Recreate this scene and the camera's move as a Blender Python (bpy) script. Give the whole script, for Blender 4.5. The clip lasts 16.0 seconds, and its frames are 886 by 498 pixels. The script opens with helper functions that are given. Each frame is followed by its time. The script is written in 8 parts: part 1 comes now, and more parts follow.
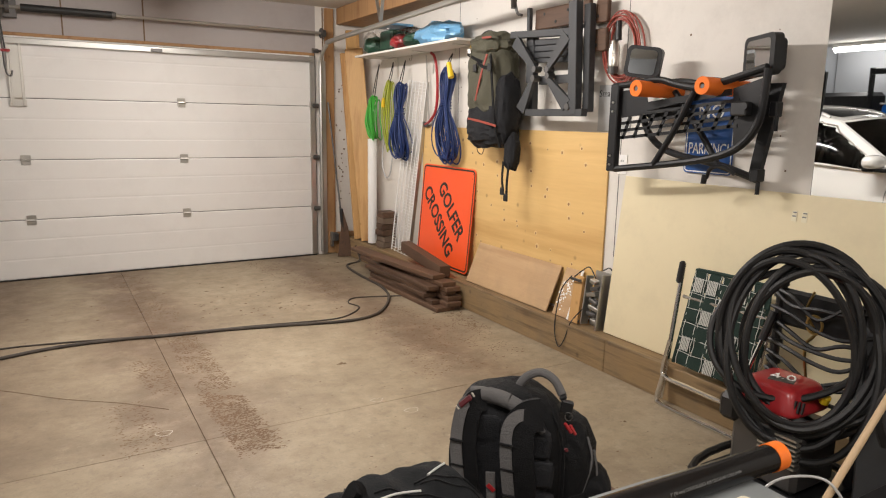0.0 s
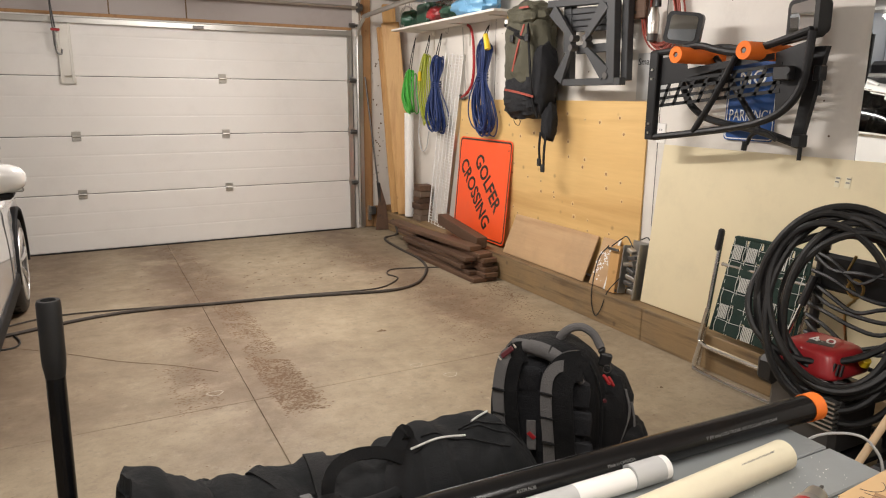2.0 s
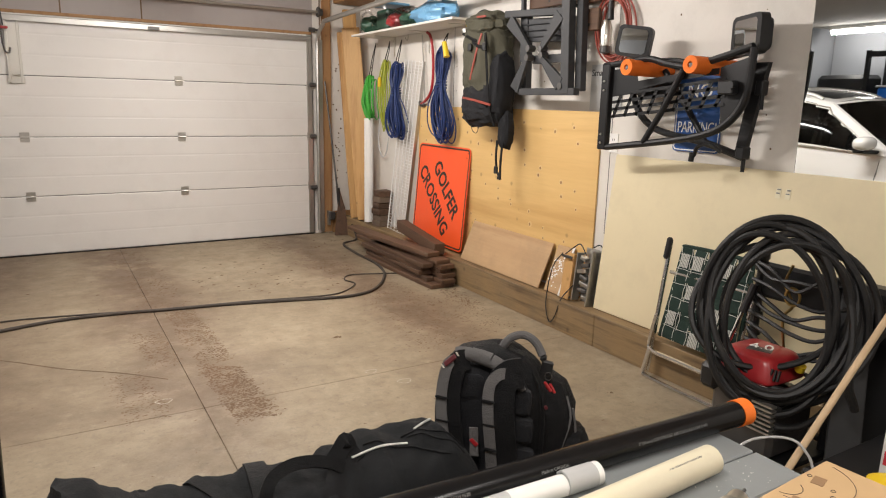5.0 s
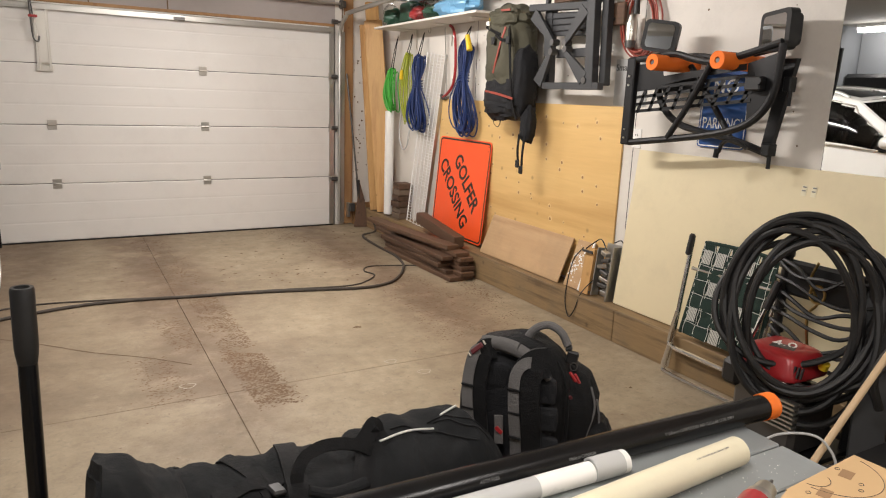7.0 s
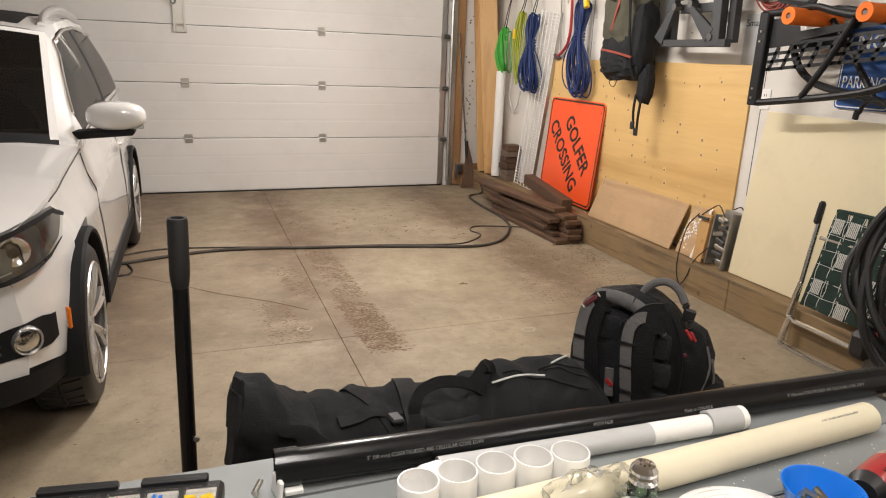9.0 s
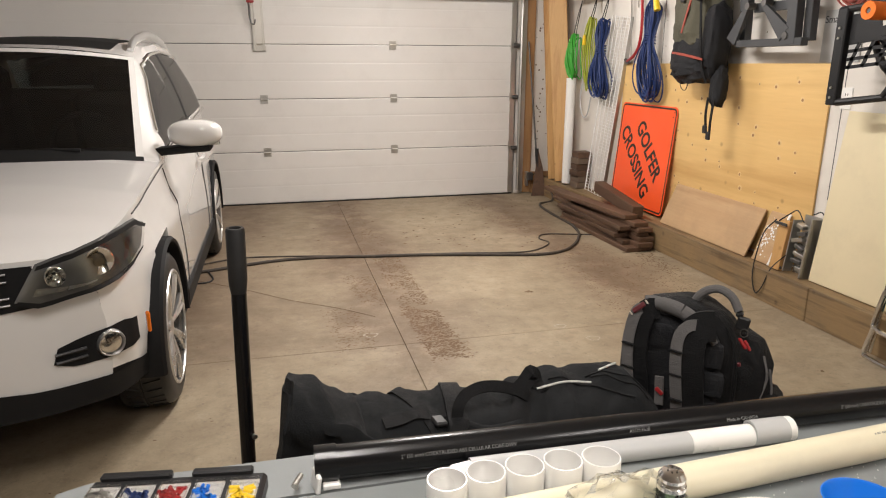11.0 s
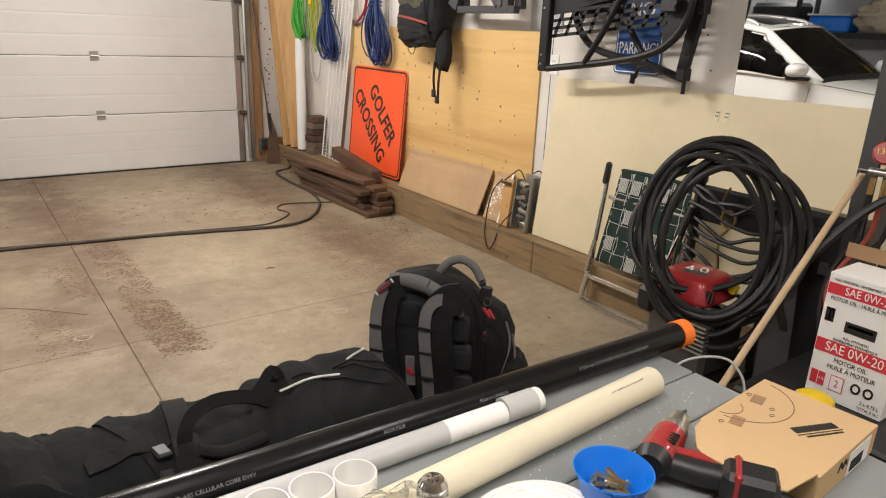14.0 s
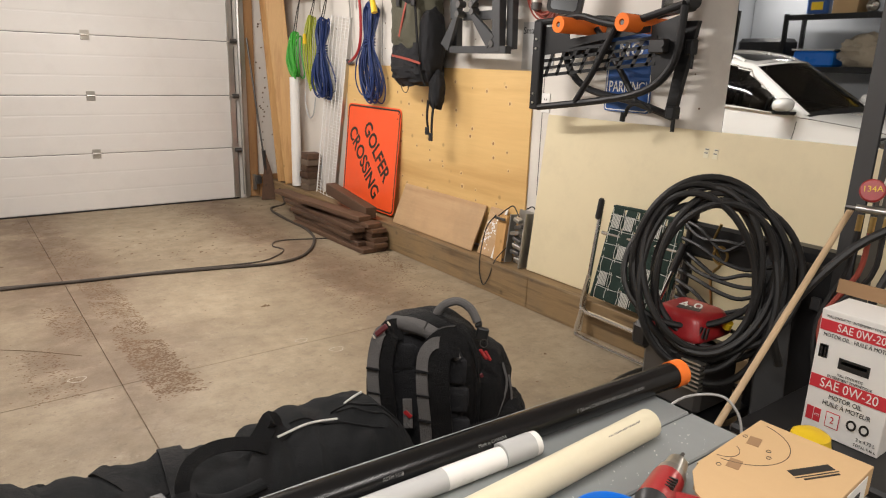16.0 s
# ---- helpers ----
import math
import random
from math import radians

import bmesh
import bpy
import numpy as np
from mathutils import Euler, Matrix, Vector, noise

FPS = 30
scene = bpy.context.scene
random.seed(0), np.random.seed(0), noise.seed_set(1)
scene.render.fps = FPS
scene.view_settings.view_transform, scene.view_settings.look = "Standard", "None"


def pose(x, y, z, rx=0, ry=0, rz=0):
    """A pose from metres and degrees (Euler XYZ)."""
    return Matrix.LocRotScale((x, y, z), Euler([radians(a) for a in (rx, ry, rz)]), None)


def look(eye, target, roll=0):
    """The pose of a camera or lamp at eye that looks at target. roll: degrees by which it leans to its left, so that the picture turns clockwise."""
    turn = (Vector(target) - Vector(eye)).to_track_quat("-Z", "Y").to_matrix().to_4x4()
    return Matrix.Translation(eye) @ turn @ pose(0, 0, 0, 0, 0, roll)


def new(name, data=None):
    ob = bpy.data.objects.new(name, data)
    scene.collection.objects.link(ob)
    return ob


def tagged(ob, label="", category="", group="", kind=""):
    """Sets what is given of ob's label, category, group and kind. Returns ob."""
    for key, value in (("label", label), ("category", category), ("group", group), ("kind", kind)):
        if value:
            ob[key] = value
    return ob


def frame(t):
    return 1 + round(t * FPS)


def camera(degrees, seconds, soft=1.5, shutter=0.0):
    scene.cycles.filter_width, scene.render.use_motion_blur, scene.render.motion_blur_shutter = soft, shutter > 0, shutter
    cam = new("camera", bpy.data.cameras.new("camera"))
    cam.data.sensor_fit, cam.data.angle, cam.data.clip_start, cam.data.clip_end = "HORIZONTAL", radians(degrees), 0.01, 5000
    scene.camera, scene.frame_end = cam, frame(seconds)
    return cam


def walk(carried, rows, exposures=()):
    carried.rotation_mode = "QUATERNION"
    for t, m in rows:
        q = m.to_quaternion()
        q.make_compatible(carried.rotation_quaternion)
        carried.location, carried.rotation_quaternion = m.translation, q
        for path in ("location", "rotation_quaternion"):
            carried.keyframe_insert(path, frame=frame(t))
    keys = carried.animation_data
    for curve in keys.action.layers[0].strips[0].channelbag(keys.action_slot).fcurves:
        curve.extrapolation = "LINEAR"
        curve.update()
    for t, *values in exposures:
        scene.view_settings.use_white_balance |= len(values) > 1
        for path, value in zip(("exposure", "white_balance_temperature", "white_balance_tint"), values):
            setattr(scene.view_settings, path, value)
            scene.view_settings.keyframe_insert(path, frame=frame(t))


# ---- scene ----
cam = camera(66.9, 16.0, 1.1)
PATH = [
    (0, (-1.176, 1.35, 1.478), (-0.173, 3.039, 1.103), 1.1),
    (0.5, (-1.177, 1.346, 1.473), (-0.212, 3.054, 1.086), 0.6),
    (1, (-1.147, 1.31, 1.44), (-0.278, 3.056, 0.999), -0.1),
    (1.5, (-1.195, 1.287, 1.44), (-0.393, 3.055, 0.959), -1.0),
    (2, (-1.23, 1.297, 1.44), (-0.322, 3.024, 0.999), 0.4),
    (2.5, (-1.227, 1.289, 1.448), (-0.261, 2.989, 1.025), 1.0),
    (3, (-1.242, 1.29, 1.437), (-0.322, 3.013, 1.007), 1.0),
    (3.5, (-1.245, 1.289, 1.433), (-0.397, 3.045, 0.99), 1.5),
    (4, (-1.227, 1.272, 1.441), (-0.351, 3.018, 1.01), 1.7),
    (4.5, (-1.209, 1.258, 1.45), (-0.266, 2.97, 1.023), 1.7),
    (5, (-1.194, 1.26, 1.455), (-0.191, 2.937, 1.03), 1.4),
    (7.3, (-1.255, 1.259, 1.438), (-0.314, 2.967, 0.991), 2.5),
    (7.5, (-1.276, 1.268, 1.428), (-0.444, 3.026, 0.962), 2.2),
    (8, (-1.296, 1.266, 1.415), (-0.621, 3.078, 0.907), 1.9),
    (8.5, (-1.285, 1.25, 1.412), (-0.604, 3.054, 0.884), 2.4),
    (9, (-1.287, 1.238, 1.408), (-0.605, 3.035, 0.856), 2.2),
    (9.5, (-1.273, 1.204, 1.404), (-0.703, 3.046, 0.871), 1.0),
    (9.7, (-1.256, 1.194, 1.398), (-0.788, 3.064, 0.866), 0.4),
    (11.8, (-1.18, 1.161, 1.426), (-0.712, 3.032, 0.896), -0.1),
    (12, (-1.15, 1.153, 1.426), (-0.63, 3.012, 0.903), -0.2),
    (12.5, (-1.095, 1.163, 1.426), (-0.389, 2.956, 0.892), -0.8),
    (13, (-1.079, 1.214, 1.418), (-0.219, 2.938, 0.882), 0.2),
    (13.5, (-1.134, 1.306, 1.4), (-0.068, 2.891, 0.806), 2.1),
    (14, (-1.128, 1.337, 1.406), (0.001, 2.868, 0.788), 2.3),
    (14.5, (-1.12, 1.34, 1.411), (0.019, 2.865, 0.798), 2.0),
    (15, (-1.122, 1.331, 1.427), (0.013, 2.874, 0.851), 1.6),
    (15.5, (-1.13, 1.332, 1.428), (0.02, 2.876, 0.884), 1.7),
    (16, (-1.139, 1.333, 1.436), (0.018, 2.877, 0.91), 1.9),
]
walk(cam, [(t, look(eye, target, roll)) for t, eye, target, roll in PATH])

from mathutils.bvhtree import BVHTree

# ---- world and light ----
world = bpy.data.worlds.new("world")
scene.world = world
world.use_nodes = True
world.node_tree.nodes["Background"].inputs[0].default_value = (0.75, 0.85, 1.0, 1)
world.node_tree.nodes["Background"].inputs[1].default_value = 0.02

W, DY, ZC, T = 1.90, 8.30, 2.62, 0.715   # long wall, door plane, ceiling, table top
MIRROR_TILT, MIRROR_TURN = -0.75, -0.20
# first and fourth stand near known tubes; the other four are added fill
LAMPS = [(-0.35, 5.00), (-0.10, 6.75), (-1.15, 1.80), (-6.40, 7.40), (-6.40, 3.20), (0.30, 0.30)]
LAMP_POWER = (110.0, 53.0, 58.0, 28.0, 20.0, 40.0)


# ---- mesh helpers ----
class Geo:
    def __init__(self):
        self.v, self.f = [], []

    def add(self, verts, faces):
        n = len(self.v)
        self.v += [tuple(p) for p in verts]
        self.f += [tuple(n + i for i in q) for q in faces]
        return self

    def box(self, c, s, rot=(0, 0, 0), bev=0.0):
        m = Euler([radians(a) for a in rot]).to_matrix()
        c = Vector(c)
        h = [x / 2 for x in s]
        b = min(bev, min(h) * 0.9)
        if b <= 0:
            vs = [c + m @ Vector((sx * h[0], sy * h[1], sz * h[2])) for sx in (-1, 1) for sy in (-1, 1) for sz in (-1, 1)]
            return self.add(vs, [(0, 1, 3, 2), (4, 6, 7, 5), (0, 4, 5, 1), (2, 3, 7, 6), (0, 2, 6, 4), (1, 5, 7, 3)])
        vs, idx = [], {}
        for sx in (-1, 1):
            for sy in (-1, 1):
                for sz in (-1, 1):
                    sg = (sx, sy, sz)
                    for a in range(3):
                        p = [sg[i] * (h[i] if i == a else h[i] - b) for i in range(3)]
                        idx[sg, a] = len(vs)
                        vs.append(c + m @ Vector(p))
        fs = []
        for a in range(3):
            u, w = (a + 1) % 3, (a + 2) % 3
            for s1 in (-1, 1):
                q = []
                for su, sw in ((-1, -1), (1, -1), (1, 1), (-1, 1)):
                    k = [0, 0, 0]
                    k[a], k[u], k[w] = s1, su, sw
                    q.append(idx[tuple(k), a])
                fs.append(q if s1 > 0 else q[::-1])
            for su in (-1, 1):
                for sw in (-1, 1):
                    k0, k1 = [0, 0, 0], [0, 0, 0]
                    k0[a], k1[a] = -1, 1
                    k0[u] = k1[u] = su
                    k0[w] = k1[w] = sw
                    q = [idx[tuple(k0), u], idx[tuple(k1), u], idx[tuple(k1), w], idx[tuple(k0), w]]
                    fs.append(q if su * sw > 0 else q[::-1])
        for sg in [(x, y, z) for x in (-1, 1) for y in (-1, 1) for z in (-1, 1)]:
            q = [idx[sg, 0], idx[sg, 1], idx[sg, 2]]
            fs.append(q if sg[0] * sg[1] * sg[2] > 0 else q[::-1])
        return self.add(vs, fs)

    def ring(self, c, d, r, n, ref=None):
        d = Vector(d).normalized()
        a = ref if ref is not None else (Vector((0, 0, 1)) if abs(d.z) < 0.9 else Vector((1, 0, 0)))
        u = d.cross(a).normalized()
        w = u.cross(d)
        return [Vector(c) + r * (math.cos(2 * math.pi * i / n) * u + math.sin(2 * math.pi * i / n) * w) for i in range(n)]

    def cyl(self, p0, p1, r, r2=None, n=16, hole=0.0):
        p0, p1 = Vector(p0), Vector(p1)
        r2 = r if r2 is None else r2
        a, b = self.ring(p0, p1 - p0, r, n), self.ring(p1, p1 - p0, r2, n)
        side = [(i, i + n, (i + 1) % n + n, (i + 1) % n) for i in range(n)]
        if hole:
            c, e = self.ring(p0, p1 - p0, r * hole, n), self.ring(p1, p1 - p0, r2 * hole, n)
            fs = side + [(2 * n + (i + 1) % n, 3 * n + (i + 1) % n, 3 * n + i, 2 * n + i) for i in range(n)]
            fs += [(i, (i + 1) % n, 2 * n + (i + 1) % n, 2 * n + i) for i in range(n)]
            fs += [(n + (i + 1) % n, n + i, 3 * n + i, 3 * n + (i + 1) % n) for i in range(n)]
            return self.add(a + b + c + e, fs)
        return self.add(a + b, side + [tuple(range(n)), tuple(range(2 * n - 1, n - 1, -1))])

    def tube(self, pts, r, n=8, closed=False, smooth=4, flat=1.0):
        pts = [Vector(p) for p in pts]
        if smooth > 1:
            out, m = [], len(pts)
            rng = range(m if closed else m - 1)
            for i in rng:
                p1, p2 = pts[i], pts[(i + 1) % m]
                p0 = pts[i - 1] if (closed or i > 0) else p1 * 2 - p2
                p3 = pts[(i + 2) % m] if (closed or i + 2 < m) else p2 * 2 - p1
                for k in range(smooth):
                    t = k / smooth
                    out.append(0.5 * (2 * p1 + (p2 - p0) * t + (2 * p0 - 5 * p1 + 4 * p2 - p3) * t * t + (3 * p1 - p0 - 3 * p2 + p3) * t ** 3))
            if not closed:
                out.append(pts[-1])
            pts = out
        m = len(pts)
        rings, ref = [], None
        for i, p in enumerate(pts):
            a = pts[i - 1] if (i > 0 or closed) else p
            b = pts[(i + 1) % m] if (i < m - 1 or closed) else p
            d = (b - a)
            d = d.normalized() if d.length > 1e-9 else Vector((0, 0, 1))
            if ref is None:
                ref = Vector((0, 0, 1)) if abs(d.z) < 0.9 else Vector((1, 0, 0))
            u = d.cross(ref)
            u = u.normalized() if u.length > 1e-6 else Vector((1, 0, 0))
            w = u.cross(d)
            ref = w
            rings += [p + r * (math.cos(2 * math.pi * k / n) * u + flat * math.sin(2 * math.pi * k / n) * w) for k in range(n)]
        fs = []
        for i in range(m if closed else m - 1):
            j = (i + 1) % m
            fs += [(i * n + k, i * n + (k + 1) % n, j * n + (k + 1) % n, j * n + k) for k in range(n)]
        if not closed:
            fs += [tuple(range(n - 1, -1, -1)), tuple((m - 1) * n + k for k in range(n))]
        return self.add(rings, fs)

    def ribbon(self, pts, width, thick, up=(0, 0, 1), smooth=4):
        """A strap: a flat band along pts, with its flat side towards up."""
        up = Vector(up)
        n0 = len(self.v)
        g = Geo().tube(pts, 1.0, 4, False, smooth)
        m = len(g.v) // 4
        cs = [sum((Vector(p) for p in g.v[i * 4:i * 4 + 4]), Vector()) / 4 for i in range(m)]
        vs, fs = [], []
        for i, p in enumerate(cs):
            d = (cs[min(i + 1, m - 1)] - cs[max(i - 1, 0)]).normalized()
            side = d.cross(up)
            side = side.normalized() if side.length > 1e-6 else Vector((1, 0, 0))
            nn = side.cross(d).normalized()
            for a, b in ((-1, -1), (1, -1), (1, 1), (-1, 1)):
                vs.append(p + side * (a * width / 2) + nn * (b * thick / 2))
        for i in range(m - 1):
            fs += [(i * 4 + k, i * 4 + (k + 1) % 4, i * 4 + 4 + (k + 1) % 4, i * 4 + 4 + k) for k in range(4)]
        fs += [(3, 2, 1, 0), tuple((m - 1) * 4 + k for k in range(4))]
        return self.add(vs, fs)

    def lathe(self, c, prof, n=24, axis=(0, 0, 1)):
        """prof: (radius, height) from the start to the end of the profile."""
        ax = Vector(axis).normalized()
        rings = []
        for r, h in prof:
            rings += self.ring(Vector(c) + ax * h, ax, max(r, 1e-4), n)
        fs = []
        for i in range(len(prof) - 1):
            fs += [(i * n + k, (i + 1) * n + k, (i + 1) * n + (k + 1) % n, i * n + (k + 1) % n) for k in range(n)]
        return self.add(rings, fs)

    def prism(self, poly, o, u, w, depth):
        """A flat outline (in u, w from o), thickened to both sides of its plane."""
        o, u, w = Vector(o), Vector(u), Vector(w)
        k = u.cross(w).normalized() * (depth / 2)
        n = len(poly)
        vs = [o + u * a + w * b + k for a, b in poly] + [o + u * a + w * b - k for a, b in poly]
        fs = [tuple(range(n)), tuple(range(2 * n - 1, n - 1, -1))]
        fs += [(i, n + i, n + (i + 1) % n, (i + 1) % n) for i in range(n)]
        return self.add(vs, fs)

    def grid(self, nu, nv, fn, wrap=False):
        vs = [fn(i / (nu - 1), j / (nv - 1) if not wrap else j / nv) for i in range(nu) for j in range(nv)]
        fs = []
        for i in range(nu - 1):
            for j in range(nv if wrap else nv - 1):
                k = (j + 1) % nv
                fs.append((i * nv + j, (i + 1) * nv + j, (i + 1) * nv + k, i * nv + k))
        return self.add(vs, fs)

    def mesh(self, name, mat, sharp=35, core=None):
        me = bpy.data.meshes.new(name)
        me.from_pydata(self.v, [], self.f)
        b = bmesh.new()
        b.from_mesh(me)
        bmesh.ops.recalc_face_normals(b, faces=b.faces)
        if core is not None:          # an open sheet: its front looks away from core
            b.normal_update()
            flip = [f for f in b.faces if f.normal.dot(f.calc_center_median() - Vector(core)) < 0]
            bmesh.ops.reverse_faces(b, faces=flip)
        b.to_mesh(me)
        b.free()
        me.polygons.foreach_set("use_smooth", [True] * len(me.polygons))
        me.set_sharp_from_angle(angle=radians(sharp))
        me.materials.append(mat)
        return me


PLACE = {}


def thing(name, loc, label, category, group="", kind=""):
    ob = new(name)
    ob.location = loc
    PLACE[ob] = Matrix.Translation(loc)
    return tagged(ob, label, category, group, kind)


def part(name, g, mat, parent, label="", sharp=35, kind=""):
    ob = new(name, g if isinstance(g, bpy.types.Mesh) else g.mesh(name, mat, sharp))
    ob.parent = parent
    ob.matrix_parent_inverse = PLACE.get(parent, Matrix()).inverted()
    return tagged(ob, label, kind=kind)


def solo(name, g, mat, label, category, group="", kind="", sharp=35):
    return tagged(new(name, g.mesh(name, mat, sharp)), label, category, group, kind)


def words(text, size, m, mat, parent, name="lettering", depth=0.001, wide=1.0, label="", bold=0.0):
    """Lettering on a surface: m maps the text's own plane (x along, y up) into the world."""
    cu = bpy.data.curves.new("text", "FONT")
    cu.body, cu.size, cu.extrude, cu.align_x, cu.align_y, cu.resolution_u = text, size, depth, "CENTER", "CENTER", 3
    cu.offset = bold
    ob = bpy.data.objects.new("text", cu)
    scene.collection.objects.link(ob)
    dep = bpy.context.evaluated_depsgraph_get()
    me = bpy.data.meshes.new_from_object(ob.evaluated_get(dep))
    bpy.data.objects.remove(ob)
    bpy.data.curves.remove(cu)
    me.transform(m @ Matrix.Diagonal((wide, 1, 1, 1)))
    me.materials.clear()
    me.materials.append(mat)
    me.name = name
    return part(name, me, mat, parent, label)


def plane_at(o, right, up):
    """The matrix of a plane whose x runs along right and whose y runs along up."""
    r = Vector(right).normalized()
    n = r.cross(Vector(up)).normalized()
    u = n.cross(r)
    return Matrix(((r.x, u.x, n.x, o[0]), (r.y, u.y, n.y, o[1]), (r.z, u.z, n.z, o[2]), (0, 0, 0, 1)))


# ---- materials ----
def nodes_of(name):
    m = bpy.data.materials.new(name)
    m.use_nodes = True
    return m, m.node_tree, m.node_tree.nodes["Principled BSDF"]


def link(nt, a, b):
    nt.links.new(a, b)


def noise_node(nt, scale, detail=6.0, rough=0.6, stretch=(1, 1, 1)):
    tc = nt.nodes.new("ShaderNodeTexCoord")
    mp = nt.nodes.new("ShaderNodeMapping")
    mp.inputs["Scale"].default_value = stretch
    tx = nt.nodes.new("ShaderNodeTexNoise")
    tx.inputs["Scale"].default_value, tx.inputs["Detail"].default_value, tx.inputs["Roughness"].default_value = scale, detail, rough
    link(nt, tc.outputs["Object"], mp.inputs[0])
    link(nt, mp.outputs[0], tx.inputs[0])
    return tx.outputs[0]


def ramp(nt, fac, stops):
    r = nt.nodes.new("ShaderNodeValToRGB")
    e = r.color_ramp.elements
    while len(e) < len(stops):
        e.new(0.5)
    for k, (p, c) in zip(e, stops):
        k.position, k.color = p, (*c, 1) if len(c) == 3 else c
    link(nt, fac, r.inputs[0])
    return r.outputs[0]


def mixc(nt, fac, a, b, mode="MIX"):
    x = nt.nodes.new("ShaderNodeMix")
    x.data_type, x.blend_type = "RGBA", mode
    for sock, val in ((x.inputs[0], fac), (x.inputs[6], a), (x.inputs[7], b)):
        if isinstance(val, (int, float)):
            sock.default_value = val
        elif isinstance(val, tuple):
            sock.default_value = (*val, 1)
        else:
            link(nt, val, sock)
    return x.outputs[2]


def math_node(nt, op, a, b=0.0):
    x = nt.nodes.new("ShaderNodeMath")
    x.operation = op
    for sock, val in zip(x.inputs, (a, b)):
        if isinstance(val, (int, float)):
            sock.default_value = val
        else:
            link(nt, val, sock)
    return x.outputs[0]


def bump(nt, bs, height, strength, dist):
    b = nt.nodes.new("ShaderNodeBump")
    b.inputs["Strength"].default_value, b.inputs["Distance"].default_value = strength, dist
    link(nt, height, b.inputs["Height"])
    link(nt, b.outputs[0], bs.inputs["Normal"])


def scaled(c, k):
    return tuple(min(1.0, x * k) for x in c)


def plain(name, col, rough=0.5, metal=0.0, vary=0.12, fine=60.0, big=2.5, bmp=0.15, coat=0.0, spec=0.5, dirt=0.0, stretch=(1, 1, 1)):
    """A surface with broad and fine variation, a little relief and, where asked, grey-brown dirt."""
    m, nt, bs = nodes_of(name)
    n1, n2 = noise_node(nt, big, 5, 0.6, stretch), noise_node(nt, fine, 4, 0.7, stretch)
    c = mixc(nt, n1, scaled(col, 1 - vary), scaled(col, 1 + vary))
    c = mixc(nt, math_node(nt, "MULTIPLY", n2, vary * 1.5), c, scaled(col, 0.55))
    if dirt:
        d = ramp(nt, noise_node(nt, big * 2.3, 8, 0.72), [(0.50, (0, 0, 0)), (0.75, (dirt, dirt, dirt))])
        c = mixc(nt, d, c, (0.16, 0.13, 0.10))
    link(nt, c, bs.inputs["Base Color"])
    r = nt.nodes.new("ShaderNodeMapRange")
    r.inputs[3].default_value, r.inputs[4].default_value = max(0.02, rough - 0.1), min(1, rough + 0.1)
    link(nt, n1, r.inputs[0])
    link(nt, r.outputs[0], bs.inputs["Roughness"])
    bs.inputs["Metallic"].default_value = metal
    bs.inputs["Coat Weight"].default_value = coat
    bs.inputs["Coat Roughness"].default_value = 0.08
    bs.inputs["Specular IOR Level"].default_value = spec
    if bmp:
        bump(nt, bs, n2, bmp, 0.002)
    return m


def woody(name, light, dark, along=2, rough=0.6, scale=9.0, knots=True, rnd=0.0, dirt=0.0):
    """Sawn wood or veneer, with its grain along one axis (0, 1 or 2)."""
    m, nt, bs = nodes_of(name)
    st = [1, 1, 1]
    st[along] = 0.07
    n = noise_node(nt, scale, 7, 0.62, tuple(st))
    f = noise_node(nt, scale * 14, 3, 0.6, tuple(st))
    b = noise_node(nt, 1.3, 3)
    c = ramp(nt, n, [(0.33, dark), (0.50, light), (0.68, tuple((a * 2 + b2) / 3 for a, b2 in zip(light, dark)))])
    c = mixc(nt, math_node(nt, "MULTIPLY", f, 0.28), c, scaled(dark, 0.6))
    c = mixc(nt, math_node(nt, "MULTIPLY", b, 0.25), c, scaled(light, 1.15))
    if knots:
        tc = nt.nodes.new("ShaderNodeTexCoord")
        v = nt.nodes.new("ShaderNodeTexVoronoi")
        v.inputs["Scale"].default_value = 6.5
        link(nt, tc.outputs["Object"], v.inputs["Vector"])
        k = ramp(nt, v.outputs["Distance"], [(0.045, (1, 1, 1)), (0.13, (0, 0, 0))])
        c = mixc(nt, math_node(nt, "MULTIPLY", k, 0.55), c, scaled(dark, 0.45))
    if rnd:
        oi = nt.nodes.new("ShaderNodeObjectInfo")
        c = mixc(nt, math_node(nt, "MULTIPLY", oi.outputs["Random"], rnd), c, scaled(dark, 0.45))
    if dirt:
        d = ramp(nt, noise_node(nt, 3.1, 8, 0.72), [(0.45, (0, 0, 0)), (0.75, (dirt, dirt, dirt))])
        c = mixc(nt, d, c, (0.13, 0.10, 0.07))
    link(nt, c, bs.inputs["Base Color"])
    bs.inputs["Roughness"].default_value = rough
    bump(nt, bs, f, 0.25, 0.002)
    return m


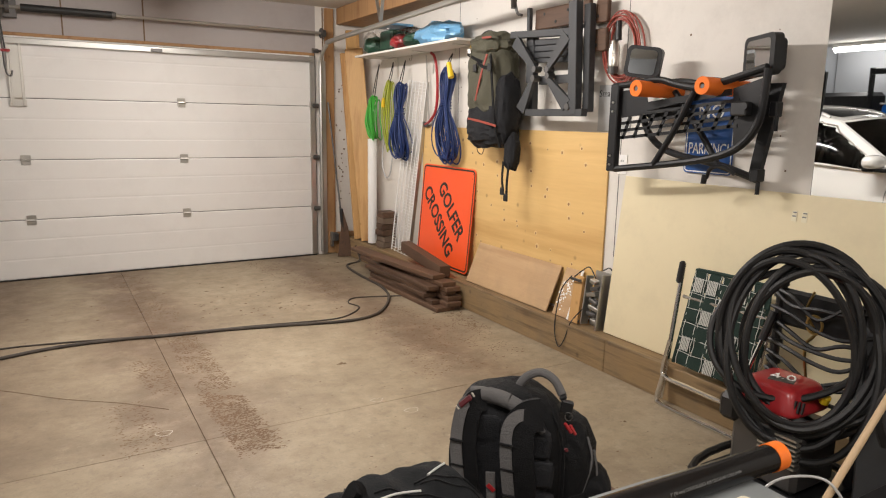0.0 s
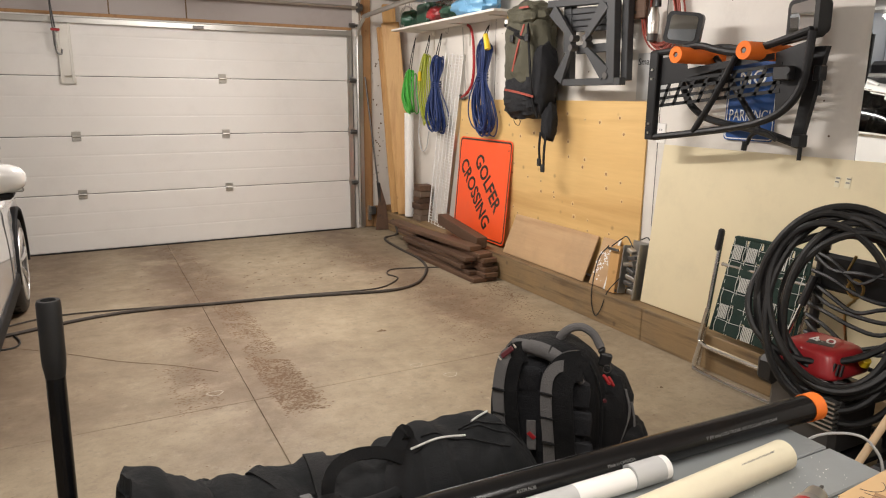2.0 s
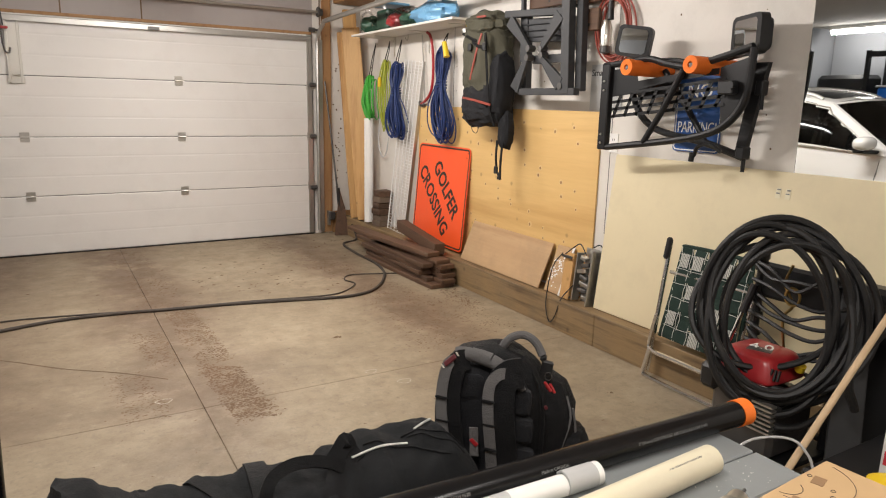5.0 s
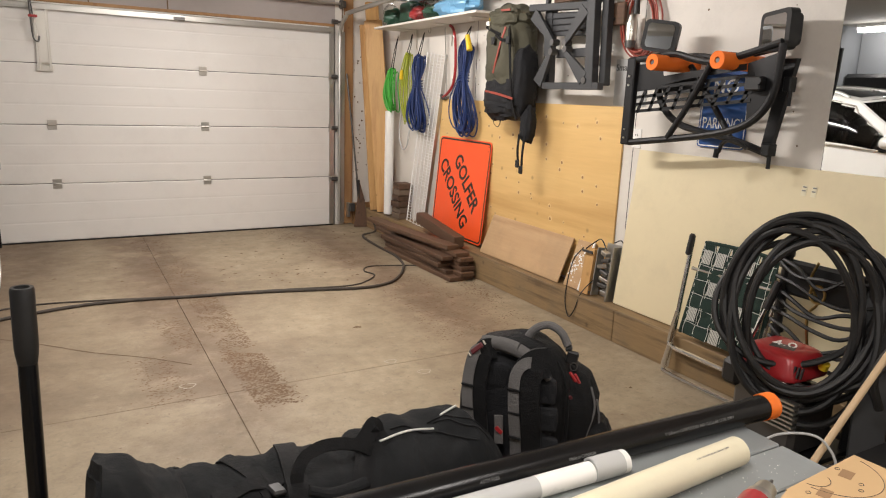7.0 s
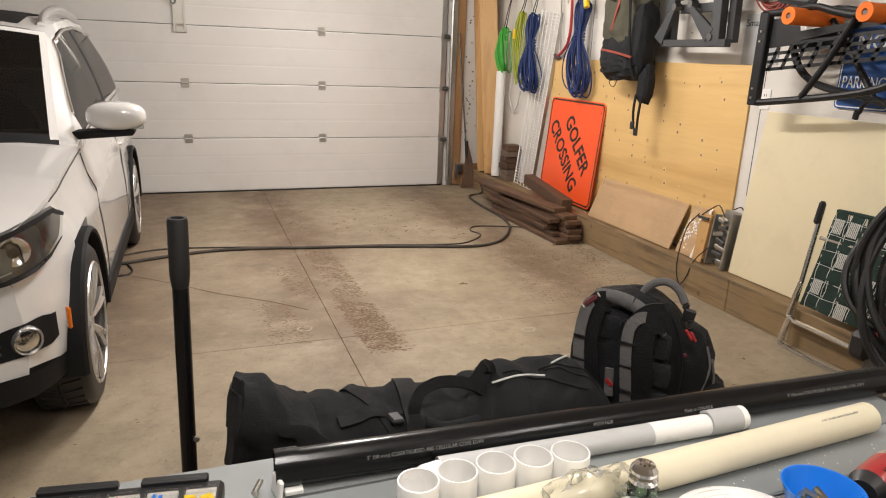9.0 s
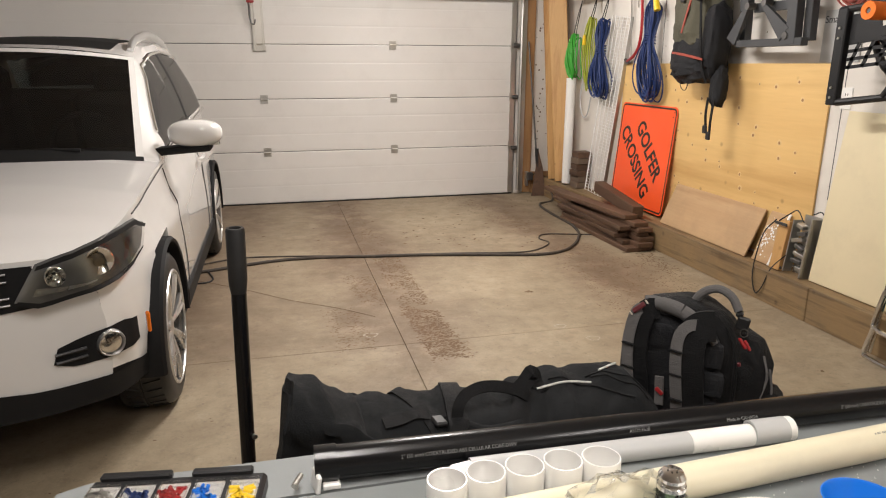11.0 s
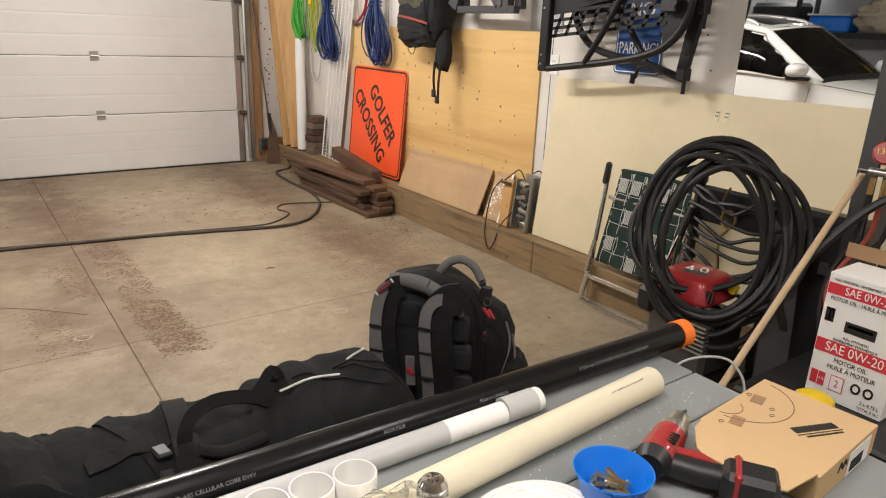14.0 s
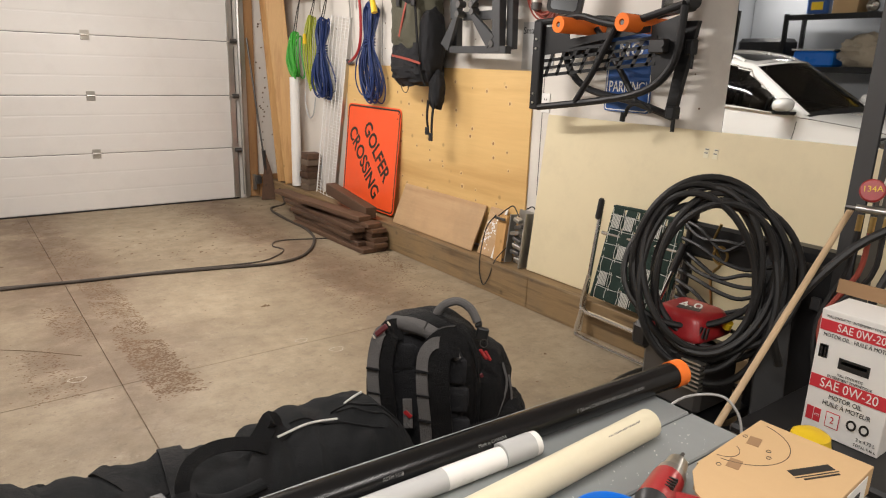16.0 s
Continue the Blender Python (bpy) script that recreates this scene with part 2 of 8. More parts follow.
def floor_material():
    m, nt, bs = nodes_of("concrete")
    big, mid, fine = noise_node(nt, 0.9, 6, 0.62), noise_node(nt, 5.0, 8, 0.7), noise_node(nt, 90, 4, 0.7)
    c = ramp(nt, big, [(0.30, (0.200, 0.154, 0.098)), (0.50, (0.325, 0.261, 0.172)), (0.70, (0.425, 0.350, 0.240))])
    c = mixc(nt, ramp(nt, mid, [(0.42, (0, 0, 0)), (0.80, (0.55, 0.55, 0.55))]), c, (0.15, 0.113, 0.078))
    c = mixc(nt, math_node(nt, "MULTIPLY", fine, 0.42), c, (0.150, 0.117, 0.082))
    c = mixc(nt, ramp(nt, noise_node(nt, 17, 8, 0.75), [(0.50, (0, 0, 0)), (0.72, (0.5, 0.5, 0.5))]), c, (0.13, 0.10, 0.07))
    c = mixc(nt, ramp(nt, noise_node(nt, 42, 5, 0.7), [(0.60, (0, 0, 0)), (0.70, (0.55, 0.55, 0.55))]), c, (0.105, 0.078, 0.055))
    c = mixc(nt, ramp(nt, noise_node(nt, 11, 9, 0.8), [(0.56, (0, 0, 0)), (0.70, (0.5, 0.5, 0.5))]), c, (0.42, 0.362, 0.270))
    # brown tyre tracks that run towards the door, and pale scuffs
    tc = nt.nodes.new("ShaderNodeTexCoord")
    sep = nt.nodes.new("ShaderNodeSeparateXYZ")
    link(nt, tc.outputs["Object"], sep.inputs[0])
    wob = math_node(nt, "MULTIPLY", math_node(nt, "SUBTRACT", noise_node(nt, 1.7, 4), 0.5), 0.7)
    for x0, wide, y0, y1, amount in ((-0.62, 0.34, 5.6, 8.6, 0.85), (-0.62, 0.32, 3.9, 5.9, 0.72), (1.0, 0.28, 4.0, 8.6, 0.75), (-1.8, 0.55, 4.2, 8.6, 0.72)):
        d = math_node(nt, "DIVIDE", math_node(nt, "ADD", math_node(nt, "SUBTRACT", sep.outputs[0], x0), wob), wide)
        band = math_node(nt, "EXPONENT", math_node(nt, "MULTIPLY", math_node(nt, "MULTIPLY", d, d), -1.0))
        y = nt.nodes.new("ShaderNodeMapRange")
        y.interpolation_type = "SMOOTHSTEP"
        y.inputs[1].default_value, y.inputs[2].default_value = y0 - 0.4, y0 + 0.5
        link(nt, sep.outputs[1], y.inputs[0])
        y2 = nt.nodes.new("ShaderNodeMapRange")
        y2.interpolation_type = "SMOOTHSTEP"
        y2.inputs[1].default_value, y2.inputs[2].default_value = y1 + 0.4, y1 - 0.4
        link(nt, sep.outputs[1], y2.inputs[0])
        k = math_node(nt, "MULTIPLY", math_node(nt, "MULTIPLY", band, y.outputs[0]), y2.outputs[0])
        k = math_node(nt, "MULTIPLY", math_node(nt, "MULTIPLY", k, amount), ramp(nt, noise_node(nt, 3.4, 8, 0.7), [(0.24, (0, 0, 0)), (0.52, (1, 1, 1))]))
        c = mixc(nt, k, c, (0.118, 0.074, 0.044))
    sc = ramp(nt, noise_node(nt, 2.6, 10, 0.8), [(0.63, (0, 0, 0)), (0.80, (0.5, 0.5, 0.5))])
    c = mixc(nt, sc, c, (0.44, 0.39, 0.31))
    link(nt, c, bs.inputs["Base Color"])
    r = ramp(nt, mid, [(0.3, (0.48, 0.48, 0.48)), (0.7, (0.78, 0.78, 0.78))])
    link(nt, r, bs.inputs["Roughness"])
    bump(nt, bs, fine, 0.40, 0.002)
    return m


def glassy(name, tint=(0.9, 0.95, 0.95), amount=1.0, rough=0.02):
    """Thin glass: clear with a gloss that grows at a slant."""
    m, nt, bs = nodes_of(name)
    tr = nt.nodes.new("ShaderNodeBsdfTransparent")
    tr.inputs[0].default_value = (*tint, 1)
    gl = nt.nodes.new("ShaderNodeBsdfGlossy")
    gl.inputs["Roughness"].default_value = rough
    fr = nt.nodes.new("ShaderNodeFresnel")
    fr.inputs[0].default_value = 1.5
    mx = nt.nodes.new("ShaderNodeMixShader")
    link(nt, math_node(nt, "MULTIPLY", fr.outputs[0], amount), mx.inputs[0])
    link(nt, tr.outputs[0], mx.inputs[1])
    link(nt, gl.outputs[0], mx.inputs[2])
    link(nt, mx.outputs[0], nt.nodes["Material Output"].inputs[0])
    return m


def glow(name, col, power):
    m, nt, bs = nodes_of(name)
    bs.inputs["Emission Color"].default_value = (*col, 1)
    bs.inputs["Emission Strength"].default_value = power
    return m


def fabric(name, col, rough=0.85, scale=420.0, vary=0.25):
    m, nt, bs = nodes_of(name)
    n1, n2 = noise_node(nt, 5, 5), noise_node(nt, scale, 2)
    c = mixc(nt, n1, scaled(col, 1 - vary), scaled(col, 1 + vary))
    c = mixc(nt, ramp(nt, noise_node(nt, 9, 8, 0.75), [(0.60, (0, 0, 0)), (0.88, (0.10, 0.10, 0.10))]), c, (0.20, 0.18, 0.15))
    link(nt, c, bs.inputs["Base Color"])
    bs.inputs["Roughness"].default_value = rough
    bs.inputs["Sheen Weight"].default_value = 0.02
    bs.inputs["Specular IOR Level"].default_value = 0.2
    add = math_node(nt, "ADD", math_node(nt, "MULTIPLY", n2, 0.25), noise_node(nt, 14, 5))
    bump(nt, bs, add, 0.75, 0.016)
    return m


M = dict(
    concrete=floor_material(),
    drywall=plain("white_wall_paint", (0.70, 0.665, 0.61), 0.65, vary=0.05, fine=35, big=1.4, bmp=0.12, dirt=0.16),
    header=plain("header_paint", (0.36, 0.325, 0.31), 0.6, vary=0.06, fine=30, big=1.2, dirt=0.2),
    greywall=plain("grey_wall_paint", (0.30, 0.31, 0.33), 0.7, vary=0.06, big=1.0),
    ceiling=plain("ceiling_paint", (0.62, 0.58, 0.53), 0.8, vary=0.05, big=1.0),
    cream=plain("cream_board", (0.72, 0.63, 0.42), 0.5, vary=0.05, fine=25, big=1.2, bmp=0.05, dirt=0.12),
    doorwhite=plain("door_enamel", (0.705, 0.69, 0.66), 0.42, vary=0.04, fine=120, big=0.9, bmp=0.10, dirt=0.10),
    plywood=woody("plywood", (0.73, 0.49, 0.20), (0.57, 0.335, 0.12), 1, 0.5, 4.5),
    pine=woody("pine", (0.60, 0.36, 0.14), (0.36, 0.17, 0.052), 2, 0.55, 9.0),
    oldwood=woody("old_board", (0.52, 0.345, 0.185), (0.38, 0.22, 0.105), 1, 0.6, 6.0, knots=False, dirt=0.25),
    jamb=woody("jamb_wood", (0.36, 0.20, 0.085), (0.23, 0.11, 0.045), 2, 0.65, 14.0),
    treated=woody("treated_plank", (0.285, 0.190, 0.092), (0.095, 0.057, 0.027), 1, 0.6, 24.0, dirt=0.5),
    deck=woody("stained_plank", (0.135, 0.072, 0.040), (0.062, 0.033, 0.020), 1, 0.6, 16.0, knots=False, rnd=0.45),
    sawn=woody("sawn_end", (0.34, 0.22, 0.11), (0.22, 0.13, 0.06), 1, 0.75, 20.0, knots=False),
    brick=plain("brown_block", (0.17, 0.12, 0.085), 0.85, vary=0.25, fine=80, bmp=0.4),
    galv=plain("galvanised_steel", (0.50, 0.49, 0.46), 0.36, 0.9, vary=0.12, fine=30, big=8),
    darksteel=plain("dark_steel", (0.13, 0.125, 0.12), 0.45, 0.7, vary=0.15),
    zinc=plain("zinc", (0.62, 0.60, 0.55), 0.3, 1.0, vary=0.1),
    chrome=plain("chrome", (0.80, 0.79, 0.77), 0.14, 1.0, vary=0.04, bmp=0.0),
    blackpaint=plain("black_powder_coat", (0.0105, 0.0108, 0.0118), 0.45, spec=0.35, vary=0.2, fine=150, bmp=0.2),
    blackplastic=plain("black_plastic", (0.013, 0.013, 0.0138), 0.45, vary=0.2, bmp=0.1),
    greyplastic=plain("grey_plastic_bench", (0.043, 0.0445, 0.047), 0.55, vary=0.15, fine=90, bmp=0.15),
    rubber=plain("black_rubber", (0.0105, 0.0105, 0.0108), 0.5, vary=0.25, fine=80, bmp=0.15, dirt=0.07),
    abs=plain("black_abs_pipe", (0.0065, 0.0066, 0.0072), 0.22, spec=0.30, vary=0.2, fine=40, bmp=0.02, dirt=0.02),
    pvccream=plain("cream_pvc", (0.74, 0.68, 0.50), 0.33, vary=0.05, fine=20, big=5, bmp=0.03, dirt=0.08),
    pvcgrey=plain("grey_pvc", (0.47, 0.475, 0.47), 0.36, vary=0.06, bmp=0.03),
    pvcwhite=plain("white_pvc", (0.82, 0.81, 0.78), 0.28, vary=0.03, bmp=0.02),
    tabletop=plain("grey_table_paint", (0.245, 0.262, 0.262), 0.50, vary=0.10, fine=45, big=3.5, bmp=0.15, dirt=0.10),
    paper=plain("white_card", (0.80, 0.79, 0.76), 0.55, vary=0.03, bmp=0.05),
    card=plain("brown_cardboard", (0.55, 0.37, 0.19), 0.75, vary=0.06, fine=70, big=3, bmp=0.12),
    cardin=plain("cardboard_inside", (0.30, 0.18, 0.09), 0.8, vary=0.08),
    ink=plain("black_ink", (0.018, 0.017, 0.016), 0.5, vary=0.1, bmp=0),
    redink=plain("red_ink", (0.60, 0.035, 0.05), 0.5, vary=0.05, bmp=0),
    whiteink=plain("white_ink", (0.82, 0.81, 0.78), 0.5, vary=0.03, bmp=0),
    greyink=plain("faded_ink", (0.20, 0.20, 0.195), 0.5, vary=0.1, bmp=0),
    orange=plain("orange_sign_sheet", (0.92, 0.105, 0.022), 0.42, vary=0.06, fine=140, big=6, bmp=0.06, dirt=0.06),
    foam=plain("orange_foam", (0.90, 0.19, 0.015), 0.75, vary=0.06, fine=220, bmp=0.35),
    orangecap=plain("orange_cap", (0.93, 0.20, 0.02), 0.4, vary=0.04),
    bluesign=plain("blue_sign_paint", (0.018, 0.085, 0.30), 0.4, vary=0.1, dirt=0.1),
    bluecord=plain("blue_cord", (0.010, 0.031, 0.135), 0.5, vary=0.2, bmp=0.1),
    greencord=plain("green_cord", (0.06, 0.40, 0.045), 0.45, vary=0.15),
    limecord=plain("lime_cord", (0.36, 0.40, 0.035), 0.45, vary=0.15),
    redcord=plain("dull_red_cord", (0.30, 0.055, 0.035), 0.5, vary=0.15),
    yellow=plain("yellow_plastic", (0.80, 0.55, 0.02), 0.4, vary=0.06),
    redpaint=plain("red_enamel", (0.34, 0.018, 0.022), 0.32, vary=0.12, fine=40, coat=0.3, dirt=0.15),
    bowlblue=plain("blue_plastic", (0.005, 0.16, 0.66), 0.3, vary=0.05),
    duffel=fabric("black_canvas", (0.0088, 0.0096, 0.0104), vary=0.35),
    nylon=fabric("black_nylon", (0.0055, 0.0056, 0.0062), 0.65),
    greyweb=fabric("grey_padding", (0.125, 0.12, 0.118), 0.8, vary=0.15),
    olive=fabric("olive_nylon", (0.088, 0.083, 0.058), 0.65, vary=0.2),
    charcoal=fabric("charcoal_nylon", (0.015, 0.0155, 0.0175), 0.7, vary=0.2),
    webdark=fabric("dark_green_webbing", (0.022, 0.042, 0.034), 0.75, vary=0.15),
    webwhite=fabric("white_webbing", (0.62, 0.62, 0.58), 0.7, vary=0.08),
    beigecloth=fabric("beige_blanket", (0.42, 0.36, 0.28), 0.9),
    paint=plain("white_car_paint", (0.66, 0.65, 0.63), 0.22, vary=0.012, bmp=0.0, coat=1.0),
    trim=plain("black_car_trim", (0.010, 0.010, 0.0105), 0.62, vary=0.1, fine=250, spec=0.18),
    cabin=plain("dark_cabin", (0.018, 0.018, 0.019), 0.8, vary=0.15),
    carglass=glassy("car_glass", (0.26, 0.29, 0.29)),
    sideglass=glassy("tinted_side_glass", (0.045, 0.05, 0.052), 0.75),
    clear=glassy("clear_glass", (0.93, 0.95, 0.94)),
    greenglass=glassy("green_glass", (0.62, 0.80, 0.70)),
    bagfilm=glassy("clear_bag", (0.965, 0.965, 0.96), 0.55, 0.12),
    bluefilm=plain("blue_plastic_bag", (0.18, 0.42, 0.66), 0.3, vary=0.2),
    greenleaf=plain("dark_green_plastic", (0.025, 0.085, 0.05), 0.4, vary=0.3),
    amber=plain("amber_lens", (0.70, 0.16, 0.01), 0.25, vary=0.03),
    alloy=plain("alloy_wheel", (0.62, 0.62, 0.61), 0.3, 0.85, vary=0.05),
    brass=plain("brass", (0.62, 0.43, 0.17), 0.3, 1.0, vary=0.1),
    leaf=plain("dead_leaf", (0.16, 0.105, 0.058), 0.9, vary=0.35),
    mud=plain("dry_mud", (0.165, 0.104, 0.060), 0.95, vary=0.35),
    knotwood=plain("knot_wood", (0.72, 0.50, 0.23), 0.5, vary=0.2, fine=90),
    lampgrey=plain("headlight_housing", (0.27, 0.268, 0.265), 0.25, 0.5, vary=0.1),
    chalk=plain("worn_chalk", (0.46, 0.42, 0.35), 0.8, vary=0.2),
    dusty=plain("dusty_hose", (0.048, 0.038, 0.030), 0.75, vary=0.3, fine=40, dirt=0.4),
    redpatch=plain("dark_red_patch", (0.10, 0.012, 0.016), 0.6, vary=0.15),
    tan=plain("tan_handle", (0.55, 0.40, 0.24), 0.5, vary=0.12, stretch=(1, 1, 0.2)),
    lamp=glow("tube_glow", (1.0, 0.93, 0.84), 6.0),
)
mm, nt_, bs_ = nodes_of("mirror_silver")
bs_.inputs["Base Color"].default_value = (0.83, 0.855, 0.845, 1)
bs_.inputs["Metallic"].default_value, bs_.inputs["Roughness"].default_value = 1.0, 0.012
M["mirror"] = mm

# ---- the shell ----
def wall(name, x0, x1, y0, y1, z0, z1, mat, label):
    return solo(name, Geo().box(((x0 + x1) / 2, (y0 + y1) / 2, (z0 + z1) / 2), (x1 - x0, y1 - y0, z1 - z0)), M[mat], label, "wall", kind="structure")


wall("wall_east", W, W + 0.15, -2.0, DY, 0, ZC, "drywall", "white painted wall board with scuffs and nail holes")
wall("wall_west", -7.15, -7.0, -2.0, DY, 0, ZC, "greywall", "grey painted garage wall")
wall("wall_south", -7.15, W + 0.15, -2.15, -2.0, 0, ZC, "drywall", "white painted garage wall")
wall("wall_north_lintel", -3.98, 1.36, DY + 0.02, DY + 0.17, 2.13, ZC, "header", "painted panels above the garage door")
wall("wall_north_pier", 1.36, W + 0.15, DY + 0.02, DY + 0.17, 0, ZC, "drywall", "narrow scuffed white wall beside the garage door")
wall("wall_north_west", -7.15, -3.98, DY + 0.02, DY + 0.17, 0, ZC, "greywall", "grey wall beyond the garage door")
solo("ceiling", Geo().box((-2.55, 3.15, ZC + 0.06), (9.3, 10.6, 0.12)), M["ceiling"], "off-white painted garage ceiling", "ceiling", kind="structure")

floor = thing("floor", (0, 0, 0), "stained concrete garage floor with saw-cut joints", "floor", kind="structure")
part("base", Geo().box((-2.55, 3.15, -0.14), (9.4, 10.8, 0.24)), M["mud"], floor)
JX, JY, GAP = -0.633, 4.39, 0.0013
for x0, x1 in ((-7.0, -4.2), (-4.2, JX), (JX, W + 0.02)):
    for y0, y1 in ((-2.0, 0.6), (0.6, JY), (JY, DY + 0.3)):
        part("slab", Geo().box(((x0 + x1) / 2, (y0 + y1) / 2, -0.011), (x1 - x0 - GAP, y1 - y0 - GAP, 0.022), bev=0.003), M["concrete"], floor)
crack = [(-2.1, 6.02, 0), (-1.5, 5.52, 0), (-1.2, 5.22, 0), (-0.95, 5.02, 0), (-0.72, 4.82, 0)]
part("crack", Geo().ribbon([(x + 0.015 * math.sin(9 * y), y, 0.0015) for x, y, z in crack], 0.0035, 0.001), M["mud"], floor)
for cx, cy, r in ((0.365, 4.23, 0.036), (-0.79, 4.55, 0.036), (0.26, 4.43, 0.032)):
    g = Geo().tube([(cx + r * (1 + 0.2 * math.sin(3 * a)) * math.cos(a), cy + r * 0.75 * math.sin(a), 0.001) for a in np.linspace(0, 2 * math.pi, 14)[:-1]], 0.0019, 4, True, 2, 0.2)
    part("chalk_ring", g, M["chalk"], floor, "pale worn ring mark")

# footing ledge along the long wall, with its plank face
led = thing("wall_footing", (1.77, 3, 0), "low footing ledge faced with stained treated planks", "ledge", kind="structure")
part("ledge", Geo().box((1.79, 3.15, 0.093), (0.22, 10.28, 0.186), bev=0.006), M["treated"], led)
for y0, y1 in ((-2.0, 1.55), (1.553, 4.165), (4.168, 6.60), (6.603, DY)):
    part("plank", Geo().box((1.660, (y0 + y1) / 2, 0.100), (0.040, y1 - y0, 0.200), bev=0.004), M["treated"], led)

soffit = solo("soffit_beam", Geo().box((1.74, 3.15, 2.535), (0.31, 10.28, 0.165), bev=0.004), M["jamb"], "brown wooden beam under the ceiling along the wall", "beam", kind="structure")

# wall board seams and screw heads
seams = thing("wall_trim", (W, 4, 1), "thin board seams on the white wall", "trim", kind="structure")
for y in (6.32, 4.40, 3.17):
    part("seam", Geo().box((W - 0.0005, y, 1.55), (0.002, 0.004, 1.8)), M["greyplastic"], seams)
rs = random.Random(3)
for k in range(46):
    part("nail_hole", Geo().lathe((W - 0.0015, rs.uniform(3.2, 8.1), rs.uniform(1.2, 2.4)), [(0.0, 0.0), (rs.uniform(0.003, 0.007), 0.0), (0.003, 0.001)], 7, (-1, 0, 0)), M["mud"], seams)
for k in range(40):
    part("scuff", Geo().lathe((rs.uniform(1.58, 1.80), DY + 0.018, rs.uniform(0.5, 2.1)), [(0.0, 0.0), (rs.uniform(0.004, 0.012), 0.0), (0.003, 0.001)], 6, (0, -1, 0)), M["mud"], seams)

# ---- garage door ----
gd = thing("garage_door", (-1.31, DY, 0), "white ribbed sectional garage door, closed, with steel hinges", "garage door")
SEC = 0.531
for i in range(4):
    z0 = 0.012 + i * SEC
    outline = []
    for k in range(3):
        a, b = SEC * k / 3, SEC * (k + 1) / 3 - (0.002 if k == 2 else 0)
        outline += [(0.000, a + 0.010), (0.000, b - 0.010)]
        if k < 2:
            outline += [(0.0009, b - 0.005), (0.0009, b + 0.005)]
    outline = [(0.003, 0.002)] + outline + [(0.003, SEC - 0.003)]
    g = Geo()
    vs = []
    for x in (-3.96, 1.335):
        vs += [(x, DY + d, z0 + h) for d, h in outline]
    n = len(outline)
    g.add(vs, [(k, k + 1, n + k + 1, n + k) for k in range(n - 1)])
    g.box((-1.3125, DY + 0.024, z0 + SEC / 2 - 0.002), (5.295, 0.030, SEC - 0.008))
    sec = part("section", g, M["doorwhite"], gd, sharp=2)
    if i < 3:
        for x in (-2.63, -1.315, 0.0, 1.315):
            h = Geo().box((x, DY - 0.004, z0 + SEC + 0.020), (0.075, 0.005, 0.042), bev=0.002).box((x, DY - 0.004, z0 + SEC - 0.026), (0.075, 0.005, 0.038), bev=0.002)
            h.cyl((x - 0.034, DY - 0.012, z0 + SEC - 0.003), (x + 0.034, DY - 0.012, z0 + SEC - 0.003), 0.008, n=8)
            for dx in (-0.022, 0.022):
                h.cyl((x + dx, DY - 0.011, z0 + SEC + 0.022), (x + dx, DY - 0.004, z0 + SEC + 0.022), 0.006, n=6)
                h.cyl((x + dx, DY - 0.011, z0 + SEC - 0.028), (x + dx, DY - 0.004, z0 + SEC - 0.028), 0.006, n=6)
            part("hinge", h, M["galv"] if i < 2 else M["zinc"], sec)
part("bottom_seal", Geo().box((-1.31, DY + 0.015, 0.007), (5.29, 0.045, 0.014), bev=0.004), M["rubber"], gd)
part("end_stile", Geo().box((1.312, DY - 0.006, 1.07), (0.055, 0.012, 2.10), bev=0.002), M["galv"], gd)
part("top_strut", Geo().box((-1.31, DY - 0.016, 2.085), (5.29, 0.030, 0.042), bev=0.006).box((-1.31, DY - 0.032, 2.062), (5.29, 0.006, 0.012)), M["galv"], gd, "galvanised stiffener bar")
g = Geo().box((-0.20, DY - 0.036, 2.07), (0.10, 0.012, 0.03), bev=0.003)
part("bracket", g, M["darksteel"], gd)
arm = part("arm_bracket", Geo().box((-1.375, DY - 0.012, 1.80), (0.022, 0.022, 0.52), bev=0.003).box((-1.285, DY - 0.012, 1.80), (0.022, 0.022, 0.52), bev=0.003).box((-1.33, DY - 0.010, 1.56), (0.13, 0.012, 0.055), bev=0.003).box((-1.33, DY - 0.006, 1.80), (0.10, 0.006, 0.48)), M["zinc"], gd, "zinc opener arm bracket")
part("release_rod", Geo().cyl((-1.40, DY - 0.05, 1.86), (-1.41, DY - 0.10, 2.42), 0.009, n=8).tube([(-1.40, DY - 0.05, 1.86), (-1.39, DY - 0.05, 1.80), (-1.36, DY - 0.04, 1.79), (-1.35, DY - 0.03, 1.83)], 0.008, 6), M["darksteel"], arm)

tr = thing("door_track", (1.40, DY, 0), "galvanised garage door track curving to the ceiling", "door track")
path = [(1.385, DY - 0.05, 0.05), (1.385, DY - 0.05, 1.2), (1.385, DY - 0.05, 1.95), (1.385, DY - 0.10, 2.12), (1.385, DY - 0.25, 2.22), (1.385, DY - 0.42, 2.245), (1.385, 6.2, 2.29), (1.385, 4.6, 2.34)]
part("rail", Geo().tube(path, 0.024, 8, False, 5, 0.8), M["galv"], tr)
part("flag_plate", Geo().box((1.425, DY - 0.03, 1.05), (0.05, 0.006, 2.05)), M["galv"], tr)
for z in (0.25, 0.80, 1.34, 1.90):
    part("roller_bracket", Geo().box((1.34, DY - 0.030, z + 0.27), (0.07, 0.02, 0.045), bev=0.004).cyl((1.30, DY - 0.045, z + 0.27), (1.40, DY - 0.045, z + 0.27), 0.012, n=8), M["darksteel"], tr)
part("hanger", Geo().box((1.39, 6.75, 2.45), (0.03, 0.005, 0.33), (12, 0, 0)).box((1.39, 6.85, 2.45), (0.03, 0.005, 0.33), (-22, 0, 0)), M["galv"], tr)
